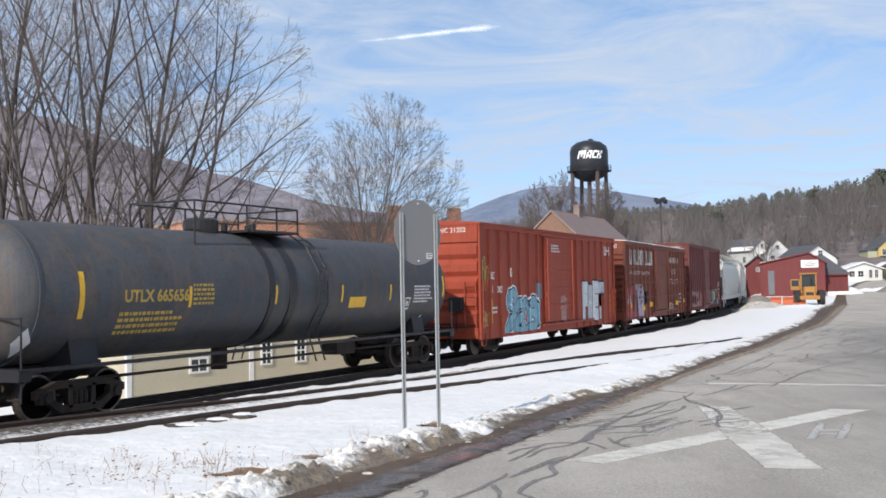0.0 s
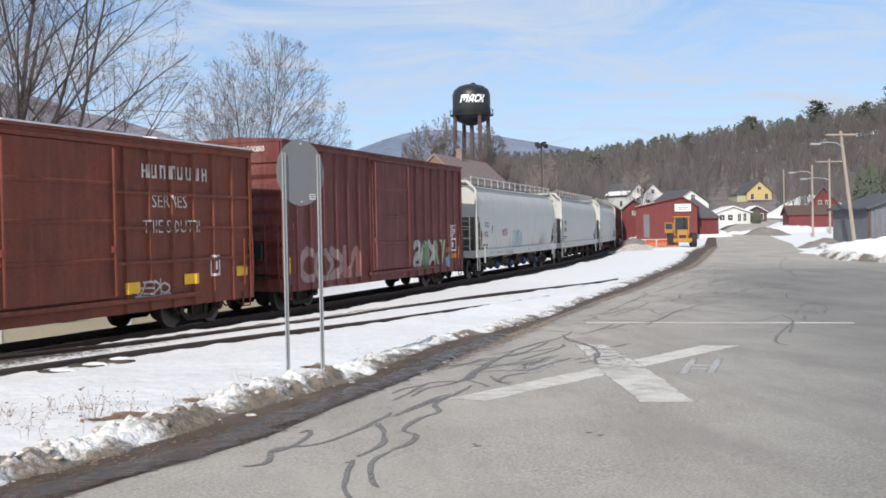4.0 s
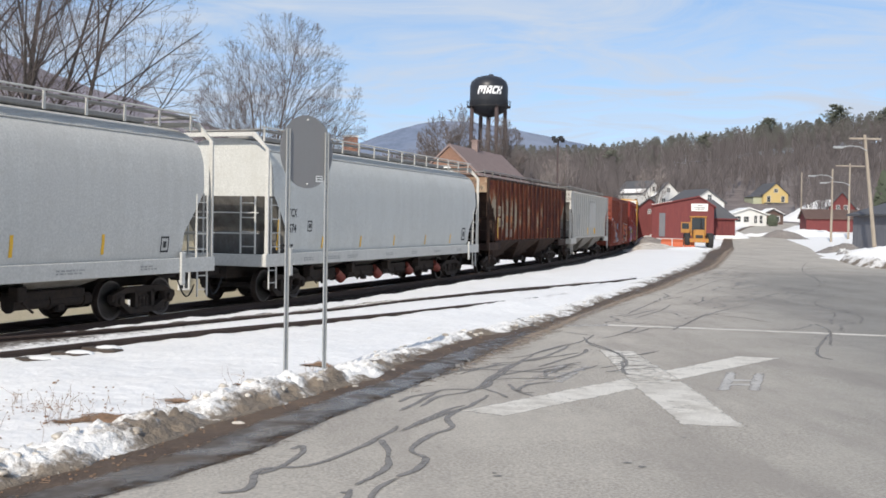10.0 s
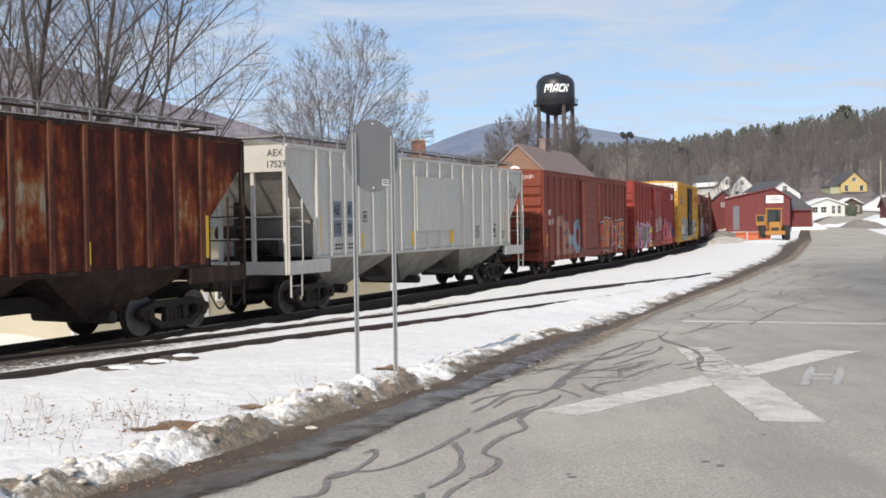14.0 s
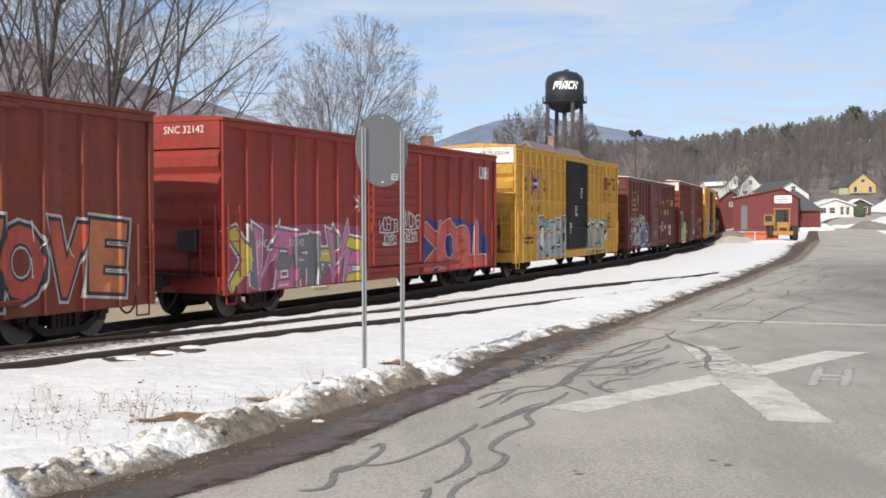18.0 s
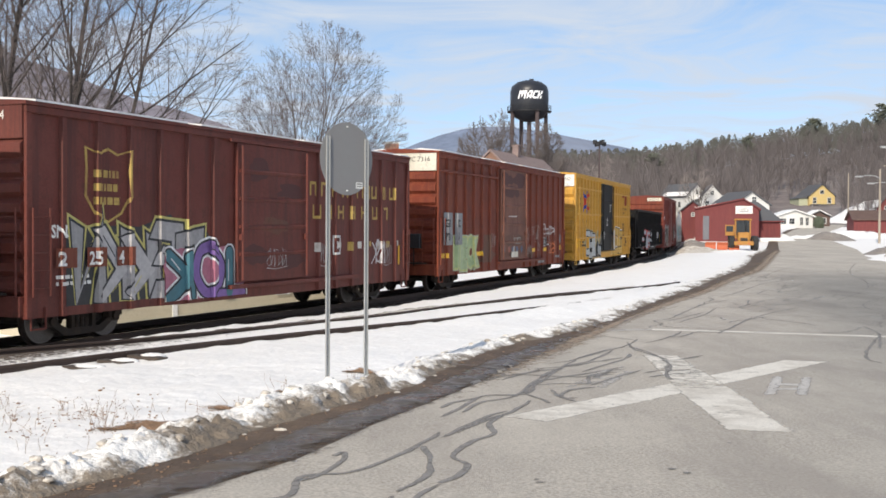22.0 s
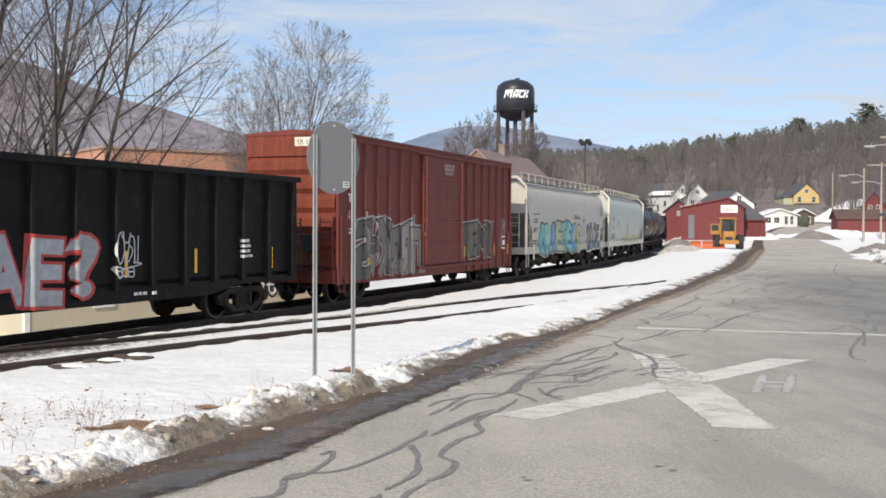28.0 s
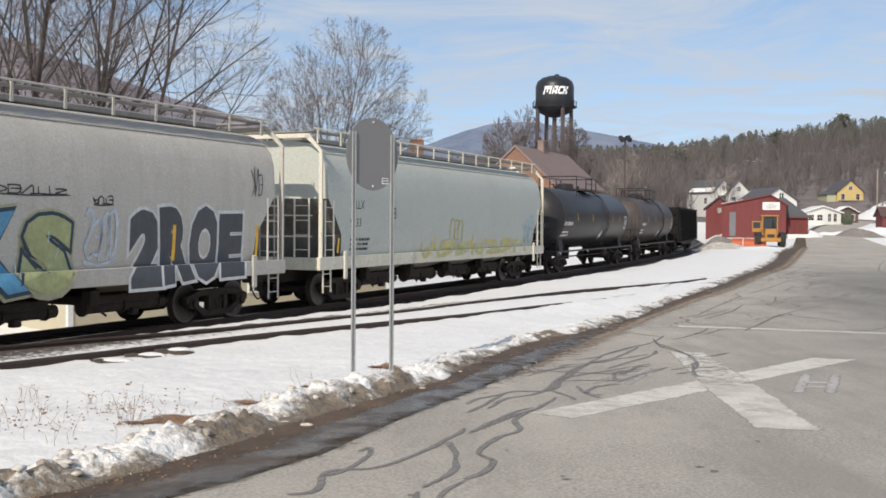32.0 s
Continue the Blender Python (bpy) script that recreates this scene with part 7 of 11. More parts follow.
def wild_style(car, n, x, z, w, h, fills, edge, surf, seed, halo, label, shine, sharp=False):
    """Interlocked sprayed forms that spell nothing: fat curved strokes with an outline and a thin outer rim over a cloud of ground colour."""
    rnd = random.Random(seed)
    n = max(3, n)
    mats = [spray(halo or tuple(c * 0.6 for c in fills[0])), spray(edge)] + [spray(f) for f in fills] + [spray(shine or tuple(min(1, c * 1.4) for c in fills[0]))]
    full = bmesh.new()

    def put(bm, m, lift):
        for f in bm.faces:
            f.material_index = m
        surf.lay(bm, lift)
        tmp = bpy.data.meshes.new("piece")
        bm.to_mesh(tmp)
        bm.free()
        full.from_mesh(tmp)
        bpy.data.meshes.remove(tmp)

    def ribbon_of(rows, ox, oz):
        bm = bmesh.new()
        prev = None
        for p, q in rows:
            pair = [bm.verts.new((ox + c.x, 0, max(oz + c.y, z - 0.05))) for c in (p, q)]
            if prev:
                bm.faces.new((prev[0], prev[1], pair[1], pair[0]))
            prev = pair
        return bm

    if halo:
        jag = sharp or sum(halo) < 0.25
        bm = bmesh.new()
        ring = []
        for k in range(44):
            a = k * math.tau / 44
            r = (1.06 if jag else 0.98) + (0.4 if jag else 0.24) * noise.noise((math.cos(a) * 4.2, math.sin(a) * 3.2, seed * 1.7)) + 0.08 * noise.noise((math.cos(a) * 9, math.sin(a) * 9, seed * 0.7))
            cx, cz = math.cos(a), math.sin(a)
            ring.append(bm.verts.new((max(x - 0.22, x + w / 2 + (w / 2 + (0.3 if jag else 0.16)) * (1 + (r - 1) * min(1.0, 2.2 * h / w))  * math.copysign(abs(cx) ** 0.5, cx)), 0, max(z - 0.05, z + h / 2 + (h / 2 + (0.2 if jag else 0.1)) * r * math.copysign(abs(cz) ** 0.5, cz)))))
        bm.faces.new(ring)
        bmesh.ops.triangulate(bm, faces=bm.faces[:])
        put(bm, 0, 0.004)
    stroke = blade if sharp else brush
    step = w / n
    letters = []
    for i in range(n):
        pick = rnd.randrange(len(SPIKES if sharp else CURVES))
        form = [turned(line, pick if not sharp else (2 if pick in (4, 5) else 0)) for line in (SPIKES if sharp else CURVES)[pick]]
        lean, big, dz, wide = rnd.uniform(-0.1, 0.22), rnd.uniform(0.82, 1.08), rnd.uniform(-0.05, 0.1), rnd.uniform(0.95, 1.25)
        strokes = []
        for line in form:
            pts = [(u * step * wide + lean * v * h * 0.5 + rnd.gauss(0, 0.03) * step, v * h * big + rnd.gauss(0, 0.025) * h) for u, v in line]
            t = min(h * rnd.uniform(0.12, 0.15), step * 0.27)
            strokes.append((pts, t * rnd.uniform(0.8, 1.2), t * rnd.uniform(0.8, 1.2)))
        letters.append((x + step * (i + 0.06), z + dz * h, strokes, rnd.randrange(len(fills))))
    lift = 0.006
    rim = 0.028 + 0.022 * h
    passes = ([(rim * 2.0, len(mats) - 1)] if shine else []) + [(rim, 1)]
    for grow, m in passes:
        for ox, oz, strokes, first in letters:
            for pts, t0, t1 in strokes:
                put(ribbon_of(stroke(pts, t0, t1, grow), ox, oz), m, lift)
                lift += 0.0002
    for ox, oz, strokes, first in letters:
        for grow, m in ((rim * 0.8, 1), (0.0, None)):
            for q, (pts, t0, t1) in enumerate(strokes):
                put(ribbon_of(stroke(pts, t0, t1, grow), ox, oz), m if m is not None else 2 + (first + q) % len(fills), lift)
                lift += 0.0002
        pts, t0, t1 = rnd.choice(strokes)
        k = rnd.randrange(len(pts) - 1)
        put(ribbon_of(brush([Vector(pts[k]).lerp(Vector(pts[k + 1]), f) for f in (0.25, 0.75)], 0.013, 0.013, 0), ox - t0 * 0.35, oz + t0 * 0.3), len(mats) - 1 if rnd.random() < 0.6 else 1, lift)
        lift += 0.0002
    # thin runs of paint below
    for i in range(n):
        u, ln = x + w * rnd.random(), h * rnd.uniform(0.04, 0.14)
        bm = bmesh.new()
        bm.faces.new([bm.verts.new(c) for c in ((u, 0, z - ln * 0.4), (u + 0.012, 0, z - ln * 0.4), (u + 0.016, 0, z + 0.1), (u - 0.004, 0, z + 0.1))])
        put(bm, 2 + i % len(fills), 0.005)
    return part("graffiti", full, mats, car, label)


def graffiti(car, body, x, z, w, h, fills, edge, surf, seed=1, halo=None, fat=0.045, tilt=0.1, label="spray-painted graffiti lettering", shine=None):
    """Fat overlapping letters: a halo, a dark outline, filled shapes in several colours, and a few bright strokes."""
    if any(ch in "&8%^" for ch in body):
        return wild_style(car, len(body), x, z, w, h, fills, edge, surf, seed, halo, label, shine, "^" in body)
    rnd = random.Random(seed)
    n = len(body)
    mats = ([spray(halo)] if halo else []) + [spray(edge)] + [spray(f) for f in fills] + ([spray(shine)] if shine else [])
    full = bmesh.new()
    step = w / n
    shapes = [(rnd.uniform(-tilt, tilt), rnd.uniform(0.92, 1.12), rnd.uniform(-0.05, 0.05) * h) for _ in body]
    layers = []
    if halo:
        layers.append((0.15, 0.004, lambda i: 0))
    k = 1 if halo else 0
    layers.append((0.085, 0.006, lambda i: k))
    layers.append((0.0, 0.0072, lambda i: k + 1 + i % len(fills)))
    for i, ch in enumerate(body):
        for grow, lift, pick in layers:
            if ch == " ":
                continue
            bm = glyphs(ch, 1.0, fat + grow * 0.4, "CENTER", 3)
            if not bm.verts:
                bm.free()
                continue
            lo = min(v.co.y for v in bm.verts)
            hi = max(v.co.y for v in bm.verts)
            le = min(v.co.x for v in bm.verts)
            ri = max(v.co.x for v in bm.verts)
            gx_ = grow * min(h, 1.4) * 0.6
            rot, big, dz = shapes[i]
            sz = (h * 0.94 * big + gx_ * 2) / (hi - lo)
            sx = min((step * 1.0 * big + gx_ * 2) / (ri - le), sz * 1.9)
            for v in bm.verts:
                v.co.x -= (le + ri) / 2
                v.co.y -= (lo + hi) / 2
            stand(bm, x + step * (i + 0.5), z + h / 2 + dz, rot, sx, sz)
            surf.lay(bm, lift if grow > 0.12 else lift + 0.0016 * i)
            m = pick(i)
            for f in bm.faces:
                f.material_index = m
            tmp = bpy.data.meshes.new("piece")
            bm.to_mesh(tmp)
            bm.free()
            full.from_mesh(tmp)
            bpy.data.meshes.remove(tmp)
    if shine:
        for i in range(n * 2):
            bm = bmesh.new()
            u, v0 = x + w * rnd.random(), z + h * (0.15 + 0.7 * rnd.random())
            a, ln, th = rnd.uniform(0.9, 2.2), h * rnd.uniform(0.1, 0.28), 0.02
            dx, dz = math.cos(a) * ln, math.sin(a) * ln
            f = bm.faces.new([bm.verts.new(c) for c in ((u, 0, v0), (u + th, 0, v0), (u + th + dx, 0, v0 + dz), (u + dx, 0, v0 + dz))])
            f.material_index = len(mats) - 1
            surf.lay(bm, 0.022)
            tmp = bpy.data.meshes.new("piece")
            bm.to_mesh(tmp)
            bm.free()
            full.from_mesh(tmp)
            bpy.data.meshes.remove(tmp)
    return part("graffiti", full, mats, car, label)


def scrawl(car, x, z, w, h, color, surf, seed=1, strokes=9, thick=0.035, name="graffiti_tag"):
    """A quick tag: letter-like forms in one thin curved line each, tied by an underline."""
    rnd = random.Random(seed)
    bm = bmesh.new()
    n = max(3, strokes // 2)
    step = w / n
    lines = []
    for i in range(n):
        big, lean, k = rnd.uniform(0.75, 1.15), rnd.uniform(-0.1, 0.25), rnd.randrange(len(CURVES))
        for line in CURVES[k]:
            line = turned(line, k)
            lines.append([(x + step * (i - 0.15 + u * 1.25) + lean * v * h * 0.4, z + h * (v * big + rnd.uniform(-0.05, 0.05))) for u, v in line])
    if strokes > 8:
        lines.append([(x, z - 0.12 * h), (x + w * 0.5, z - 0.2 * h), (x + w * 1.05, z - 0.06 * h)])
    for line in lines:
        prev = None
        for p, q in brush(line, thick * 0.8, thick * 0.6, 0.0):
            pair = [bm.verts.new((c.x, 0, c.y)) for c in (p, q)]
            if prev:
                bm.faces.new((prev[0], prev[1], pair[1], pair[0]))
            prev = pair
    bmesh.ops.recalc_face_normals(bm, faces=bm.faces[:])
    surf.lay(bm, 0.012)
    return part(name, bm, spray(color), car, "thin sprayed graffiti tag")


TRUCK = {}


def build_truck(car):
    bol = part("truck", box(-0.2, 0.2, -1.0, 1.0, 0.42, 0.68, 0.02), M_TRUCK, car, "grimy four-wheeled cast steel truck")
    for x in (-0.875, 0.875):
        ax = bmesh.new()
        add_rod(ax, (x, -1.0, 0.44), (x, 1.0, 0.44), 0.085, 10)
        part("axle", ax, M_TRUCK, bol)
        for sgn in (-1, 1):
            y = 0.7525 * sgn
            prof = [(y + 0.075 * sgn, 0.40), (y + 0.075 * sgn, 0.44), (y - 0.05 * sgn, 0.447), (y - 0.06 * sgn, 0.475), (y - 0.075 * sgn, 0.465),
                    (y - 0.07 * sgn, 0.37), (y - 0.01 * sgn, 0.34), (y + 0.0 * sgn, 0.16), (y + 0.06 * sgn, 0.13), (y + 0.06 * sgn, 0.02)]
            wb = bmesh.new()
            add_lathe(wb, [(a, r) for a, r in prof], 30, "y", (x, 0, 0.445))
            part("wheel", wb, M_WHEEL, bol)
            tb = bmesh.new()
            o = y + 0.078 * sgn
            add_lathe(tb, [(o - 0.003 * sgn, 0.435), (o, 0.425), (o, 0.400), (o - 0.003 * sgn, 0.395)], 30, "y", (x, 0, 0.445))
            part("wheel_rim", tb, M_TREAD, bol)
    for sgn in (-1, 1):
        y0, y1 = sorted((sgn * 0.93, sgn * 1.07))
        fb = bmesh.new()
        add_prism(fb, [(-1.12, 0.58), (-0.62, 0.74), (0.62, 0.74), (1.12, 0.58), (1.12, 0.43), (0.62, 0.60), (-0.62, 0.60), (-1.12, 0.43)], y0, y1, "y")
        add_prism(fb, [(-0.98, 0.44), (-0.52, 0.14), (0.52, 0.14), (0.98, 0.44), (0.80, 0.45), (0.42, 0.27), (-0.42, 0.27), (-0.80, 0.45)], y0, y1, "y")
        for cx in (-0.34, 0.24):
            add_box(fb, cx, cx + 0.10, y0, y1, 0.22, 0.65)
        part("side_frame", fb, M_TRUCK, bol)
        for cx in (-0.875, 0.875):
            jb = bmesh.new()
            add_box(jb, cx - 0.16, cx + 0.16, y0 - 0.02, y1 + 0.02, 0.33, 0.60, 0.02)
            add_rod(jb, (cx, sgn * 1.05, 0.445), (cx, sgn * 1.15, 0.445), 0.09, 12)
            part("journal_box", jb, M_TRUCK, bol)
        sp = bmesh.new()
        for cx in (-0.13, 0.0, 0.13):
            add_lathe(sp, [(0.24 + 0.04 * i, 0.05 if i % 2 else 0.06) for i in range(8)], 8, "z", (cx, sgn * 1.0, 0))
        part("spring", sp, M_TRUCK, bol, "rusty coil springs")
    return bol


def put_truck(car, x):
    if "t" not in TRUCK:
        TRUCK["t"] = build_truck(car)
        TRUCK["t"].matrix_basis = pose(x, 0, 0)
        return TRUCK["t"]
    c = copy_thing(TRUCK["t"], pose(x, 0, 0))
    c.parent = car
    return c




def put_couplers(car, L):
    for sgn in (-1, 1):
        bm = bmesh.new()
        e = L / 2
        add_box(bm, *sorted((sgn * (e - 0.3), sgn * (e + 0.45))), -0.09, 0.09, 0.78, 0.96, 0.02)
        add_box(bm, *sorted((sgn * (e + 0.42), sgn * (e + 0.85))), -0.17, 0.15, 0.70, 1.02, 0.04)
        part("coupler", bm, M_TRUCK, car)
        hose = bmesh.new()
        pts = [Vector((sgn * (e + 0.1 + 0.7 * i / 6), -0.35, 0.72 - 0.42 * math.sin(math.pi * i / 6 * 0.9))) for i in range(7)]
        for a, b in zip(pts, pts[1:]):
            add_rod(hose, a, b, 0.022, 6)
        part("brake_hose", hose, M_RUBBER, car)


def ladder(car, x, y, z0, z1, w, mat, rungs, along="x", name="ladder", rail=0.022):
    """Two rails and rungs; along x on the car's side, along y on its end."""
    bm = bmesh.new()
    for k in (-w / 2, w / 2):
        a = (x + k, y, z0) if along == "x" else (x, y + k, z0)
        b = (x + k, y, z1) if along == "x" else (x, y + k, z1)
        add_rod(bm, a, b, rail, 6)
    for i in range(rungs):
        z = z0 + (z1 - z0) * (i + 0.5) / rungs
        a = (x - w / 2, y, z) if along == "x" else (x, y - w / 2, z)
        b = (x + w / 2, y, z) if along == "x" else (x, y + w / 2, z)
        add_rod(bm, a, b, 0.014, 6)
    return part(name, bm, mat, car)


RIBS = {}


def boxcar(label, L, H, mat, ribs, door, end_mat=None, roof_mat=None, top_end_mat=None, rib_depth=0.075, rib_half=0.085, rungs_mat=None,
           end_ribs=6, belts=(), deep_sill=0.0, door_mat=None, snow=False, belt_mat=None, belt_end=None, low=0.58):
    """A steel boxcar: body, posts, chords, corrugated ends, roof, sliding door, ladders, trucks and couplers."""
    car = thing("boxcar", label, "boxcar", "freight train")
    e = L / 2
    out = 1.46
    end_mat = end_mat or mat
    surf = Surface(out, [r for r in ribs if not (door and door[0] - 0.05 < r < door[1] + 0.05)], rib_depth, rib_half)
    part("body", box(-e + 0.05, e - 0.05, -out, out, 0.86, H - 0.12), mat, car)
    roof = bmesh.new()
    add_prism(roof, [(-1.56, H - 0.14), (-1.56, H - 0.07), (0, H + 0.03), (1.56, H - 0.07), (1.56, H - 0.14)], -e - 0.04, e + 0.04, "x")
    for i in range(1, int(L / 1.3)):
        x = -e + i * 1.3
        add_prism(roof, [(-1.54, H - 0.07), (0, H + 0.06), (1.54, H - 0.07)], x - 0.04, x + 0.04, "x")
    part("roof", roof, roof_mat or mat, car)
    if snow:
        sb = bmesh.new()
        rnd = random.Random(int(L * 100))
        for s_ in (-1, 1):
            x = -e + 0.2
            while x < e - 0.6:
                ln = rnd.uniform(0.6, 2.4)
                add_prism(sb, [(s_ * 1.555, H - 0.068), (s_ * 1.56, H - 0.03), (s_ * rnd.uniform(0.3, 0.9), H + 0.045), (s_ * 0.3, H - 0.0)], x, min(x + ln, e - 0.1), "x")
                x += ln + rnd.choice((0.02, 0.02, 0.5))
        tagged(part("roof_snow", sb, M_SNOWCAP, car, "thin melting snow along the roof edge"), kind="stuff")
    for s_ in (-1, 1):
        y0, y1 = sorted((s_ * out, s_ * (out + 0.075)))
        part("top_chord", box(-e, e, y0, y1, H - 0.28, H - 0.14, 0.012), mat, car)
        sill = bmesh.new()
        d = deep_sill
        add_prism(sill, [(-e, low), (-e, 0.86), (e, 0.86), (e, low), (e * 0.55, low), (e * 0.42, low - 0.02 - d), (-e * 0.42, low - 0.02 - d), (-e * 0.55, low)], *sorted((s_ * (out - 0.07), s_ * (out + 0.001))), "y")
        part("side_sill", sill, mat, car)
        for cx in (-e, e):
            x0, x1 = sorted((cx, cx - math.copysign(0.14, cx)))
            part("corner_post", box(x0, x1, y0, y1, low, H - 0.28, 0.012), mat, car)
    key = (H, rib_depth, rib_half, mat.name, low)
    for s_ in (-1, 1):
        for r in surf.ribs:
            k2 = (*key, s_)
            if k2 not in RIBS:
                rb = bmesh.new()
                o, h1, h2 = s_ * (out - 0.002), rib_half, rib_half * 0.6
                add_prism(rb, [(-h1, o), (-h2, o + s_ * rib_depth), (h2, o + s_ * rib_depth), (h1, o)], low, H - 0.28, "z")
                ob = part("side_post", rb, mat, car)
                RIBS[k2] = ob.data
            else:
                ob = new("side_post", RIBS[k2])
                ob.parent = car
            ob.location = (r, 0, 0)
    for z in belts:
        part("belt_rail", box(-e + 0.14, e - 0.14 if belt_end is None else belt_end, -out - (rib_depth * 0.8 if belt_end is None else rib_depth + 0.015), -out + 0.001, z - 0.04, z + 0.04), belt_mat or mat, car)
    # ends, pressed in wide level folds
    zt = H - 0.75
    for s_ in (-1, 1):
        x0 = s_ * (e - 0.05)
        top = bmesh.new()
        add_box(top, *sorted((x0, s_ * (e + 0.02))), -1.45, 1.45, zt, H - 0.13, 0.01)
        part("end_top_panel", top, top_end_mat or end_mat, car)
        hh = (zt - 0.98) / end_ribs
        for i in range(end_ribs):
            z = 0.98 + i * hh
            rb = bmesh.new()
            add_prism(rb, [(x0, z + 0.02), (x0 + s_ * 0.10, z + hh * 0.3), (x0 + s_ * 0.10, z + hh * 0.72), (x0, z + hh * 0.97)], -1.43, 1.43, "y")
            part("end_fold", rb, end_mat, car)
        part("end_sill", box(*sorted((x0, s_ * (e + 0.1))), -1.45, 1.45, 0.62, 1.0, 0.015), mat, car)
    bb_ = part("brake_box", box(-e - 0.26, -e - 0.04, -0.95, -0.42, 1.55, 2.05, 0.02), M_BLACK, car, "black brake rigging box on the end")
    part("brake_chain", rod((-e - 0.15, -0.68, 0.95), (-e - 0.15, -0.68, 1.55), 0.02, 6), M_TRUCK, bb_)
    part("crossover_step", box(-e - 0.42, -e - 0.1, -1.15, 1.15, 1.02, 1.06), M_TRUCK, car)
    if door:
        d0, d1 = door[:2]
        kind = door[2] if len(door) > 2 else "plain"
        dm = door_mat or mat
        db = bmesh.new()
        add_box(db, d0, d1, -out - 0.10, -out + 0.001, 0.95, H - 0.34, 0.012)
        dr = part("door", db, dm, car, "wide sliding steel door")
        n = {"plain": 4, "barred": 5}.get(kind, 14)
        for i in range(1, n):
            z = 0.95 + (H - 1.29) * i / n
            hb = 0.075 if kind == "fine" else 0.055
            rb = bmesh.new()
            add_prism(rb, [(-out - 0.099, z - hb), (-out - 0.135, z - hb * 0.4), (-out - 0.135, z + hb * 0.4), (-out - 0.099, z + hb)], d0 + 0.08, d1 - 0.08, "x")
            part("door_rib", rb, dm, dr)
        part("door_track", box(d0 - 0.3, min(d1 + (d1 - d0) * 0.9, e - 0.3), -out - 0.14, -out + 0.001, 0.80, 0.9, 0.01), mat, car)
        part("door_header", box(d0 - 0.3, min(d1 + (d1 - d0) * 0.9, e - 0.3), -out - 0.13, -out - 0.07, H - 0.33, H - 0.25, 0.01), mat, car)
        for x in (d0 + 0.12, d1 - 0.12):
            rb = bmesh.new()
            add_rod(rb, (x, -out - 0.17, 1.0), (x, -out - 0.17, H - 0.4), 0.034, 6)
            add_box(rb, x - 0.06, x + 0.06, -out - 0.19, -out - 0.1, 1.95, 2.1)
            part("lock_bar", rb, dm, dr)
    rm = rungs_mat or mat
    ladder(car, -e + 0.32, -out - 0.12, 0.98, 2.6, 0.42, rm, 5, "x", "side_ladder")
    ladder(car, e - 0.32, -out - 0.12, 0.98, 2.2, 0.42, rm, 4, "x", "side_ladder")
    ladder(car, -e - 0.14, -1.2, 0.98, 2.6, 0.42, rm, 5, "y", "end_ladder")
    for cx in (-e + 0.32, e - 0.32):
        st = bmesh.new()
        for k in (-0.18, 0.18):
            add_rod(st, (cx + k, -out - 0.03, 0.38), (cx + k, -out - 0.03, 0.78), 0.02, 6)
        add_rod(st, (cx - 0.18, -out - 0.03, 0.38), (cx + 0.18, -out - 0.03, 0.38), 0.02, 6)
        part("step", st, rm, car)
    under = bmesh.new()
    add_box(under, -e + 0.3, e - 0.3, -0.3, 0.3, 0.72, 1.12)
    for i in range(7):
        x = -e * 0.7 + i * e * 1.4 / 6
        add_box(under, x - 0.05, x + 0.05, -1.4, 1.4, 0.9, 1.12)
    part("underframe", under, M_TRUCK, car)
    gear = bmesh.new()
    add_rod(gear, (-1.2, -0.75, 0.72), (0.1, -0.75, 0.72), 0.2, 12)
    add_box(gear, 1.0, 1.5, -1.1, -0.7, 0.5, 0.95, 0.03)
    add_rod(gear, (-e * 0.6, -0.9, 0.62), (e * 0.6, -0.9, 0.62), 0.02, 5)
    part("brake_gear", gear, M_TRUCK, car)
    wheel_b = lathe([(e + 0.16, 0.26), (e + 0.18, 0.29), (e + 0.2, 0.26)], 16, "x", (0, -0.5, 3.1))
    part("hand_brake_wheel", wheel_b, M_TRUCK, car)
    for x in (-e + 1.95, e - 1.95):
        put_truck(car, x)
    put_couplers(car, L)
    return car, surf


def tape(car, surf, xs, z0, z1, w=0.1, slant=0.0):
    for x in xs:
        patch(car, x, x + w, z0, z1, M_REFLECT, surf, "reflector_strip", 0.009, "yellow reflective strip", slant)


def only(vs, fs):
    """The faces with just the corners that they use."""
    used = sorted({i for f in fs for i in f})
    at = {i: k for k, i in enumerate(used)}
    return [vs[i] for i in used], [tuple(at[i] for i in f) for f in fs]


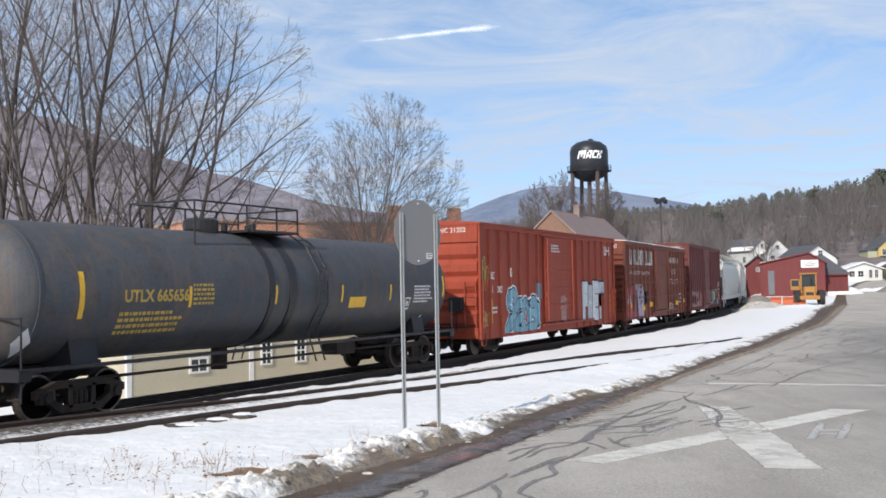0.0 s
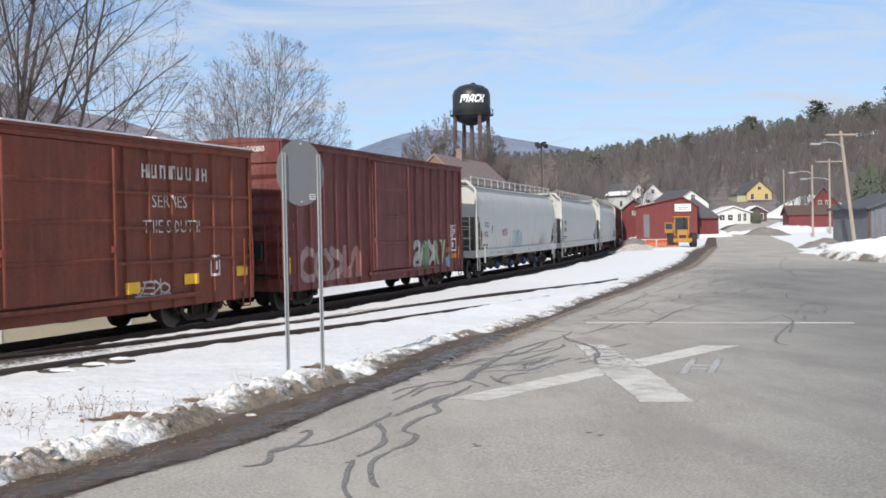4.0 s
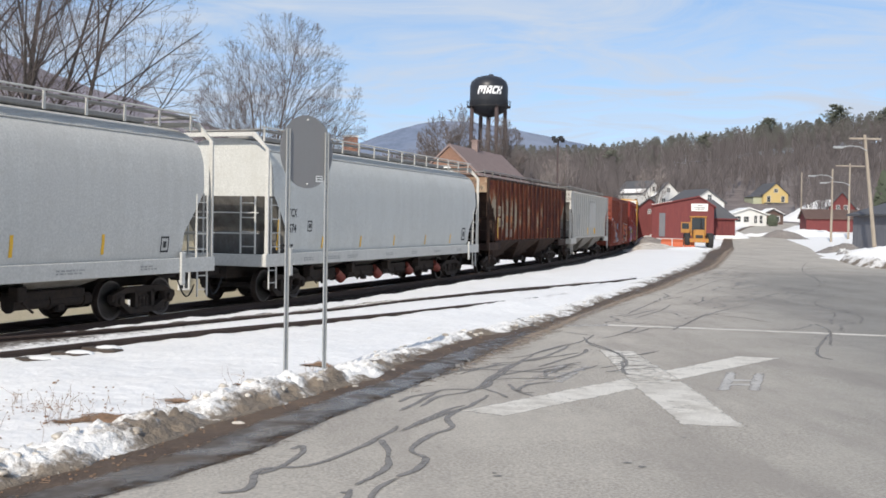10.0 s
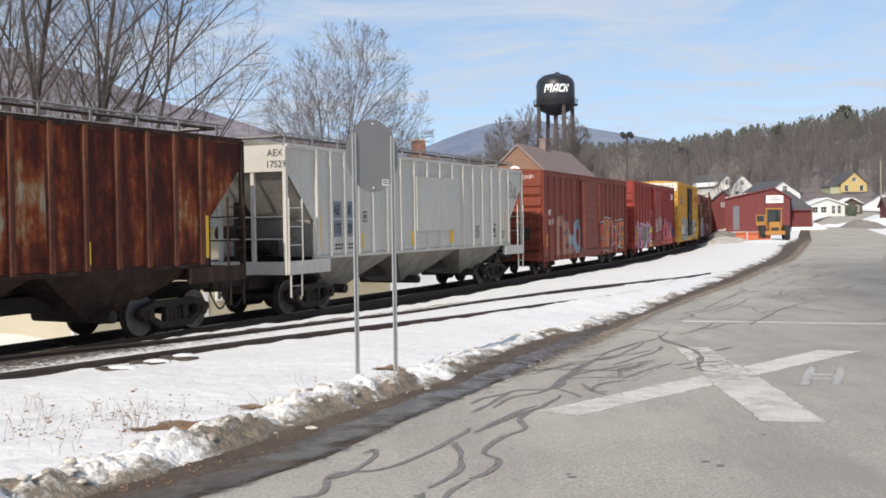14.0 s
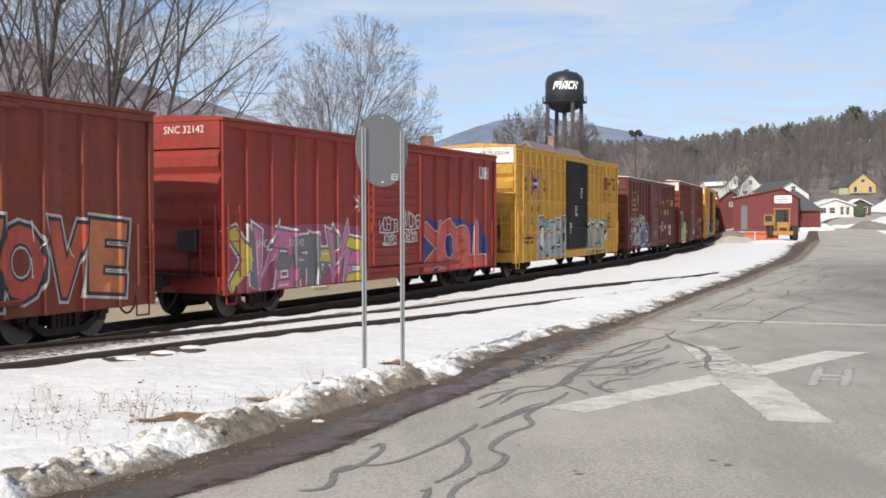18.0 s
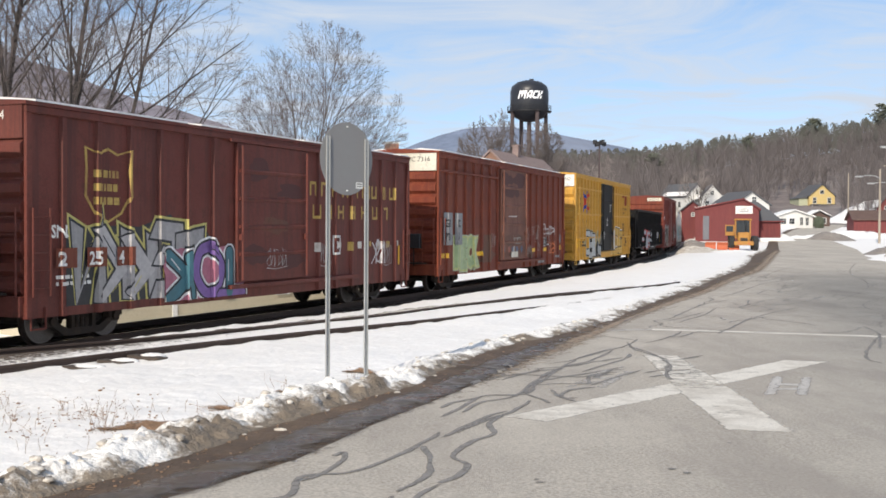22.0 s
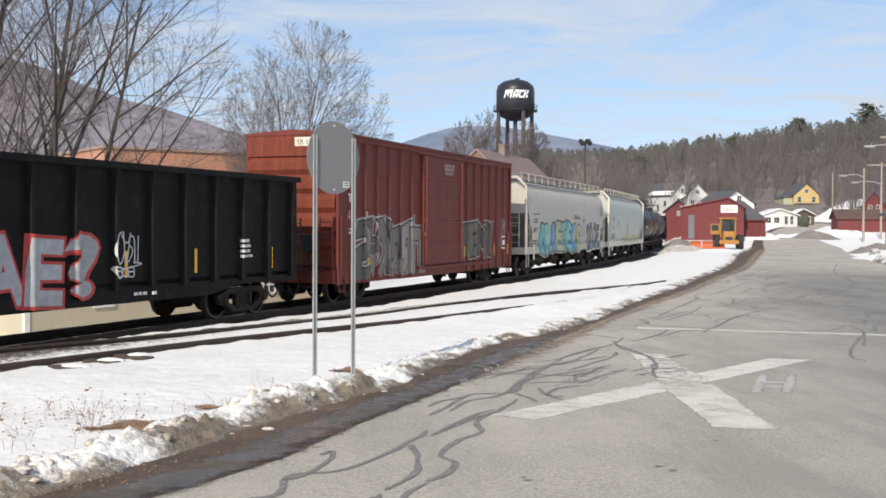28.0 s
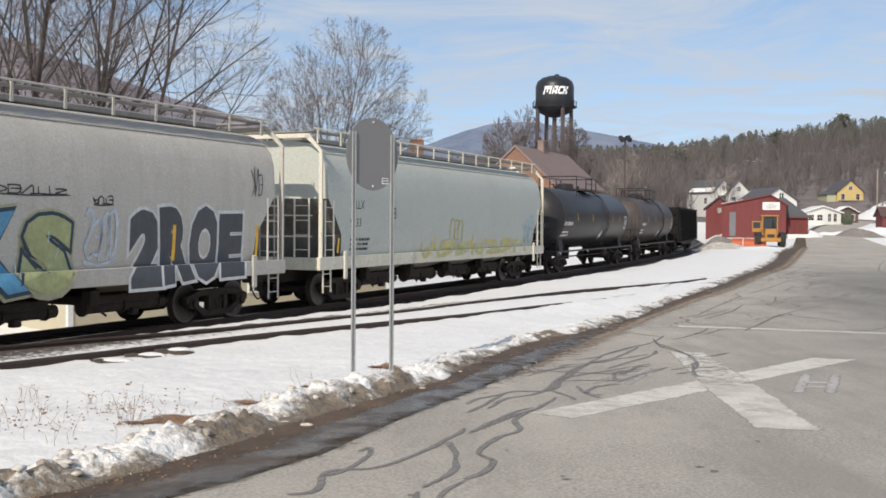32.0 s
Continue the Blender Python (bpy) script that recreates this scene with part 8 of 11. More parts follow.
def shell_car(name, label, category, L, mat, profile, reach, sill=(1.02, 1.34), end_mat=None, trim=None, ribs=(), rib_depth=0.05, rib_half=0.05, rib_z=(1.75, 4.2), through_sill=True, rounded=False, low_end=None, split=2.96):
    """The hull that covered hoppers share. profile: (height, half width) from the bottom edge up to the ridge; reach: how far in from the car's end the hull begins at each height."""
    car = thing(name, label, category, "freight train")
    e = L / 2
    trim = trim or mat
    surf = Surface(profile[0][1], ribs, rib_depth, rib_half, [(z, y) for z, y in profile])

    def inset(z):
        for (z0, r0), (z1, r1) in zip(reach, reach[1:]):
            if z0 <= z <= z1:
                return r0 + (r1 - r0) * (z - z0) / (z1 - z0)
        return reach[-1][1]
    zs = sorted({z for z, _ in profile} | {z for z, _ in reach if profile[0][0] < z < profile[-1][0]})
    vs, fs, ends, ends2, below, below2 = [], [], [], [], [], []
    for z in zs:
        y, k = Surface(0, folds=surf.folds).out(0, z), inset(z)
        i = len(vs)
        vs += [(-e + k, -y, z), (e - k, -y, z), (e - k, y, z), (-e + k, y, z)]
        if i:
            for a, b in ((0, 1), (2, 3)):
                fs.append((i - 4 + a, i - 4 + b, i + b, i + a))
            first, second = (below, below2) if low_end and z <= split else (ends, ends2)
            first.append((i - 4 + 3, i - 4, i, i + 3))
            second.append((i - 4 + 1, i - 4 + 2, i + 2, i + 1))
    n = len(vs)
    fs.append((n - 4, n - 3, n - 2, n - 1))
    from_lists("hull", vs, fs, mat, car, smooth=rounded)
    from_lists("end_slope_sheet", *only(vs, ends), end_mat or mat, car)
    from_lists("end_slope_sheet", *only(vs, ends2), end_mat or mat, car)
    # sheets below the split take a darker colour that holds their shade and grime
    if low_end:
        from_lists("end_slope_sheet", *only(vs, below), low_end, car, "grimy sloping end sheet")
        from_lists("end_slope_sheet", *only(vs, below2), low_end, car, "grimy sloping end sheet")
    for s_ in (-1, 1):
        y0, y1 = sorted((s_ * 1.44, s_ * 1.56))
        for x0, x1 in (((-e + 0.1, e - 0.1),) if through_sill else ((-e + 0.1, -e + 2.1), (e - 2.1, e - 0.1))):
            part("side_sill", box(x0, x1, y0, y1, *sill, 0.012), trim, car)
    for s_ in (-1, 1):
        part("end_sill", box(*sorted((s_ * (e - 0.1), s_ * (e - 0.35))), -1.43, 1.43, sill[0], sill[1] - 0.02, 0.012), trim, car)
        part("end_platform", box(*sorted((s_ * (e - 0.36), s_ * (e - 2.0))), -1.42, 1.42, sill[0] + 0.08, sill[0] + 0.16), M_TRUCK, car)
    part("centre_sill", box(-e + 0.2, e - 0.2, -0.3, 0.3, 0.68, 1.0), M_TRUCK, car)
    return car, surf, e


def roof_walk(car, e, z, y, mat, rail_mat, posts=15):
    """Running boards along the roof on short brackets, and the long loading hatch between them."""
    for s_ in (-1, 1):
        part("running_board", box(-e + 0.35, e - 0.35, s_ * y - 0.17, s_ * y + 0.17, z - 0.03, z), mat, car)
        rb = bmesh.new()
        add_rod(rb, (-e + 0.35, s_ * (y + 0.22), z + 0.05), (e - 0.35, s_ * (y + 0.22), z + 0.05), 0.022, 6)
        part("edge_rail", rb, rail_mat, car)
        for i in range(posts):
            x = -e + 0.6 + (2 * e - 1.2) * i / (posts - 1)
            key = ("bracket", round(y, 2), round(z, 2), rail_mat.name)
            if key not in RIBS:
                bm = bmesh.new()
                add_box(bm, -0.025, 0.025, 0.0, 0.04, z - 0.33, z + 0.06)
                ob = part("bracket", bm, rail_mat, car)
                RIBS[key] = ob.data
            else:
                ob = new("bracket", RIBS[key])
                ob.parent = car
            ob.location = (x, s_ * (y + 0.2), 0)
    part("hatch_cover", box(-e + 1.2, e - 1.2, -0.32, 0.32, z - 0.2, z - 0.06, 0.03), mat, car)
    for s_ in (-1, 1):
        part("end_crosswalk", box(*sorted((s_ * (e - 0.35), s_ * (e - 0.75))), -y, y, z - 0.05, z - 0.01), mat, car)


def corner_gear(car, e, mat, ztop, zsill, bend=True):
    """Corner posts that fold in to the roof, ladders beside them and steps below the sill."""
    for s_ in (-1, 1):
        for t_ in (-1, 1):
            cp = bmesh.new()
            x0, x1 = sorted((s_ * (e - 0.18), s_ * (e - 0.24)))
            add_box(cp, x0, x1, *sorted((t_ * 1.46, t_ * 1.56)), zsill, ztop - 0.42)
            if bend:
                add_prism(cp, [(t_ * 1.56, ztop - 0.42), (t_ * 1.46, ztop - 0.42), (t_ * 1.05, ztop - 0.05), (t_ * 1.05, ztop + 0.05), (t_ * 1.14, ztop + 0.05)], x0, x1, "x")
            part("corner_post", cp, mat, car)
        top = bmesh.new()
        add_box(top, *sorted((s_ * (e - 0.16), s_ * (e - 0.30))), -1.06, 1.06, ztop - 0.06, ztop + 0.05)
        part("end_crossbeam", top, mat, car)
        ladder(car, s_ * (e - 0.62), -1.53, zsill, 2.85, 0.44, mat, 4, "x", "side_ladder", 0.026)
        ladder(car, s_ * (e - 0.1), -1.0, zsill, 2.9, 0.44, mat, 4, "y", "end_ladder", 0.026)
        ladder(car, s_ * (e - 0.55), -1.5, 0.42, zsill - 0.28, 0.4, mat, 2, "x", "step", 0.024)
        gr = bmesh.new()
        add_rod(gr, (s_ * (e - 0.12), -1.3, 1.9), (s_ * (e - 0.12), 1.3, 1.9), 0.018, 6)
        add_rod(gr, (s_ * (e - 0.12), -1.3, 2.45), (s_ * (e - 0.12), 1.3, 2.45), 0.018, 6)
        part("hand_rail", gr, mat, car)
        jk = bmesh.new()
        add_box(jk, *sorted((s_ * (e - 1.35), s_ * (e - 1.52))), -1.60, -1.54, zsill - 0.62, zsill + 0.14, 0.02)
        part("jacking_pad", jk, mat, car)


def outlets(car, xs, z_top, mat, cap=None, half=1.35, low=0.45, wide=1.3):
    for x in xs:
        bm = bmesh.new()
        a = [bm.verts.new((x + sx * half, sy * wide, z_top)) for sx, sy in ((-1, -1), (1, -1), (1, 1), (-1, 1))]
        b = [bm.verts.new((x + sx * 0.38, sy * 0.55, low)) for sx, sy in ((-1, -1), (1, -1), (1, 1), (-1, 1))]
        for i in range(4):
            bm.faces.new((a[i], b[i], b[(i + 1) % 4], a[(i + 1) % 4]))
        bm.faces.new(a)
        bm.faces.new(b[::-1])
        bmesh.ops.recalc_face_normals(bm, faces=bm.faces[:])
        o = part("outlet_hopper", bm, mat, car)
        tube = bmesh.new()
        add_rod(tube, (x - 0.1, -1.05, low + 0.05), (x - 0.1, 1.05, low + 0.05), 0.13, 12)
        part("outlet_tube", tube, M_TRUCK, o)
        if cap:
            cb = bmesh.new()
            add_rod(cb, (x - 0.1, -1.22, low + 0.05), (x - 0.1, -1.04, low + 0.05), 0.15, 12)
            part("outlet_cap", cb, cap, o, "coloured outlet cap")


def pipe_outlets(car, xs, z_top, mat, cap, half):
    """Hopper bottoms that close on a long dark discharge pipe lying along the car, with gate gear and a slanting cap."""
    for k, x in enumerate(xs):
        bm = bmesh.new()
        rows = [(z_top, -half, half, 1.42), (0.95, -half * 0.82, half * 0.62, 1.12), (0.72, -half * 0.52, half * 0.36, 0.62)]
        rings = [[bm.verts.new((x + (a if sx < 0 else b), sy * w, z)) for sx, sy in ((-1, -1), (1, -1), (1, 1), (-1, 1))] for z, a, b, w in rows]
        for a, b in zip(rings, rings[1:]):
            for i in range(4):
                bm.faces.new((a[i], b[i], b[(i + 1) % 4], a[(i + 1) % 4]))
        bm.faces.new(rings[0])
        bm.faces.new(rings[-1][::-1])
        bmesh.ops.recalc_face_normals(bm, faces=bm.faces[:])
        o = part("outlet_hopper", bm, mat, car)
        tube = bmesh.new()
        add_box(tube, x - half * 0.86, x + half * 0.52, -0.98, 0.98, 0.60, 0.80, 0.03)
        add_rod(tube, (x - half * 0.9, -0.86, 0.56), (x + half * 0.66, -0.86, 0.56), 0.13, 12)
        for f in (-0.9, -0.2, 0.5):
            add_rod(tube, (x + half * f - 0.03, -0.86, 0.56), (x + half * f + 0.03, -0.86, 0.56), 0.17, 12)
        part("outlet_tube", tube, M_TRUCK, o)
        gate = bmesh.new()
        add_box(gate, x - half * 0.95, x - half * 0.78, -1.16, -0.92, 0.62, 0.92, 0.02)
        add_rod(gate, (x - half * 0.86, -1.14, 0.6), (x - half * 0.7, -1.2, 0.40), 0.025, 6)
        part("gate_gear", gate, M_TRUCK, o)
        part("drain_plug", box(x - 0.1, x + 0.1, -1.02, -0.86, 0.34, 0.5, 0.02), M_TRUCK, o)
        if cap:
            part("outlet_cap", rod((x + half * 0.52, -0.95, 0.66), (x + half * 0.8, -0.98, 0.44), 0.16, 12), cap, o, "coloured outlet cap")


def round_hopper(label, L, mat, trim, walk_mat, under, cap=None):
    prof = [(1.30, 1.44), (1.75, 1.50), (2.4, 1.535), (3.1, 1.54), (3.6, 1.50), (3.92, 1.40), (4.12, 1.24), (4.28, 1.0), (4.40, 0.7), (4.46, 0.35)]
    car, surf, e = shell_car("covered_hopper", label, "hopper car", L, mat, prof, [(1.30, 1.36), (1.95, 1.30), (2.9, 0.56), (4.5, 0.48)], (1.02, 1.36), trim=trim, rounded=True, low_end=P_ENDDARK)
    surf.folds = [(0.9, 1.565), (1.355, 1.565), (1.365, 1.455)] + [q for q in prof if q[0] > 1.4]
    for s_ in (-1, 1):
        part("roof_seam", rod((-L / 2 + 0.6, s_ * 1.255, 4.13), (L / 2 - 0.6, s_ * 1.255, 4.13), 0.018, 6), trim, car)
    roof_walk(car, e, 4.70, 1.0, walk_mat, trim)
    corner_gear(car, e, trim, 4.55, 1.36)
    sp = (L - 6.6) / 4
    pipe_outlets(car, [-(L - 6.6) / 2 + sp * (i + 0.5) for i in range(4)], 1.3, under, cap, sp * 0.49)
    for x in (-e + 2.15, e - 2.15):
        put_truck(car, x)
    put_couplers(car, L)
    return car, surf


RIB_X = [-7.05, -6.35, -5.62, -4.83, -3.98, -3.1, -2.21, -1.27, -0.32, 0.66, 1.65, 2.56, 3.44, 4.31, 5.2, 6.05, 6.92]


def ribbed_hopper(label, L, mat, trim, walk_mat, under, end_mat, top_mat=None):
    """A flat-sided covered hopper with outside posts and three bays."""
    e = L / 2
    prof = [(1.48, 1.44), (1.52, 1.47), (4.2, 1.47), (4.30, 1.38), (4.42, 0.6)]
    ribs = [x * e / 8.6 for x in RIB_X]
    car, surf, e = shell_car("covered_hopper", label, "hopper car", L, mat, prof, [(1.48, 1.38), (2.42, 1.38), (3.66, 0.13), (4.5, 0.13)], (1.06, 1.40), trim=trim, ribs=ribs, rib_depth=0.08, rib_half=0.085, through_sill=False, end_mat=end_mat)
    for s_ in (-1, 1):
        key = ("hat", mat.name, s_)
        for r in ribs:
            if key not in RIBS:
                bm = bmesh.new()
                o = s_ * 1.468
                add_prism(bm, [(-0.085, o), (-0.051, o + s_ * 0.08), (0.051, o + s_ * 0.08), (0.085, o)], 1.47, 4.24, "z")
                ob = part("side_post", bm, mat, car)
                RIBS[key] = ob.data
            else:
                ob = new("side_post", RIBS[key])
                ob.parent = car
            ob.location = (r, 0, 0)
        part("bottom_chord", box(-e + 1.4, e - 1.4, *sorted((s_ * 1.40, s_ * 1.50)), 1.40, 1.49, 0.012), trim, car)
        part("top_chord", box(-e + 0.14, e - 0.14, *sorted((s_ * 1.44, s_ * 1.53)), 4.2, 4.30, 0.012), trim, car)
        for t_ in (-1, 1):
            x0, x1 = sorted((s_ * (e - 0.05), s_ * (e - 0.17)))
            part("corner_post", box(x0, x1, *sorted((t_ * 1.42, t_ * 1.52)), 1.06, 4.24, 0.01), trim, car)
            part("end_top_sheet", box(*sorted((s_ * (e - 0.06), s_ * (e - 0.12))), *sorted((t_ * 0.02, t_ * 1.42)), 3.62, 4.28), top_mat or mat, car)
            part("end_brace", box(*sorted((s_ * (e - 0.10), s_ * (e - 0.18))), *sorted((t_ * 0.45, t_ * 0.55)), 1.3, 3.65), trim, car)
        ladder(car, s_ * (e - 0.44), -1.54, 1.1, 2.95, 0.62, trim, 4, "x", "side_ladder", 0.026)
        ladder(car, s_ * (e - 0.44), -1.54, 0.5, 1.06, 0.5, trim, 1, "x", "step", 0.026)
        gr = bmesh.new()
        for z in (1.95, 2.5):
            add_rod(gr, (s_ * (e - 0.08), -1.4, z), (s_ * (e - 0.08), 1.4, z), 0.018, 6)
        part("hand_rail", gr, trim, car)
        part("end_web", box(*sorted((s_ * (e - 0.5), s_ * (e - 1.4))), 0.3, 0.36, 1.2, 2.9), M_TRUCK, car)
        part("brake_cylinder", rod((s_ * (e - 1.05), -0.5, 1.75), (s_ * (e - 1.05), 0.5, 1.75), 0.22, 12), M_TRUCK, car)
        part("air_reservoir", rod((s_ * (e - 0.75), 0.0, 2.1), (s_ * (e - 0.75), 1.0, 2.1), 0.2, 12), M_TRUCK, car)
    roof_walk(car, e, 4.55, 0.98, walk_mat, walk_mat, 13)
    sp = (2 * e - 3.0) / 3
    outlets(car, [-(2 * e - 3.0) / 2 + sp * (i + 0.5) for i in range(3)], 1.47, under, None, sp * 0.5, 0.45, 1.42)
    for x in (-e + 2.0, e - 2.0):
        put_truck(car, x)
    put_couplers(car, L)
    return car, surf


def gondola(label, L, H, mat):
    car = thing("gondola_car", label, "gondola car", "freight train")
    e = L / 2
    ribs = [-e + 0.35 + i * (L - 0.7) / 13 for i in range(14)]
    surf = Surface(1.40, ribs, 0.14, 0.10)
    part("floor", box(-e + 0.1, e - 0.1, -1.4, 1.4, 1.0, 1.1), mat, car)
    for s_ in (-1, 1):
        part("side_wall", box(-e, e, *sorted((s_ * 1.34, s_ * 1.40)), 0.9, H), mat, car)
        part("top_chord", box(-e, e, *sorted((s_ * 1.33, s_ * 1.55)), H - 0.02, H + 0.12, 0.015), mat, car)
        sl = bmesh.new()
        add_prism(sl, [(-e, 0.86), (-e, 0.9), (e, 0.9), (e, 0.86), (e * 0.66, 0.86), (e * 0.5, 0.66), (-e * 0.5, 0.66), (-e * 0.66, 0.86)], *sorted((s_ * 1.34, s_ * 1.4)), "y")
        part("side_sill", sl, mat, car)
        key = ("gon", mat.name, s_)
        for r in ribs:
            if key not in RIBS:
                bm = bmesh.new()
                o = s_ * 1.398
                add_prism(bm, [(-0.1, o), (-0.06, o + s_ * 0.14), (0.06, o + s_ * 0.14), (0.1, o)], 0.95, H, "z")
                ob = part("side_post", bm, mat, car)
                RIBS[key] = ob.data
            else:
                ob = new("side_post", RIBS[key])
                ob.parent = car
            ob.location = (r, 0, 0)
        ew = bmesh.new()
        add_box(ew, *sorted((s_ * e, s_ * (e - 0.08))), -1.34, 1.34, 0.95, H + 0.1)
        for z in (1.6, 2.4, 3.1):
            add_prism(ew, [(s_ * e, z - 0.18), (s_ * (e + 0.1), z - 0.08), (s_ * (e + 0.1), z + 0.08), (s_ * e, z + 0.18)], -1.3, 1.3, "y")
        part("end_wall", ew, mat, car)
    part("centre_sill", box(-e + 0.2, e - 0.2, -0.3, 0.3, 0.68, 1.0), M_TRUCK, car)
    ladder(car, -e + 0.3, -1.58, 0.95, 2.5, 0.4, mat, 5, "x", "side_ladder")
    ladder(car, e - 0.3, -1.58, 0.95, 2.5, 0.4, mat, 5, "x", "side_ladder")
    for x in (-e + 2.0, e - 2.0):
        put_truck(car, x)
    put_couplers(car, L)
    return car, surf


def tank_car(label, L, mat, trim, R=1.40, zc=2.42, band=True):
    car = thing("tank_car", label, "tank car", "freight train")
    e = L / 2
    b = e - (0.1 if band else 0.75)
    dx = -0.48 if band else 0.0
    prof = [(-b, 0.02)] + [(-b + 0.62 * (1 - math.cos(a)), R * math.sin(a)) for a in (0.35, 0.7, 1.0, 1.3, math.pi / 2)]
    prof = prof + [(-x, r) for x, r in prof[::-1]]
    part("tank", lathe(prof, 48, "x", (0, 0, zc)), mat, car, smooth=True)
    folds = [(zc + R * math.sin(a), R * math.cos(a)) for a in [radians(d) for d in range(-60, 61, 8)]]
    surf = Surface(R, folds=folds)
    for x in (-b + 0.62, b - 0.62):
        part("weld_band", lathe([(x - 0.04, R - 0.01), (x - 0.04, R + 0.012), (x + 0.04, R + 0.012), (x + 0.04, R - 0.01)], 48, "x", (0, 0, zc)), mat, car)
    if band:
        for x, w in ((-0.62 + dx, 0.10), (0.25 + dx, 0.14)):
            part("tank_band", lathe([(x - w, R - 0.02), (x - w, R + 0.03), (x + w, R + 0.03), (x + w, R - 0.02)], 48, "x", (0, 0, zc)), trim, car)
    t = zc + R
    part("dome", lathe([(t - 0.1, 0.4), (t + 0.05, 0.42), (t + 0.26, 0.42), (t + 0.31, 0.36)], 20, "z", (-1.55 + dx, 0, 0)), trim, car, "round manway dome")
    part("platform", box(-0.9 + dx, 1.1 + dx, -1.0, 1.0, t - 0.02, t + 0.04), trim, car)
    for x, y in ((-0.3 + dx, 0.3), (0.2 + dx, -0.2), (0.6 + dx, 0.25)):
        part("valve", rod((x, y, t + 0.03), (x, y, t + 0.25), 0.09, 10), trim, car)
    for s_ in (-1, 1):
        rl = bmesh.new()
        for x in (-2.9 + dx, -1.0 + dx, 0.2 + dx, 1.1 + dx):
            add_rod(rl, (x, s_ * 0.95, t - 0.5 if x < -2 else t), (x, s_ * 0.95, t + 0.62), 0.025, 6)
        add_rod(rl, (-2.9 + dx, s_ * 0.95, t + 0.62), (1.1 + dx, s_ * 0.95, t + 0.62), 0.025, 6)
        add_rod(rl, (-1.0 + dx, s_ * 0.95, t + 0.32), (1.1 + dx, s_ * 0.95, t + 0.32), 0.02, 6)
        part("hand_rail", rl, trim, car)
        er = bmesh.new()
        add_rod(er, ((-2.9 if s_ < 0 else 1.1) + dx, -0.95, t + 0.62), ((-2.9 if s_ < 0 else 1.1) + dx, 0.95, t + 0.62), 0.025, 6)
        part("end_rail", er, trim, car)
        part("running_board", box(-e + 0.2, e - 0.2, *sorted((s_ * 1.2, s_ * 1.45)), 0.98, 1.04), trim, car)
        lg = bmesh.new()
        for k in (-0.2, 0.2):
            pts = [Vector((1.5 + dx + k, s_ * (R + 0.12) * math.cos(a), zc + (R + 0.12) * math.sin(a))) for a in [radians(d) for d in (-45, -15, 15, 45, 70)]]
            pts = [Vector((1.5 + dx + k, s_ * 1.35, 0.55))] + pts
            for p, q in zip(pts, pts[1:]):
                add_rod(lg, p, q, 0.022, 6)
        for a in [radians(d) for d in range(-40, 60, 12)]:
            add_rod(lg, (1.3 + dx, s_ * (R + 0.12) * math.cos(a), zc + (R + 0.12) * math.sin(a)), (1.7 + dx, s_ * (R + 0.12) * math.cos(a), zc + (R + 0.12) * math.sin(a)), 0.016, 6)
        part("ladder", lg, trim, car)
    for x in (-e + 2.0, e - 2.0):
        sd = bmesh.new()
        add_prism(sd, [(-1.15, 1.0), (-1.05, 1.55), (1.05, 1.55), (1.15, 1.0), (0.5, 0.7), (-0.5, 0.7)], x - 0.35, x + 0.35, "x")
        part("saddle", sd, trim, car)
    part("stub_sill", box(-e + 0.1, -e + 3.2, -0.35, 0.35, 0.72, 1.02), M_TRUCK, car)
    part("stub_sill", box(e - 3.2, e - 0.1, -0.35, 0.35, 0.72, 1.02), M_TRUCK, car)
    for s_ in (-1, 1):
        part("end_sill", box(*sorted((s_ * (e - 0.15), s_ * (e - 0.45))), -1.45, 1.45, 0.82, 1.05, 0.015), trim, car)
        gr = bmesh.new()
        x = s_ * (e - 0.25)
        for y in (-1.4, 1.4):
            add_rod(gr, (x, y, 0.45), (x, y, 1.95), 0.022, 6)
        add_rod(gr, (x, -1.4, 1.95), (x, 1.4, 1.95), 0.022, 6)
        add_rod(gr, (x, -1.4, 0.5), (x, -1.05, 0.5), 0.022, 6)
        part("end_hand_rail", gr, trim, car)
    pipe = bmesh.new()
    add_rod(pipe, (-e + 2.5, -1.0, 0.72), (e - 2.5, -1.0, 0.72), 0.035, 6)
    add_rod(pipe, (-1.4, 0, 0.5), (-1.4, 0, 1.1), 0.2, 12)
    add_box(pipe, 2.2, 3.1, -1.1, -0.6, 0.62, 0.98)
    part("brake_gear", pipe, M_TRUCK, car)
    for x in (-e + 2.0, e - 2.0):
        put_truck(car, x)
    put_couplers(car, L)
    return car, surf


def placard(car, surf, x, z, d=0.28):
    bm = bmesh.new()
    bm.faces.new([bm.verts.new(c) for c in ((x, 0, z - d), (x + d * 0.8, 0, z), (x, 0, z + d), (x - d * 0.8, 0, z))])
    surf.lay(bm, 0.02)
    return part("placard", bm, M_WHITE, car, "white diamond hazard placard")


def boxed_mark(car, surf, x, z, s, mat):
    """A small framed square with a mark in it."""
    bm = bmesh.new()
    for a0, a1, b0, b1 in ((0, 1, 0, 0.12), (0, 1, 0.88, 1), (0, 0.12, 0, 1), (0.88, 1, 0, 1), (0.3, 0.7, 0.3, 0.7)):
        bm.faces.new([bm.verts.new((x + u * s, 0, z + v * s * 1.2)) for u, v in ((a0, b0), (a1, b0), (a1, b1), (a0, b1))])
    surf.lay(bm, 0.006)
    return part("framed_mark", bm, mat, car)


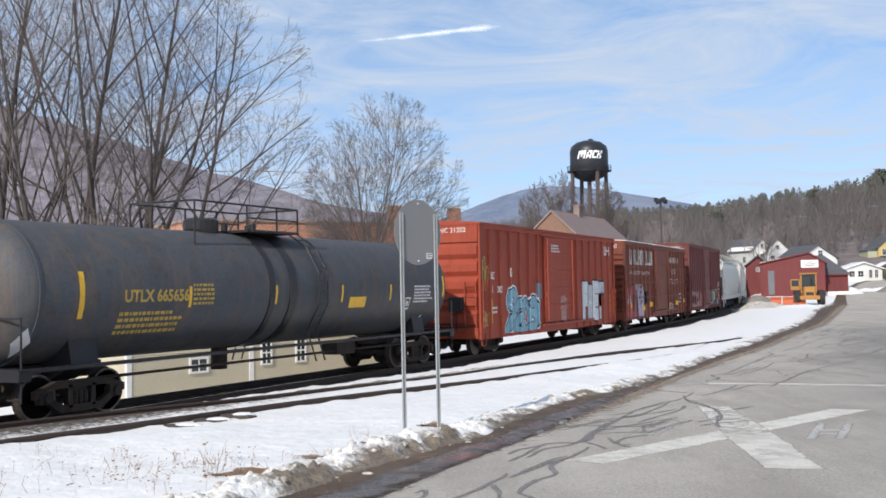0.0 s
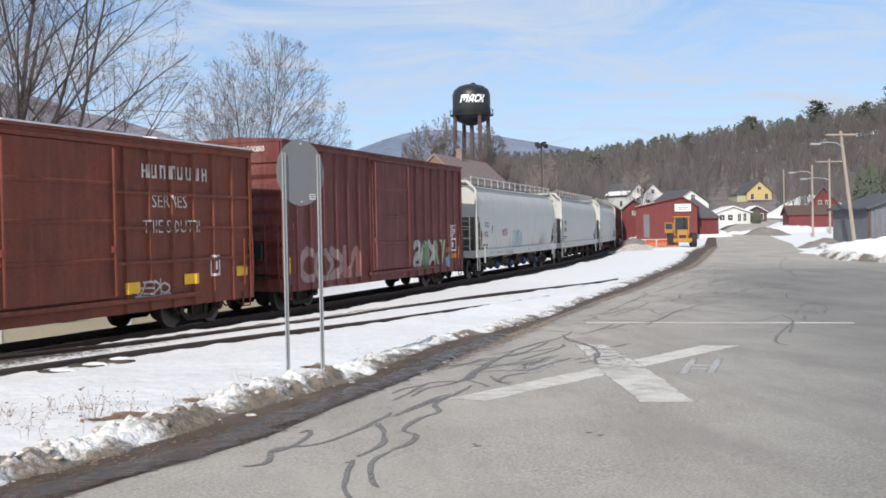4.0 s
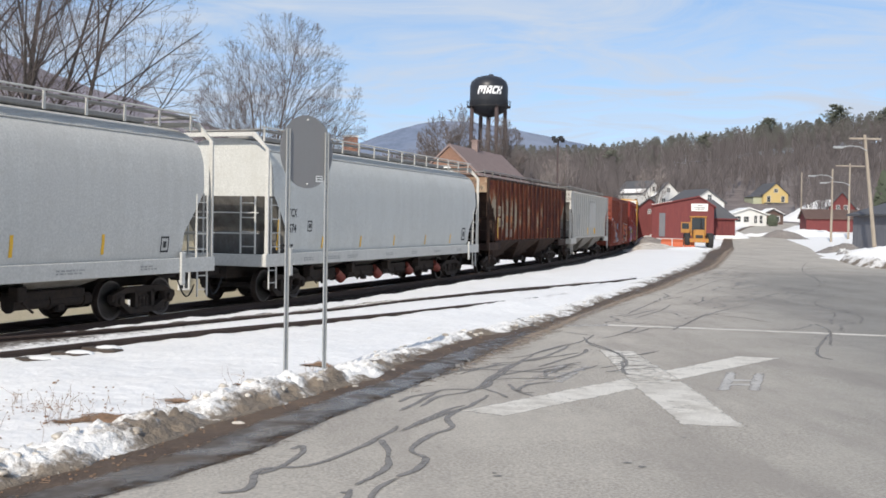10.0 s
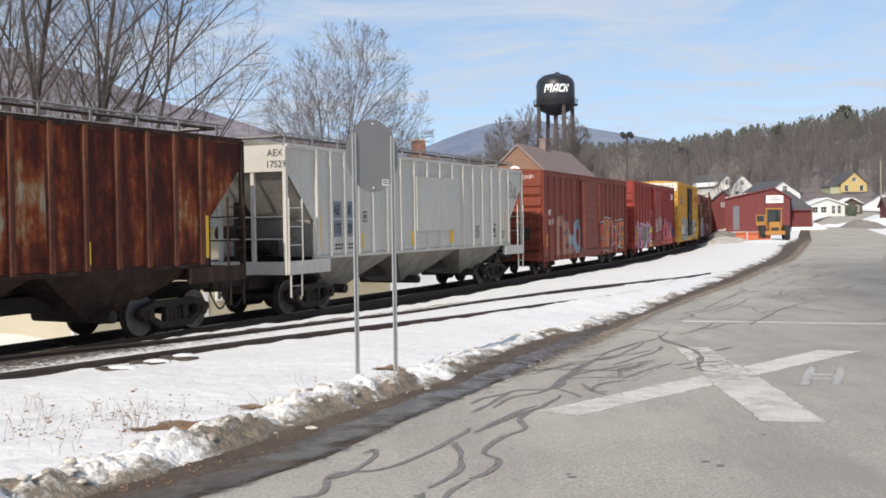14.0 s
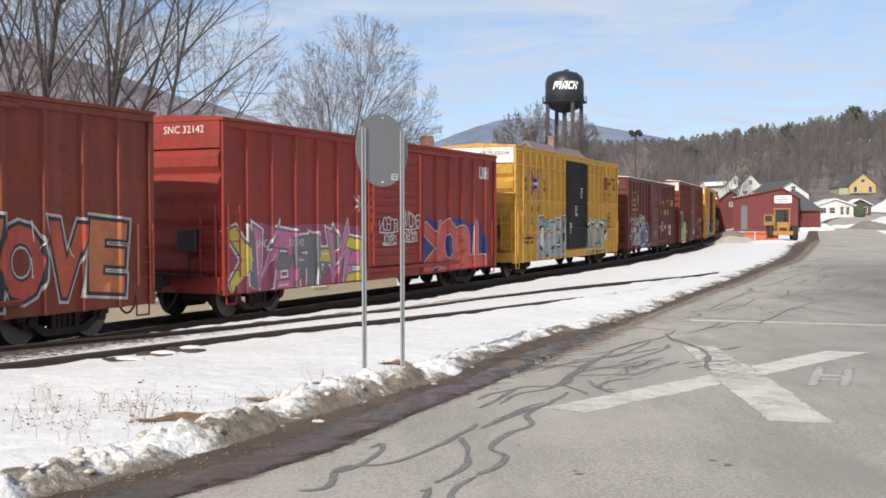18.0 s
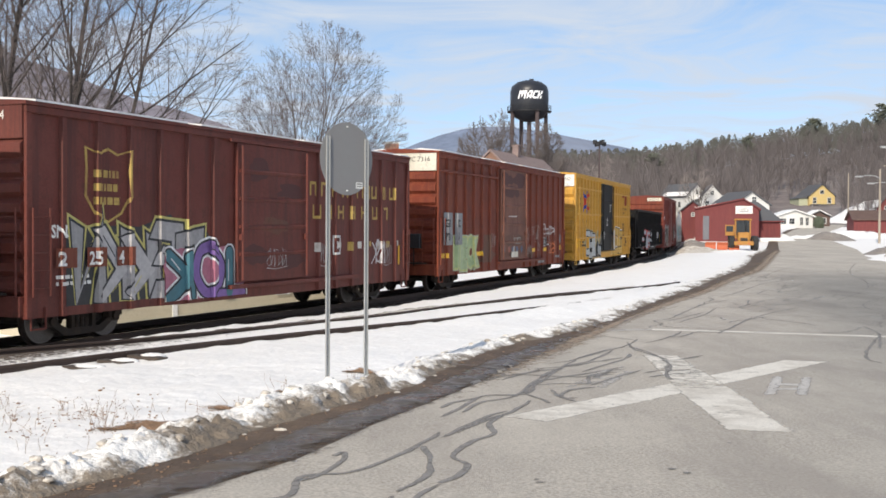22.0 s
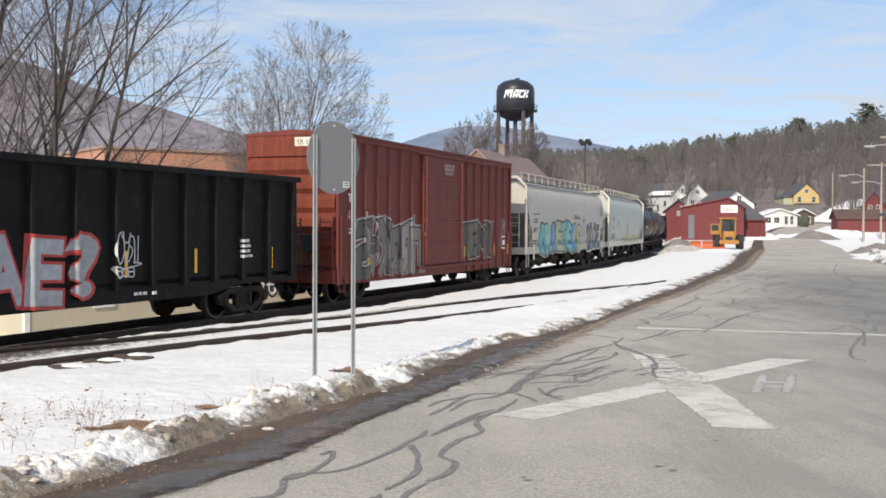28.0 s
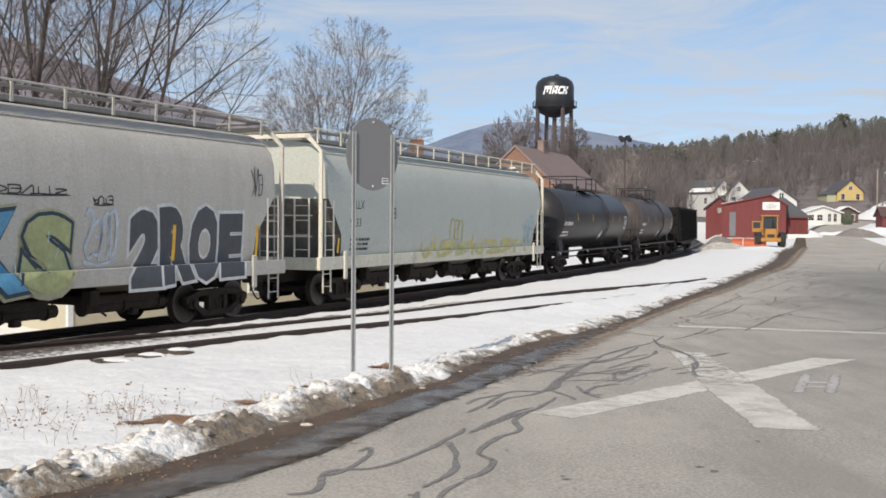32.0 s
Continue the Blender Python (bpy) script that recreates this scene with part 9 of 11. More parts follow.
def blocks(car, widths, x, z, h, gap, mat, surf, slant=0.0, notch=0.25, name="block_lettering", seed=3, lift=0.006):
    """A company name drawn as plain upright shapes, not lettered."""
    rnd = random.Random(seed)
    u = x
    for w in widths:
        if w > 0:
            bm = bmesh.new()
            t = min(w * 0.3, h * 0.2)
            pieces = [(0, t, 0, h), (w - t, w, 0, h)]
            pieces.append((t, w - t, *rnd.choice(((0, t), (h - t, h), (h * 0.42, h * 0.42 + t)))))
            for a0, a1, b0, b1 in pieces:
                if a1 > a0:
                    bm.faces.new([bm.verts.new((u + a + slant * b, 0, z + b)) for a, b in ((a0, b0), (a1, b0), (a1, b1), (a0, b1))])
            surf.lay(bm, lift)
            part(name, bm, mat, car)
            u += w + gap
        else:
            u += -w

# ---- the train, in running order ----
ENDS = {1: (-24.0, -6.36), 2: (-4.63, 11.83), 3: (13.8, 30.0), 4: (31.66, 48.08), 5: (50.01, 68.59), 6: (70.37, 88.71), 7: (90.83, 109.05),
        8: (110.35, 127.25), 9: (128.77, 145.97), 10: (148.5, 164.4), 11: (166.62, 182.71), 12: (184.71, 200.81), 13: (203.24, 219.42),
        14: (221.79, 238.4), 15: (240.67, 257.14), 16: (260.47, 276.16), 17: (278.21, 294.44), 18: (296.53, 315.54), 19: (316.87, 335.5),
        20: (337.57, 354.0), 21: (356.0, 372.4), 22: (374.6, 390.6)}
LEN = {c: b - a for c, (a, b) in ENDS.items()}
CARS = {}

P_RED = paint("oxide_red_car_paint", (0.30, 0.052, 0.026), (0.18, 0.042, 0.028), 0.5, (0.34, 0.09, 0.055), 0.3)
P_BROWN = paint("weathered_brown_car_paint", (0.18, 0.048, 0.029), (0.085, 0.032, 0.025), 0.7, (0.22, 0.085, 0.05), 0.5)
P_MAROON = paint("dark_maroon_car_paint", (0.12, 0.032, 0.028), (0.19, 0.06, 0.05), 0.5, (0.24, 0.13, 0.12), 0.4)
P_BRICK = paint("dull_brick_red_car_paint", (0.2, 0.045, 0.026), (0.12, 0.036, 0.028), 0.5, (0.28, 0.09, 0.06), 0.35)
P_CRIMSON = paint("crimson_car_paint", (0.27, 0.04, 0.028), (0.15, 0.032, 0.028), 0.5, (0.33, 0.07, 0.05), 0.3)
P_YELLOW = paint("golden_yellow_car_paint", (0.60, 0.33, 0.055), (0.42, 0.23, 0.06), 0.5, (0.42, 0.24, 0.08), 0.35)
# yellow ends coloured darker than the sides: shade put into the paint, with grime
P_YELLOWEND = paint("shaded_grimy_yellow_end_paint", (0.56, 0.30, 0.05), (0.2, 0.12, 0.05), 0.75, (0.22, 0.13, 0.05), 0.6, scale=0.7)
P_PLUM = paint("faded_plum_car_paint", (0.135, 0.037, 0.028), (0.17, 0.06, 0.048), 0.5, (0.065, 0.028, 0.024), 0.7)
P_RUST = paint("flaking_rust_brown_paint", (0.16, 0.034, 0.018), (0.075, 0.024, 0.018), 0.75, (0.27, 0.075, 0.034), 0.5)
P_DUSTDOOR = paint("dusty_brown_door_paint", (0.2, 0.085, 0.058), (0.1, 0.045, 0.034), 0.75, (0.08, 0.03, 0.022), 0.6)
P_OLDMAROON = paint("old_maroon_paint", (0.075, 0.02, 0.017), (0.05, 0.018, 0.016), 0.5, spec=0.4)
P_SOOT = paint("soot_and_old_tags", (0.12, 0.062, 0.043), (0.15, 0.045, 0.026), 0.9)
P_RENUMBER = paint("pale_grey_number_patch", (0.25, 0.255, 0.26), (0.18, 0.17, 0.17), 0.5)
P_GREY = paint("pale_grey_hopper_paint", (0.54, 0.54, 0.51), (0.46, 0.455, 0.42), 0.5, (0.45, 0.445, 0.415), 0.4, scale=0.5, spots=(0.47, 0.46, 0.42))
P_GREYB = paint("light_grey_hopper_paint", (0.53, 0.52, 0.485), (0.45, 0.435, 0.405), 0.4, (0.43, 0.42, 0.385), 0.35, scale=0.5, spots=(0.47, 0.455, 0.415))
P_GREYC = paint("warm_grey_hopper_paint", (0.50, 0.475, 0.43), (0.4, 0.375, 0.33), 0.5, (0.4, 0.37, 0.32), 0.4, scale=0.5, spots=(0.42, 0.38, 0.33))
P_GREEN = paint("pale_green_grey_hopper_paint", (0.48, 0.5, 0.46), (0.4, 0.42, 0.38), 0.5, (0.48, 0.5, 0.44), 0.3, scale=0.5, spots=(0.42, 0.42, 0.38))
P_CREAM = paint("cream_trim_paint", (0.66, 0.63, 0.53), (0.5, 0.46, 0.38), 0.4, (0.45, 0.38, 0.28), 0.3)
P_RUSTY = material("badly_rusted_steel", (0.07, 0.021, 0.013), 0.85, dirt=(0.2, 0.055, 0.02), dirt_amount=0.9, scale=0.55, grain=0.35, grain_scale=7, bump=0.3, bump_scale=14,
                   streaks=(0.25, 0.105, 0.042), streak_amount=0.5, streak_scale=(1.6, 0.8, 0.2))
P_FLAKE = material("flaking_cream_paint", (0.36, 0.28, 0.19), 0.8, dirt=(0.2, 0.075, 0.03), dirt_amount=0.9, scale=1.3, grain=0.15, grain_scale=12, bump=0.2, streaks=(0.13, 0.045, 0.022), streak_amount=0.8, streak_scale=(2.0, 0.5, 0.5))
P_RUSTY2 = paint("dark_rusted_steel", (0.026, 0.016, 0.013), (0.06, 0.027, 0.017), 0.6, (0.11, 0.075, 0.055), 0.35, 0.9)
# dark colour for the lower end sheets: painted-in shade between cars, plus grime
P_ENDDARK = paint("shaded_grimy_end_sheet_paint", (0.16, 0.152, 0.138), (0.07, 0.06, 0.05), 0.8, (0.06, 0.05, 0.042), 0.6)
P_DIMSTENCIL = material("faded_grey_stencil", (0.28, 0.28, 0.27), 0.8, dirt=(0.42, 0.41, 0.39), dirt_amount=0.8, scale=4)
P_WINE = paint("wine_red_car_paint", (0.15, 0.034, 0.027), (0.11, 0.032, 0.027), 0.5, (0.24, 0.075, 0.05), 0.35)
P_BELLY = paint("brown_grimed_hopper_bottom", (0.1, 0.08, 0.063), (0.05, 0.038, 0.03), 0.8, (0.17, 0.14, 0.11), 0.4)
P_UNDER = paint("dusty_hopper_bottom", (0.24, 0.225, 0.2), (0.1, 0.085, 0.07), 0.8, (0.12, 0.1, 0.085), 0.5)
P_UNDERB = paint("black_hopper_bottom", (0.05, 0.047, 0.045), (0.13, 0.11, 0.095), 0.7)
P_TANK = paint("dull_slate_tank_paint", (0.068, 0.074, 0.084), (0.05, 0.05, 0.054), 0.6, (0.15, 0.1, 0.06), 0.45)
P_TANKB = paint("black_tank_paint", (0.022, 0.022, 0.025), (0.05, 0.045, 0.042), 0.6, None, 0, 0.4)
P_TANKC = paint("sooty_tank_paint", (0.05, 0.045, 0.045), (0.12, 0.085, 0.075), 0.8, (0.16, 0.12, 0.1), 0.4, 0.5)
P_GON = paint("black_gondola_paint", (0.008, 0.0075, 0.008), (0.016, 0.015, 0.014), 0.5, (0.022, 0.019, 0.018), 0.3, spec=0.12)
P_DOORB = paint("black_door_paint", (0.009, 0.009, 0.01), (0.026, 0.023, 0.02), 0.5, spec=0.12)
P_WHITE = paint("chalky_white_paint", (0.74, 0.73, 0.68), (0.55, 0.5, 0.42), 0.4)
P_WALK = paint("galvanised_walkway", (0.27, 0.265, 0.255), (0.16, 0.145, 0.13), 0.7)
P_BLUECAP = paint("blue_cap_paint", (0.035, 0.09, 0.17), (0.05, 0.07, 0.1), 0.5)
P_REDCAP = paint("red_cap_paint", (0.24, 0.06, 0.045), (0.15, 0.05, 0.04), 0.5)
P_PATCH = paint("grey_renumber_patch", (0.17, 0.2, 0.23), (0.12, 0.13, 0.15), 0.4)
P_BLUE = paint("emblem_blue", (0.03, 0.07, 0.33), (0.03, 0.05, 0.2), 0.3)
P_EMRED = paint("emblem_red", (0.6, 0.07, 0.04), (0.4, 0.06, 0.04), 0.3)
P_GOLD = paint("faded_gold_lettering", (0.45, 0.31, 0.09), (0.2, 0.08, 0.05), 0.7, scale=2.5)
P_CHALK = paint("flaking_white_lettering", (0.6, 0.56, 0.5), (0.2, 0.08, 0.06), 0.75, scale=3.0)
P_TTX = paint("brown_red_lettering", (0.25, 0.05, 0.03), (0.3, 0.12, 0.05), 0.4)


def posts(L, n):
    return [-(L / 2 - 0.95) + i * (L - 1.9) / (n - 1) for i in range(n)]


# 1 slate grey tank car
L = LEN[1]
car, sf = tank_car("slate grey tank car with yellow stencils and a railed dome platform", L, P_TANK, P_TANKB)
CARS[1] = car
M_YST = paint("faded_yellow_stencil", (0.5, 0.33, 0.06), (0.3, 0.22, 0.08), 0.6, scale=3)
write_side(car, "UTLX 665656", -6.02, 2.2, 0.34, M_YST, sf, width=0.98, offset=0.01)
bars(car, -6.1, 1.55, 1.9, 0.5, M_YST, sf, 4, 3)
bars(car, -3.95, 2.1, 0.7, 0.5, M_YST, sf, 5, 4)
tape(car, sf, (-7.2,), 1.9, 2.8, 0.13)
tape(car, sf, (-4.1, -0.98, 2.0, 4.6), 2.05, 2.5, 0.09)
tape(car, sf, (7.95,), 2.1, 2.75, 0.11)
patch(car, 2.45, 3.3, 1.88, 2.17, M_REFLECT, sf, "warning_label", 0.008, "yellow warning label")
bars(car, 2.53, 1.93, 0.65, 0.18, M_DARKSTENCIL, sf, 3, 5)
bars(car, 6.1, 1.95, 1.2, 0.55, M_STENCIL, sf, 6, 6)
boxed_mark(car, sf, 5.6, 1.75, 0.3, M_STENCIL)
placard(car, sf, 7.0, 1.35, 0.22)
placard(car, sf, -8.3, 1.5)

# 2 oxide red boxcar
L = LEN[2]
car, sf = boxcar("oxide red steel boxcar with pale blue and white graffiti", L, 4.68, P_RED, posts(L, 16), (-1.75, 1.6, "barred"), end_ribs=5)
CARS[2] = car
write_side(car, "SNC", -7.33, 2.66, 0.36, M_STENCIL, sf, width=0.75, offset=0.01)
write_side(car, "21", -7.2, 2.18, 0.33, M_STENCIL, sf, width=0.8, offset=0.01)
write_side(car, "202", -6.55, 2.18, 0.33, M_STENCIL, sf, width=0.8, offset=0.01)
write_end(car, "SNC 21202", -0.1, 4.28, 0.24, M_STENCIL, -L / 2 - 0.02)
blocks(car, (0.28, 0.28, 0.1), 6.72, 3.78, 0.42, 0.05, M_STENCIL, sf, seed=1)
boxed_mark(car, sf, -5.4, 2.75, 0.26, M_STENCIL)
bars(car, 0.0, 4.0, 0.9, 0.4, M_STENCIL, sf, 3, 7)
bars(car, -7.1, 1.45, 0.5, 0.3, M_STENCIL, sf, 2, 8)
tape(car, sf, (-7.28, 7.5), 1.1, 1.95, 0.09)
patch(car, -2.55, -1.95, 1.9, 2.5, P_PATCH, sf, "metal_plate")
graffiti(car, "8&%3", -5.7, 0.75, 3.0, 1.25, [(0.2, 0.38, 0.47), (0.26, 0.46, 0.54)], (0.02, 0.03, 0.06), sf, 11, fat=0.05, shine=(0.75, 0.8, 0.82))
for x, z, w, h, k in ((0.0, 1.5, 0.8, 0.5, 71), (0.1, 1.05, 0.6, 0.35, 72)):
    scrawl(car, x, z, w, h, (0.6, 0.58, 0.57), Surface(1.56), k, 11, 0.016)
bars(car, -1.0, 3.75, 1.1, 0.35, M_STENCIL, Surface(1.56), 3, 44)
graffiti(car, "FEET", 3.3, 0.78, 3.0, 1.75, [(0.66, 0.67, 0.68), (0.5, 0.52, 0.54)], (0.02, 0.02, 0.025), sf, 12, fat=0.09, shine=(0.85, 0.85, 0.85))
scrawl(car, -0.2, 1.0, 1.2, 0.8, (0.6, 0.55, 0.52), sf, 2)
scrawl(car, -8.0, 2.3, 0.55, 1.0, (0.5, 0.38, 0.1), sf, 5, 7)
scrawl(car, -7.9, 1.0, 0.5, 0.5, (0.5, 0.4, 0.12), sf, 6, 6)

# 3 brown boxcar with a long flaking company name
L = LEN[3]
car, sf = boxcar("weathered brown boxcar with flaking white lettering and snow on its roof", L, 4.66, P_BROWN, posts(L, 17), (-1.3, 2.25), end_ribs=9, belts=(1.7, 2.5, 3.3), snow=True, rib_depth=0.075)
CARS[3] = car
blocks(car, (0.5, 0.5, 0.5, 0.48, 0.5, 0.44, 0.5, 0.52), -6.95, 3.42, 0.78, 0.17, P_CHALK, sf, seed=4, lift=0.032)
write_side(car, "GIVES A GREEN LIGHT TO INNOVATIONS", -6.95, 2.9, 0.28, P_CHALK, sf, lift=0.032, width=0.86)
write_side(car, "531382", -5.9, 2.12, 0.4, P_CHALK, sf, lift=0.032, width=1.3)
write_end(car, "SOU 531382", -0.1, 4.25, 0.24, M_STENCIL, -L / 2 - 0.02)
blocks(car, (0.22, 0.22, 0.22, 0.22, 0.22, 0.22, 0.22, 0.22), 3.3, 3.66, 0.32, 0.13, P_CHALK, sf, seed=6, lift=0.032)
write_side(car, "SERVES", 3.65, 2.98, 0.44, P_CHALK, sf, lift=0.032, width=1.05)
write_side(car, "THE SOUTH", 3.3, 2.38, 0.44, P_CHALK, sf, lift=0.032, width=0.98)
graffiti(car, "%8A&8", -7.5, 0.75, 3.6, 1.4, [(0.42, 0.36, 0.46), (0.5, 0.46, 0.5), (0.36, 0.07, 0.07)], (0.05, 0.045, 0.055), sf, 21, fat=0.05)
for x, z in ((-7.2, 1.2), (-4.2, 1.0), (-2.4, 1.15), (-0.2, 0.95), (2.6, 1.0), (4.9, 1.1), (7.3, 1.2)):
    patch(car, x, x + 0.55, z, z + 0.26, M_REFLECT, sf, "reflector_strip", 0.034, "yellow reflective label")
boxed_mark(car, sf, 6.1, 1.25, 0.45, M_STENCIL)
scrawl(car, 3.0, 0.95, 1.3, 0.3, (0.5, 0.45, 0.42), sf, 8)
patch(car, -3.7, -2.9, 1.35, 2.0, P_DOORB, sf, "metal_plate", 0.033)

# 4 dark maroon boxcar
L = LEN[4]
car, sf = boxcar("tall dark maroon boxcar streaked with pale wear and old graffiti", L, 5.12, P_MAROON, posts(L, 17), (-1.7, 1.7), end_ribs=7)
CARS[4] = car
write_end(car, "TR 150080", -0.1, 4.7, 0.24, M_STENCIL, -L / 2 - 0.02)
graffiti(car, "&A%8", 2.35, 0.9, 2.3, 0.95, [(0.4, 0.34, 0.2), (0.45, 0.42, 0.38), (0.16, 0.25, 0.14)], (0.03, 0.03, 0.03), sf, 31, fat=0.05)
graffiti(car, "RV", 4.62, 0.88, 1.45, 1.0, [(0.2, 0.3, 0.16), (0.45, 0.4, 0.3)], (0.04, 0.04, 0.06), sf, 33, fat=0.04)
flake(car, 6.35, 1.05, 0.25, 0.22, spray((0.2, 0.32, 0.42)), sf, 61)
flake(car, 6.4, 1.5, 0.22, 0.14, spray((0.3, 0.12, 0.09)), sf, 62)
graffiti(car, "8&%A", -7.2, 0.85, 4.2, 1.0, [(0.36, 0.15, 0.13), (0.3, 0.2, 0.19)], (0.12, 0.04, 0.04), sf, 32, fat=0.05)
bars(car, 6.8, 2.0, 0.5, 0.55, M_STENCIL, sf, 7, 9)
boxed_mark(car, sf, 6.85, 1.42, 0.45, M_STENCIL)
patch(car, 6.85, 7.35, 1.12, 1.32, paint("orange_label", (0.5, 0.2, 0.03), (0.3, 0.1, 0.03), 0.5), sf, "label_plate", 0.006)
tape(car, sf, (7.75, -7.8), 1.1, 1.6, 0.1)

# 5 pale grey covered hopper
L = LEN[5]
car, sf = round_hopper("pale grey round-sided covered hopper with blue outlet caps", L, P_GREY, P_GREYB, P_WALK, P_UNDER, P_BLUECAP)
CARS[5] = car
write_side(car, "UTCX", -7.68, 2.42, 0.33, M_DARKSTENCIL, sf, width=0.8, offset=0.008)
write_side(car, "47122", -7.72, 1.97, 0.33, M_DARKSTENCIL, sf, width=0.85, offset=0.008)
bars(car, -7.86, 1.42, 0.8, 0.24, M_DARKSTENCIL, sf, 2, 10)
boxed_mark(car, sf, -6.4, 2.15, 0.26, M_DARKSTENCIL)
tape(car, sf, (-8.12,), 1.45, 2.3, 0.12)
tape(car, sf, (-5.45, -2.7, 0.1, 2.9, 5.6), 1.45, 1.85, 0.09)
scrawl(car, -4.25, 2.05, 0.95, 0.25, (0.4, 0.1, 0.09), sf, 9, 9, 0.025)
scrawl(car, -2.0, 1.5, 2.0, 0.75, (0.25, 0.48, 0.6), sf, 10, 11, 0.045)
scrawl(car, 4.5, 1.55, 1.8, 0.5, (0.3, 0.42, 0.35), sf, 12, 9, 0.02)
scrawl(car, 4.6, 1.4, 1.0, 0.3, (0.5, 0.3, 0.28), sf, 13, 8, 0.025)
scrawl(car, -3.2, 1.12, 1.0, 0.15, (0.05, 0.05, 0.06), sf, 14, 9, 0.015)
for x, w in ((-8.0, 0.4), (-6.9, 0.6), (-5.6, 1.1), (-4.0, 0.7), (-1.0, 0.6), (1.3, 0.5), (3.6, 0.8), (6.2, 0.5)):
    bars(car, x, 1.13, w, 0.12, P_DIMSTENCIL, sf, 2, 55)

# 6 light grey covered hopper
L = LEN[6]
car, sf = round_hopper("clean light grey round-sided covered hopper with black numbers", L, P_GREYB, P_GREYB, P_WALK, P_UNDER)
CARS[6] = car
write_side(car, "WFRX", -7.7, 2.52, 0.38, M_DARKSTENCIL, sf, width=0.8, offset=0.01)
write_side(car, "877490", -7.75, 2.05, 0.38, M_DARKSTENCIL, sf, width=0.84, offset=0.01)
bars(car, -7.78, 1.56, 1.1, 0.26, M_DARKSTENCIL, sf, 2, 11)
for i, body in enumerate(("WFRX", "877490")):
    write_end(car, body, 0.42 - 0.1 * i, 3.95 - 0.3 * i, 0.28, M_DARKSTENCIL, -L / 2 + 0.49)
tape(car, sf, (-8.2,), 1.5, 2.45, 0.12)
tape(car, sf, (-5.6, -2.3, 0.1, 2.45, 5.0), 1.5, 1.92, 0.09)
boxed_mark(car, sf, 7.0, 1.5, 0.3, M_DARKSTENCIL)
for x, w in ((-8.0, 0.4), (-6.9, 0.6), (-5.6, 1.1), (-4.0, 0.7), (-1.0, 0.6), (1.3, 0.5), (3.6, 0.8), (6.2, 0.5)):
    bars(car, x, 1.13, w, 0.12, P_DIMSTENCIL, sf, 2, 56)

# 7 pale grey covered hopper with red caps
L = LEN[7]
car, sf = round_hopper("pale grey round-sided covered hopper with red outlet caps", L, P_GREY, P_GREYB, P_WALK, P_UNDERB, P_REDCAP)
CARS[7] = car
write_side(car, "UTCX", -7.95, 2.37, 0.31, M_DARKSTENCIL, sf, width=0.8, offset=0.008)
write_side(car, "46574", -8.0, 1.93, 0.33, M_DARKSTENCIL, sf, width=0.88, offset=0.008)
bars(car, -8.2, 1.4, 0.85, 0.26, M_DARKSTENCIL, sf, 2, 12)
boxed_mark(car, sf, -6.6, 1.95, 0.26, M_DARKSTENCIL)
tape(car, sf, (-8.35,), 1.45, 2.3, 0.12)
tape(car, sf, (-5.65, -2.95, -0.2, 2.77, 5.5), 1.45, 1.8, 0.09)
boxed_mark(car, sf, 6.9, 1.55, 0.42, M_DARKSTENCIL)
for x, w in ((-8.0, 0.4), (-6.9, 0.6), (-5.6, 1.1), (-4.0, 0.7), (-1.0, 0.6), (1.3, 0.5), (3.6, 0.8), (6.2, 0.5)):
    bars(car, x, 1.13, w, 0.12, P_DIMSTENCIL, sf, 2, 57)

# 8 rusted ribbed hopper
L = LEN[8]
car, sf = ribbed_hopper("badly rusted ribbed covered hopper with flaking pale paint", L, P_RUSTY, P_RUSTY2, P_WALK, P_RUSTY2, P_RUSTY2, P_FLAKE)
CARS[8] = car
rnd = random.Random(88)
P_PALE = material("weathered_pale_panel", (0.3, 0.27, 0.22), 0.8, dirt=(0.24, 0.12, 0.06), dirt_amount=0.9, scale=2.1, grain=0.2, grain_scale=10, bump=0.2, streaks=(0.14, 0.05, 0.025), streak_amount=0.7, streak_scale=(3.0, 0.5, 0.4))
P_TANPANEL = paint("stained_tan_panel", (0.42, 0.35, 0.25), (0.26, 0.15, 0.08), 0.7, (0.2, 0.09, 0.04), 0.5)
P_BAY = rust_ramp("rusting_cream_paint")
BAY_PALE = (0.13, 0.16, 0.19, 0.16, 0.13, 0.11, 0.03, 0.09, -0.02, 0.03, 0.1, -0.08, -0.1, -0.08, -0.08, 0.07)


def rust_bay(x0, x1, pale, seed, bare=0.0):
    """One sheet between two posts: paint left in its middle, bare rust along its top and foot."""
    nx, nz = 6, 22
    vs, fs, cover = [], [], []
    for j in range(nz + 1):
        for i in range(nx + 1):
            x, z = x0 + (x1 - x0) * i / nx, 1.52 + 2.64 * j / nz
            z = max(z, 2.42 + (abs(x) - (sf_end - 1.36)) * 0.99) if bare else z
            z = min(z, 4.16)
            vs.append((x, -1.474, z))
            w = smooth01(1.55, 2.3, z + 0.25 * noise.noise((x * 2, seed, 0))) * (1 - smooth01(2.9, 3.9, z + 0.5 * noise.noise((x * 1.5, seed, 4))))
            cover.append(pale * (0.25 + w) - 0.10 * (1 - w) + 0.05 * noise.noise((x * 1.1, z * 0.9, seed)) + bare)
    for j in range(nz):
        for i in range(nx):
            a = j * (nx + 1) + i
            fs.append((a, a + 1, a + nx + 2, a + nx + 1))
    covered(from_lists("weathered_panel", vs, fs, P_BAY, car), cover)


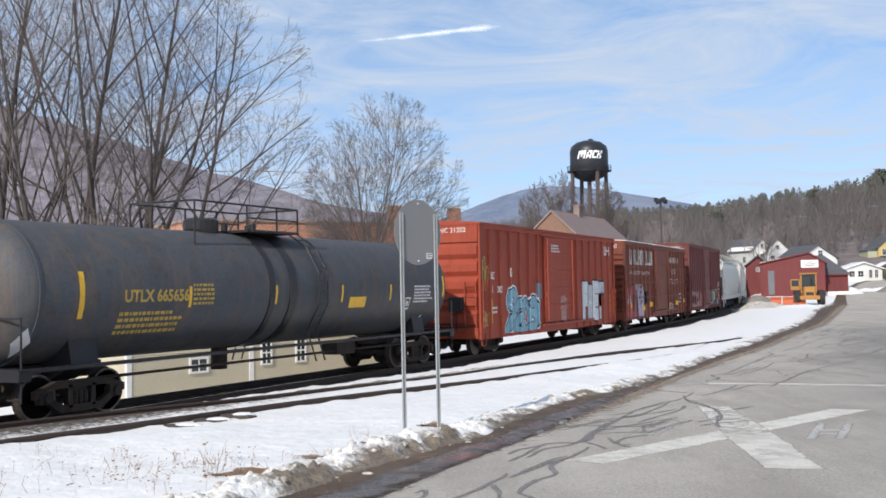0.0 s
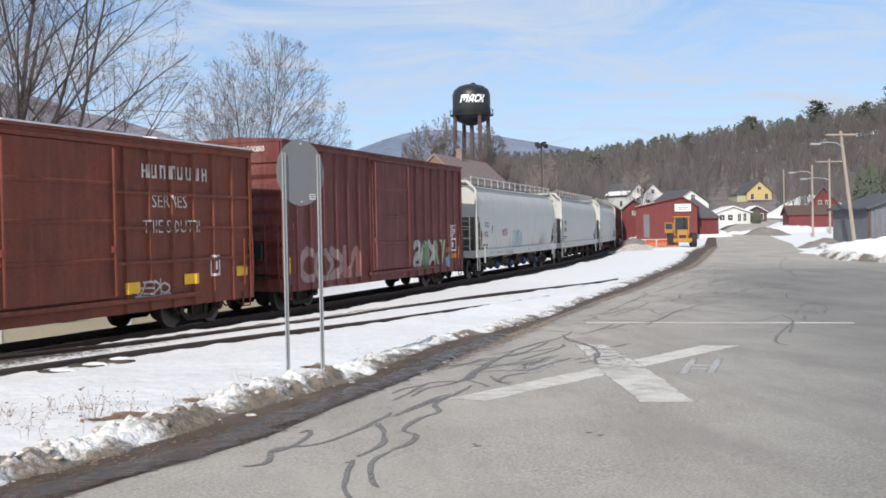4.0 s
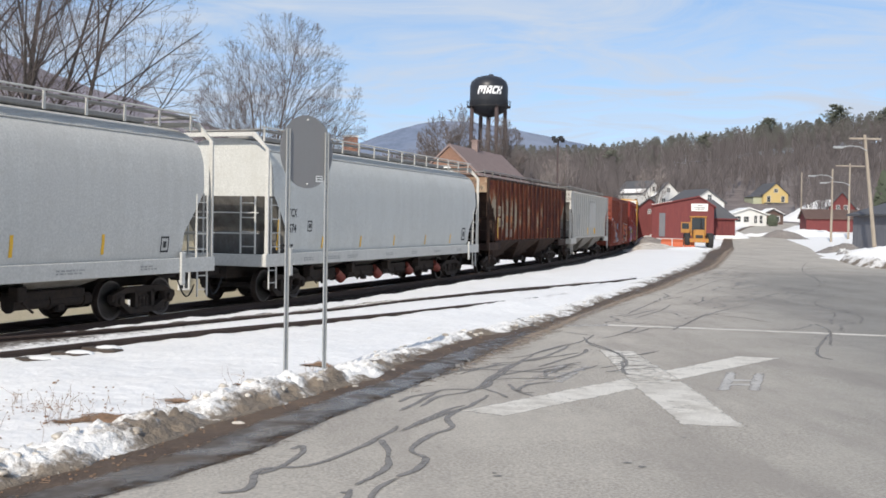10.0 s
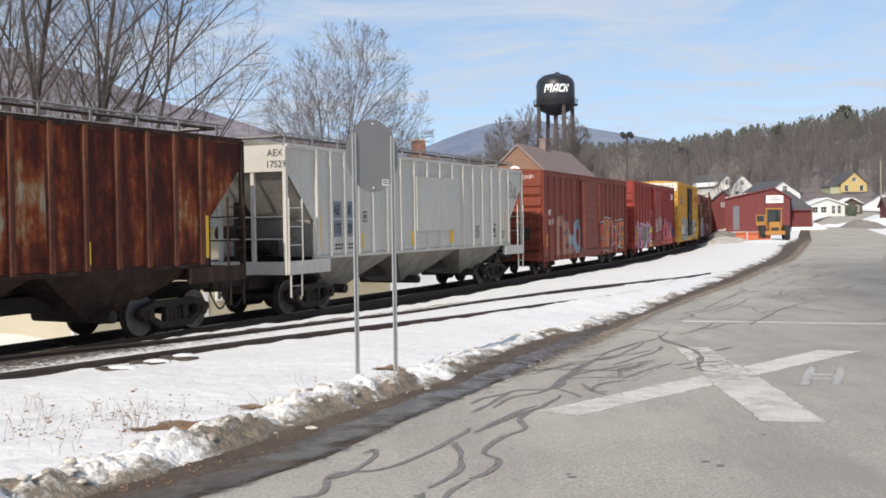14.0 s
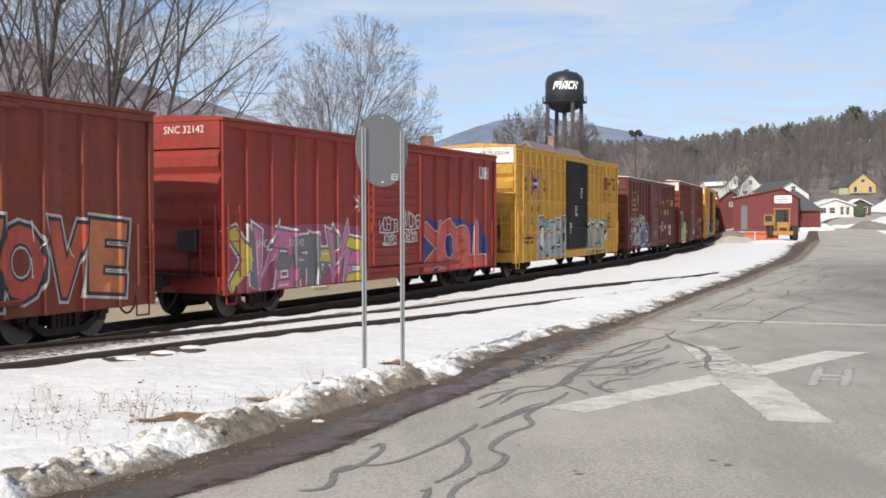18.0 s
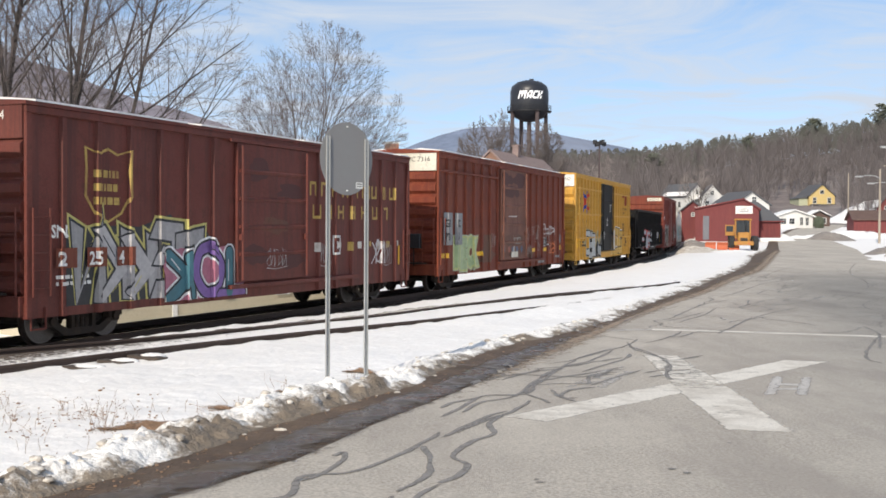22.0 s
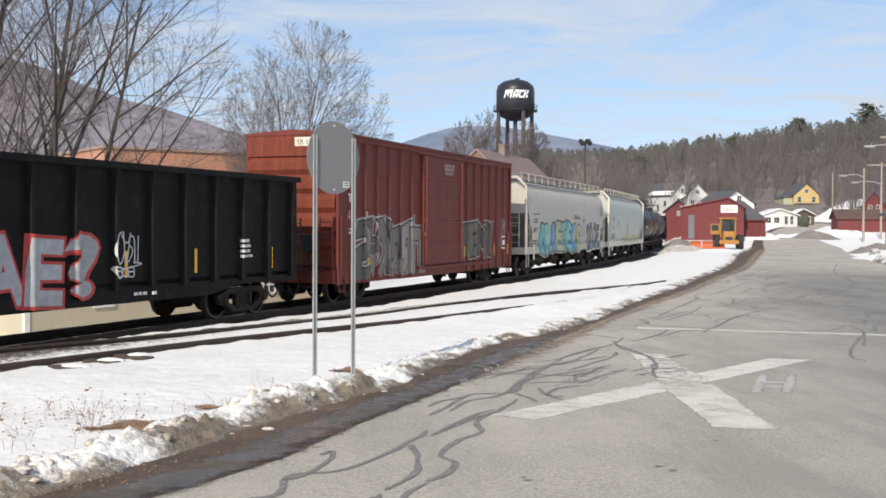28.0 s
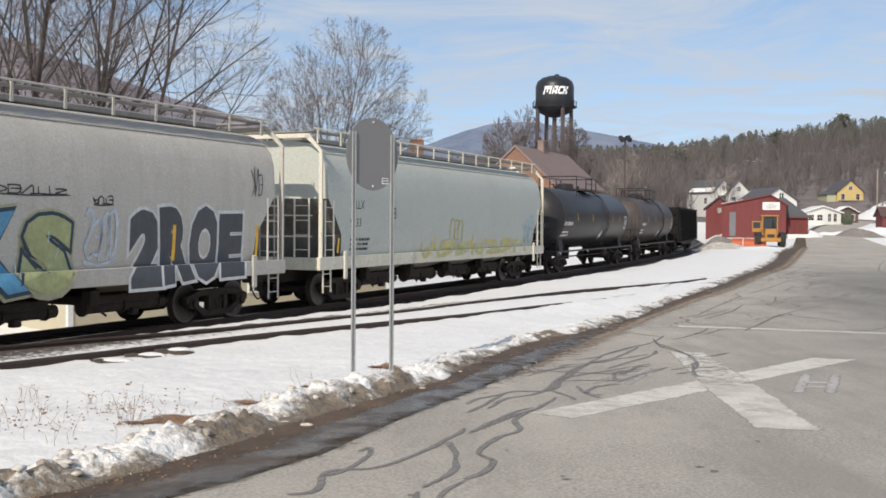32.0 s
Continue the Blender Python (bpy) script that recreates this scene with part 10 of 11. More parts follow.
sf_end = L / 2
for k, (a, b) in enumerate(zip(sf.ribs, sf.ribs[1:])):
    rust_bay(a + 0.086, b - 0.086, BAY_PALE[k], k * 3.7)
rust_bay(-sf_end + 0.15, sf.ribs[0] - 0.086, 0.12, 60.0, 0.12)
rust_bay(sf.ribs[-1] + 0.086, sf_end - 0.15, -0.02, 70.0, 0.02)
for x0, x1, z0, z1 in ((-7.0, -6.42, 2.6, 3.05), (-7.0, -6.42, 2.1, 2.5), (-6.28, -5.72, 2.1, 2.7)):
    patch(car, x0 * L / 17.2, x1 * L / 17.2, z0, z1, P_TANPANEL, sf, "number_panel", 0.006, "faded cream number panel")
write_side(car, "AEX", -6.83, 2.68, 0.33, M_DARKSTENCIL, sf, width=0.75, offset=0.01, lift=0.009)
write_side(car, "166", -6.83, 2.16, 0.33, M_DARKSTENCIL, sf, width=0.75, offset=0.01, lift=0.009)
write_side(car, "99", -6.08, 2.16, 0.33, M_DARKSTENCIL, sf, width=0.8, offset=0.01, lift=0.009)
for x0, x1 in ((-5.4, -4.85), (-4.6, -4.05)):
    patch(car, x0, x1, 2.3, 2.62, paint("orange_patch_paint", (0.42, 0.17, 0.05), (0.3, 0.12, 0.05), 0.6), sf, "paint_patch", 0.006)
    patch(car, x0, x1, 1.62, 2.0, P_PALE, sf, "data_panel", 0.006)
    bars(car, x0 + 0.05, 1.7, 0.42, 0.22, M_DARKSTENCIL, sf, 2, 31)
write_end(car, "AEX", 0.55, 4.0, 0.24, M_DARKSTENCIL, -L / 2 + 0.05)
write_end(car, "16699", 0.65, 3.72, 0.24, M_DARKSTENCIL, -L / 2 + 0.05)
tape(car, sf, (-6.98, 6.98), 1.6, 2.53, 0.11)
tape(car, sf, (-4.66, -2.1, 0.75, 3.4), 1.6, 2.03, 0.1)

# 9 pale ribbed hopper
L = LEN[9]
car, sf = ribbed_hopper("pale grey ribbed covered hopper with dusty bays", L, P_GREYC, P_GREYC, P_WALK, P_UNDER, P_UNDER)
CARS[9] = car
for x0, x1 in ((-6.24, -5.74), (-5.5, -4.95)):
    patch(car, x0, x1, 2.46, 2.92, P_PATCH, sf, "number_patch", 0.005)
    patch(car, x0, x1, 1.96, 2.42, P_PATCH, sf, "number_patch", 0.005)
for body, x, z in (("AE", -6.18, 2.56), ("X", -5.42, 2.56), ("175", -6.2, 2.06), ("29", -5.44, 2.06)):
    write_side(car, body, x, z, 0.36, M_DARKSTENCIL, sf, lift=0.009, width=0.78, offset=0.012)
write_end(car, "AEX", 1.0, 4.0, 0.24, M_DARKSTENCIL, -L / 2 + 0.05, align="LEFT")
write_end(car, "17529", 0.95, 3.72, 0.24, M_DARKSTENCIL, -L / 2 + 0.05, align="LEFT")
boxed_mark(car, sf, -4.55, 2.35, 0.25, M_DARKSTENCIL)
for x in (-6.1, -5.4):
    bars(car, x, 1.62, 0.42, 0.2, M_DARKSTENCIL, sf, 2, 13)
tape(car, sf, (-6.95, 6.62), 1.63, 2.56, 0.11)
tape(car, sf, (-4.6, -1.44, 1.5, 4.4), 1.62, 2.04, 0.1)
part("steel_repair_plate", box(-1.2, 1.6, -1.572, -1.46, 2.05, 3.75, 0.006), P_GREYC, car, "large smooth repair plate")
bars(car, 3.6, 1.75, 0.5, 0.45, M_DARKSTENCIL, sf, 5, 33)
boxed_mark(car, sf, 5.3, 1.75, 0.4, M_DARKSTENCIL)
bars(car, 6.1, 1.7, 0.5, 0.3, M_DARKSTENCIL, sf, 3, 34)
scrawl(car, 7.15, 3.2, 0.9, 0.5, (0.06, 0.06, 0.07), sf, 15, 7, 0.02)

# 10 dull red boxcar with a big orange graffiti
L = LEN[10]
car, sf = boxcar("dull brick red boxcar covered in orange and white graffiti", L, 4.52, P_BRICK, posts(L, 16), (-1.85, 1.5, "barred"), end_ribs=6)
CARS[10] = car
write_side(car, "KCS", -7.1, 2.55, 0.34, M_STENCIL, sf, width=0.85)
write_side(car, "122180", -7.15, 2.15, 0.34, M_STENCIL, sf, width=0.95)
write_end(car, "KCS 122180", 0.0, 4.1, 0.22, M_STENCIL, -L / 2 - 0.02)
graffiti(car, "&%8&", -5.8, 0.85, 3.7, 1.25, [(0.32, 0.36, 0.4), (0.38, 0.16, 0.1), (0.25, 0.3, 0.36)], (0.13, 0.15, 0.18), sf, 41, fat=0.04)
graffiti(car, "SHOVE", 2.0, 0.8, 5.2, 1.5, [(0.5, 0.09, 0.04), (0.5, 0.16, 0.06), (0.45, 0.07, 0.04)], (0.03, 0.025, 0.03), sf, 42, halo=(0.5, 0.46, 0.4), fat=0.05, shine=(0.8, 0.8, 0.78))
bars(car, -0.7, 3.35, 1.5, 0.22, M_STENCIL, sf, 2, 14)
scrawl(car, 0.2, 1.9, 0.9, 0.4, (0.7, 0.7, 0.7), sf, 16, 9, 0.02)
scrawl(car, -1.6, 0.95, 1.1, 0.2, (0.6, 0.58, 0.55), sf, 17, 9, 0.02)
tape(car, sf, (0.1, 1.75, 5.6, -7.3), 1.2, 1.75, 0.1)

# 11 crimson boxcar
L = LEN[11]
car, sf = boxcar("crimson boxcar with pink, yellow and red graffiti", L, 4.62, P_CRIMSON, posts(L, 15), (-1.45, 1.75, "fine"), end_ribs=5)
CARS[11] = car
write_end(car, "SNC 32142", -0.1, 4.22, 0.24, M_STENCIL, -L / 2 - 0.02)
blocks(car, (0.3, 0.3, 0.1), 6.62, 3.68, 0.42, 0.06, M_STENCIL, sf, seed=1)
graffiti(car, "^^^^^^^", -7.75, 0.66, 6.0, 1.25, [(0.62, 0.5, 0.07), (0.55, 0.16, 0.3), (0.17, 0.165, 0.17), (0.6, 0.48, 0.08), (0.56, 0.2, 0.34)], (0.16, 0.13, 0.13), sf, 54, halo=(0.3, 0.07, 0.12), shine=(0.7, 0.66, 0.66))
write_side(car, "SNC", -6.75, 1.62, 0.26, M_STENCIL, sf, width=0.9, lift=0.03)
write_side(car, "321142", -5.4, 1.62, 0.26, M_STENCIL, sf, width=0.9, lift=0.03)
graffiti(car, "&8&8", 2.2, 0.68, 4.4, 1.25, [(0.6, 0.1, 0.07), (0.64, 0.16, 0.12), (0.55, 0.08, 0.06)], (0.36, 0.05, 0.045), sf, 52, halo=(0.013, 0.03, 0.17), shine=(0.66, 0.3, 0.26))
for x, z, w, h, k in ((-0.95, 1.95, 1.1, 0.36, 18), (-0.75, 1.58, 0.8, 0.26, 19), (0.45, 2.05, 1.15, 0.42, 20), (0.6, 1.65, 0.8, 0.28, 21)):
    scrawl(car, x, z, w, h, (0.62, 0.6, 0.58), Surface(1.6), k, 11, 0.026)
scrawl(car, -2.2, 2.5, 0.5, 0.4, (0.6, 0.5, 0.45), sf, 27, 6, 0.02)
tape(car, sf, (7.2, -7.5), 1.6, 2.1, 0.1)


def yellow_boxcar(label, L, number, words, seed, edge):
    e = L / 2
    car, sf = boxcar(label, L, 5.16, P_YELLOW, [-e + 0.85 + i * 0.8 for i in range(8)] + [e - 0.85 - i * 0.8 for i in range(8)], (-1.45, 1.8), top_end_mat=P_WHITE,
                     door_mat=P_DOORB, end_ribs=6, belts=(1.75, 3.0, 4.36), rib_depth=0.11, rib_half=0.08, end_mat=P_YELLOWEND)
    write_end(car, "FBOX " + number, 0.1, 4.72, 0.2, M_DARKSTENCIL, -e - 0.02)
    mid = [-e + 1.25 + 0.8 * k for k in range(5)]
    for body, k, z, size in (("next\nload", 0, 3.72, 0.33), ("any\nroad", 3, 3.72, 0.33), ("FB", 1, 2.54, 0.38), ("OX", 2, 2.54, 0.38), (number[0], 0, 2.06, 0.38), (number[1:3], 1, 2.06, 0.38), (number[3:5], 2, 2.06, 0.38), (number[5], 3, 2.06, 0.38)):
        write_side(car, body, mid[k], z, size, M_DARKSTENCIL, sf, lift=0.007, shear=0.0 if size < 0.35 else 0.15, width=0.85, align="CENTER", offset=0.006)
    # the emblem, two crossed arrows
    for mat, arms in ((P_EMRED, ((0.02, 0.84, 0.37, 0.54), (0.02, 0.16, 0.37, 0.46), (0.98, 0.84, 0.63, 0.54), (0.98, 0.16, 0.63, 0.46))), (P_BLUE, ((0.1, 1.0, 0.5, 0.57), (0.9, 1.0, 0.5, 0.57), (0.1, 0.0, 0.5, 0.43), (0.9, 0.0, 0.5, 0.43)))):
        bm = bmesh.new()
        for u0, v0, u1, v1 in arms:
            a, b = Vector((-6.3 + 1.34 * u0, 3.1 + 1.16 * v0)), Vector((-6.3 + 1.34 * u1, 3.1 + 1.16 * v1))
            d = (b - a).normalized()
            k = Vector((-d.y, d.x)) * 0.068
            bm.faces.new([bm.verts.new((c.x, 0, c.y)) for c in (a - k, b - k, b + k, a + k)])
        sf.lay(bm, 0.006 if mat is P_EMRED else 0.009)
        part("emblem", bm, mat, car, "crossed red and blue arrow emblem")
    patch(car, -5.7, -5.56, 3.52, 3.86, M_STENCIL, sf, "emblem", 0.004, "white centre of the arrow emblem")
    blocks(car, (0.5, 0.5, 0.55), 5.45, 3.72, 0.6, 0.12, P_TTX, sf, 0.1, seed=9)
    write_side(car, "Railcar Pooling\nExperts", 5.3, 3.42, 0.26, M_DARKSTENCIL, sf, width=0.9)
    bars(car, 5.6, 1.8, 0.9, 0.8, M_DARKSTENCIL, sf, 8, 15)
    boxed_mark(car, sf, 6.4, 1.15, 0.4, M_DARKSTENCIL)
    bars(car, -6.9, 1.3, 1.4, 0.35, M_DARKSTENCIL, sf, 2, 16)
    boxed_mark(car, sf, -4.0, 2.2, 0.26, M_DARKSTENCIL)
    for x in (-1.05, -0.2, 0.7):
        bars(car, x, 1.6 + 0.9 * (x + 1.1), 0.3, 0.5, M_STENCIL, Surface(1.60), 4, int(40 + x * 10))
    for x, fl, w in words:
        graffiti(car, x[0], x[1], 0.72, w, 1.35, fl, edge, sf, seed + len(x[0]), halo=x[2], fat=0.04, shine=(0.7, 0.72, 0.72))
    tape(car, sf, (-7.5, -2.0, 7.2), 1.25, 1.75, 0.1)
    return car


CARS[12] = yellow_boxcar("tall golden yellow boxcar with black doors and silver graffiti", LEN[12], "502544",
                         [(("&M8&T", -5.2, (0.2, 0.38, 0.36)), [(0.36, 0.37, 0.37), (0.42, 0.42, 0.41)], 3.6), (("&8&%", 2.3, (0.2, 0.38, 0.36)), [(0.4, 0.38, 0.32), (0.36, 0.37, 0.36)], 3.0)], 61, (0.02, 0.02, 0.02))

# 13 plum boxcar with a shield
L = LEN[13]
car, sf = boxcar("faded plum boxcar with gold lettering and purple graffiti", L, 4.6, P_PLUM, posts(L, 16), (-1.55, 1.65, "barred"), end_ribs=8, snow=True)
CARS[13] = car
write_end(car, "SNC 21254", -0.1, 4.2, 0.24, M_STENCIL, -L / 2 - 0.02)
shield = bmesh.new()
ring = [(0, 1), (0.28, 0.93), (0.5, 1.0), (0.72, 0.93), (1, 1), (0.98, 0.72), (1.0, 0.35), (0.8, 0.12), (0.5, 0.0), (0.2, 0.12), (0, 0.35), (0.02, 0.72)]
for (u0, v0), (u1, v1) in zip(ring, ring[1:] + ring[:1]):
    q = [(u0, v0), (u1, v1), (0.5 + (u1 - 0.5) * 0.9, 0.5 + (v1 - 0.5) * 0.93), (0.5 + (u0 - 0.5) * 0.9, 0.5 + (v0 - 0.5) * 0.93)]
    shield.faces.new([shield.verts.new((-6.55 + 1.33 * u, 0, 2.33 + 1.5 * v)) for u, v in q])
sf.lay(shield, 0.006)
part("shield_emblem", shield, P_GOLD, car, "faded gold shield outline")
bars(car, -6.3, 2.7, 0.8, 0.8, P_GOLD, sf, 3, 17)
blocks(car, (0.34,) * 9, 1.95, 3.12, 0.38, 0.26, P_GOLD, sf, seed=12)
blocks(car, (0.34,) * 7, 2.1, 2.5, 0.38, 0.36, P_GOLD, sf, seed=14)
write_side(car, "SNC", -7.42, 2.06, 0.33, M_STENCIL, sf, width=0.85, offset=0.01)
for x, num in ((-7.28, "21"), (-6.45, "25"), (-5.6, "4")):
    patch(car, x - 0.06, x + 0.5, 1.48, 1.86, P_BROWN, sf, "number_patch", 0.04)
    write_side(car, num, x, 1.53, 0.36, M_STENCIL, sf, width=0.85, offset=0.01, lift=0.045)
bars(car, -7.3, 1.15, 0.9, 0.25, M_STENCIL, sf, 2, 18)
for x, z, w, h, k in ((-0.6, 3.7, 0.5, 0.25, 1), (0.8, 3.2, 0.6, 0.2, 2), (0.1, 2.3, 0.7, 0.2, 3), (-0.8, 1.6, 0.5, 0.25, 4), (0.9, 1.4, 0.5, 0.2, 5)):
    flake(car, x, z, w, h, P_OLDMAROON if k != 3 else P_SOOT, Surface(1.56), 70 + k)
for x, z, w, h, k in ((2.4, 1.3, 0.7, 0.5, 73), (6.3, 1.2, 0.6, 0.5, 74), (-0.3, 1.3, 0.9, 0.4, 75)):
    scrawl(car, x, z, w, h, (0.42, 0.38, 0.36), sf if abs(x) > 2 else Surface(1.565), k, 11, 0.013)
graffiti(car, "^^^^^", -6.9, 0.8, 3.9, 1.3, [(0.36, 0.345, 0.345), (0.44, 0.42, 0.42), (0.3, 0.29, 0.29)], (0.02, 0.02, 0.025), sf, 71, halo=(0.025, 0.025, 0.028), shine=(0.5, 0.44, 0.14))
graffiti(car, "&8%", -4.1, 0.7, 2.7, 1.0, [(0.05, 0.16, 0.2), (0.2, 0.11, 0.33), (0.06, 0.18, 0.22)], (0.015, 0.015, 0.02), Surface(1.475, sf.ribs, 0.09, 0.12), 73, halo=(0.4, 0.14, 0.2), shine=(0.7, 0.7, 0.7))
tape(car, sf, (-7.95, -5.0, 7.4), 1.1, 1.7, 0.1)
boxed_mark(car, sf, 3.2, 1.5, 0.45, M_STENCIL)
scrawl(car, 5.6, 1.2, 0.8, 0.7, (0.6, 0.56, 0.55), sf, 21, 7, 0.04)
for i in range(9):
    patch(car, 2.2 + i * 0.62, 2.45 + i * 0.62, 1.6 + 0.05 * (i % 3), 1.85, P_GOLD if i % 2 else P_CHALK, sf, "paint_patch", 0.006)

# 14 rust brown boxcar with a cream roof
L = LEN[14]
car, sf = boxcar("rust brown boxcar with cream end panels and pale green graffiti", L, 4.98, P_RUST, posts(L, 17), (-1.57, 1.75, "barred"), top_end_mat=P_CREAM, end_ribs=8, belts=(4.25,), belt_end=-1.9, door_mat=P_DUSTDOOR, snow=True)
CARS[14] = car
write_end(car, "GMRC 7316", 0.0, 4.55, 0.24, M_DARKSTENCIL, -L / 2 - 0.02)
patch(car, -7.7, -6.85, 1.65, 2.8, P_RENUMBER, sf, "number_patch", 0.034)
patch(car, -6.6, -5.85, 1.65, 2.8, P_RENUMBER, sf, "number_patch", 0.034)
for x, head, tail in ((-7.57, "GM", "73"), (-6.5, "RC", "16")):
    write_side(car, head, x, 2.3, 0.36, M_DARKSTENCIL, sf, lift=0.04, width=0.95, offset=0.012)
    write_side(car, tail, x, 1.82, 0.36, M_DARKSTENCIL, sf, lift=0.04, width=0.95, offset=0.012)
dface = Surface(1.56)
for x, z, w, h, m, k in ((-0.75, 4.28, 0.6, 0.3, P_OLDMAROON, 1), (0.85, 4.3, 0.75, 0.28, P_OLDMAROON, 2), (-0.5, 3.75, 0.85, 0.22, P_OLDMAROON, 3), (0.5, 3.72, 0.3, 0.2, P_OLDMAROON, 4), (-1.0, 2.6, 0.12, 0.1, P_OLDMAROON, 5),
                         (0.1, 1.75, 1.3, 0.22, P_SOOT, 6), (-0.8, 1.2, 0.5, 0.14, P_SOOT, 7), (0.9, 1.25, 0.55, 0.16, P_SOOT, 8)):
    flake(car, x, z, w, h, m, dface, k, 4.58)
for x, w, c, k in ((-1.2, 0.25, (0.05, 0.08, 0.14), 1), (-0.55, 0.3, (0.3, 0.07, 0.03), 2), (-0.1, 0.2, (0.05, 0.08, 0.14), 3), (0.5, 0.3, (0.06, 0.09, 0.17), 4), (1.15, 0.25, (0.04, 0.07, 0.13), 5), (0.1, 0.2, (0.42, 0.4, 0.38), 6)):
    flake(car, x, 1.38, w * 0.6, 0.13, spray(c), Surface(1.566), 20 + k)
bars(car, -0.55, 2.72, 1.3, 0.09, M_STENCIL, dface, 1, 31)
scrawl(car, 0.1, 1.6, 0.9, 0.35, (0.4, 0.42, 0.38), dface, 41, 7, 0.014)
patch(car, -3.5, -2.62, 1.35, 2.0, P_SOOT, sf, "repair_plate", 0.012, "darker riveted repair plate")
for x, z, w, h, k in ((-3.0, 1.2, 0.9, 0.3, 31), (2.6, 1.15, 0.7, 0.25, 32), (-4.5, 1.05, 0.8, 0.2, 35)):
    flake(car, x, z, w, h, P_SOOT, sf, k)
for x, z, w, h, k in ((2.15, 1.75, 0.5, 0.55, 51), (2.3, 1.2, 0.55, 0.3, 52), (3.5, 1.75, 0.6, 0.6, 53), (3.7, 1.3, 0.5, 0.3, 54), (2.9, 2.0, 0.4, 0.3, 55), (-2.5, 1.6, 0.5, 0.4, 56), (5.3, 1.7, 0.5, 0.4, 57)):
    scrawl(car, x, z, w, h, (0.36, 0.28, 0.25), sf, k, 13, 0.009)
graffiti(car, "NECK", -6.62, 0.78, 2.65, 1.15, [(0.33, 0.42, 0.22), (0.38, 0.46, 0.27)], (0.5, 0.52, 0.2), sf, 81, halo=(0.42, 0.46, 0.32), fat=0.09)
patch(car, 4.82, 5.42, 1.42, 1.84, M_BLACK, sf, "data_plate", 0.006, "black data panel with a white frame")
boxed_mark(car, sf, 4.84, 1.43, 0.34, M_STENCIL)
bars(car, 5.2, 1.48, 0.2, 0.3, M_STENCIL, sf, 3, 45)
scrawl(car, 4.75, 1.98, 1.75, 0.42, (0.62, 0.58, 0.56), sf, 22, 8, 0.04)
scrawl(car, 5.85, 1.18, 1.0, 0.42, (0.55, 0.15, 0.05), sf, 58, 11, 0.035)
patch(car, 7.5, 7.85, 1.55, 1.95, P_RENUMBER, sf, "repair_plate", 0.006, "pale grey patch of new paint")
patch(car, 7.5, 7.85, 1.2, 1.45, M_REFLECT, sf, "label_plate", 0.006)
patch(car, 4.05, 5.0, 0.68, 0.86, P_RENUMBER, sf, "label_plate", 0.005, "worn pale label on the sill")
patch(car, 6.9, 7.4, 0.86, 0.97, P_RENUMBER, sf, "label_plate", 0.005, "worn pale label on the sill")
patch(car, -0.4, 0.5, 1.05, 1.28, P_CREAM, Surface(1.62), "label_plate")
for x in (-7.9, -4.3, 2.9, 4.75):
    patch(car, x, x + 0.6, 1.2, 1.36, M_REFLECT, sf, "reflector_strip", 0.01)

# 15 second yellow boxcar
CARS[15] = yellow_boxcar("golden yellow boxcar with black doors and chrome lettering graffiti", LEN[15], "502552",
                         [(("CERN", -5.75, (0.4, 0.34, 0.2)), [(0.5, 0.51, 0.5), (0.44, 0.45, 0.44)], 4.2), (("&8%", 2.2, (0.55, 0.36, 0.1)), [(0.62, 0.42, 0.12), (0.56, 0.36, 0.1)], 2.8)], 91, (0.025, 0.025, 0.025))

# 16 black gondola
L = LEN[16]
car, sf = gondola("open black high-sided gondola with red-edged silver graffiti", L, 3.46, P_GON)
CARS[16] = car
write_side(car, "SSEX", -7.45, 2.0, 0.36, M_STENCIL, sf, width=0.8, offset=0.01)
write_side(car, "204099", -7.55, 1.5, 0.36, M_STENCIL, sf, width=0.8, offset=0.01)
bars(car, -7.55, 0.98, 1.2, 0.28, M_STENCIL, sf, 2, 19)
graffiti(car, ">", -4.95, 1.0, 0.95, 0.85, [(0.4, 0.41, 0.43)], (0.48, 0.05, 0.04), sf, 103, fat=0.03)
graffiti(car, "TAE?", -3.85, 0.72, 4.0, 1.4, [(0.42, 0.43, 0.45), (0.36, 0.37, 0.39)], (0.48, 0.05, 0.04), sf, 101, fat=0.045)
for k in range(3):
    scrawl(car, -6.25, 1.5 - k * 0.27, 0.55, 0.17, (0.5, 0.5, 0.5), sf, 61 + k, 9, 0.014)
boxed_mark(car, sf, -6.05, 1.85, 0.3, M_STENCIL)
scrawl(car, 0.5, 1.5, 0.9, 0.6, (0.6, 0.6, 0.6), sf, 23, 11, 0.022)
scrawl(car, 0.5, 1.2, 0.7, 0.2, (0.6, 0.6, 0.6), sf, 24, 8, 0.022)
scrawl(car, -6.0, 1.2, 0.6, 0.7, (0.5, 0.5, 0.5), sf, 25, 9, 0.02)
boxed_mark(car, sf, -5.9, 1.95, 0.3, M_STENCIL)
tape(car, sf, (0.9, 3.3, 6.4), 1.2, 1.75, 0.1)
bars(car, 5.1, 1.5, 0.5, 0.5, M_STENCIL, sf, 4, 20)
bars(car, 1.2, 0.8, 0.7, 0.12, M_STENCIL, sf, 1, 21)

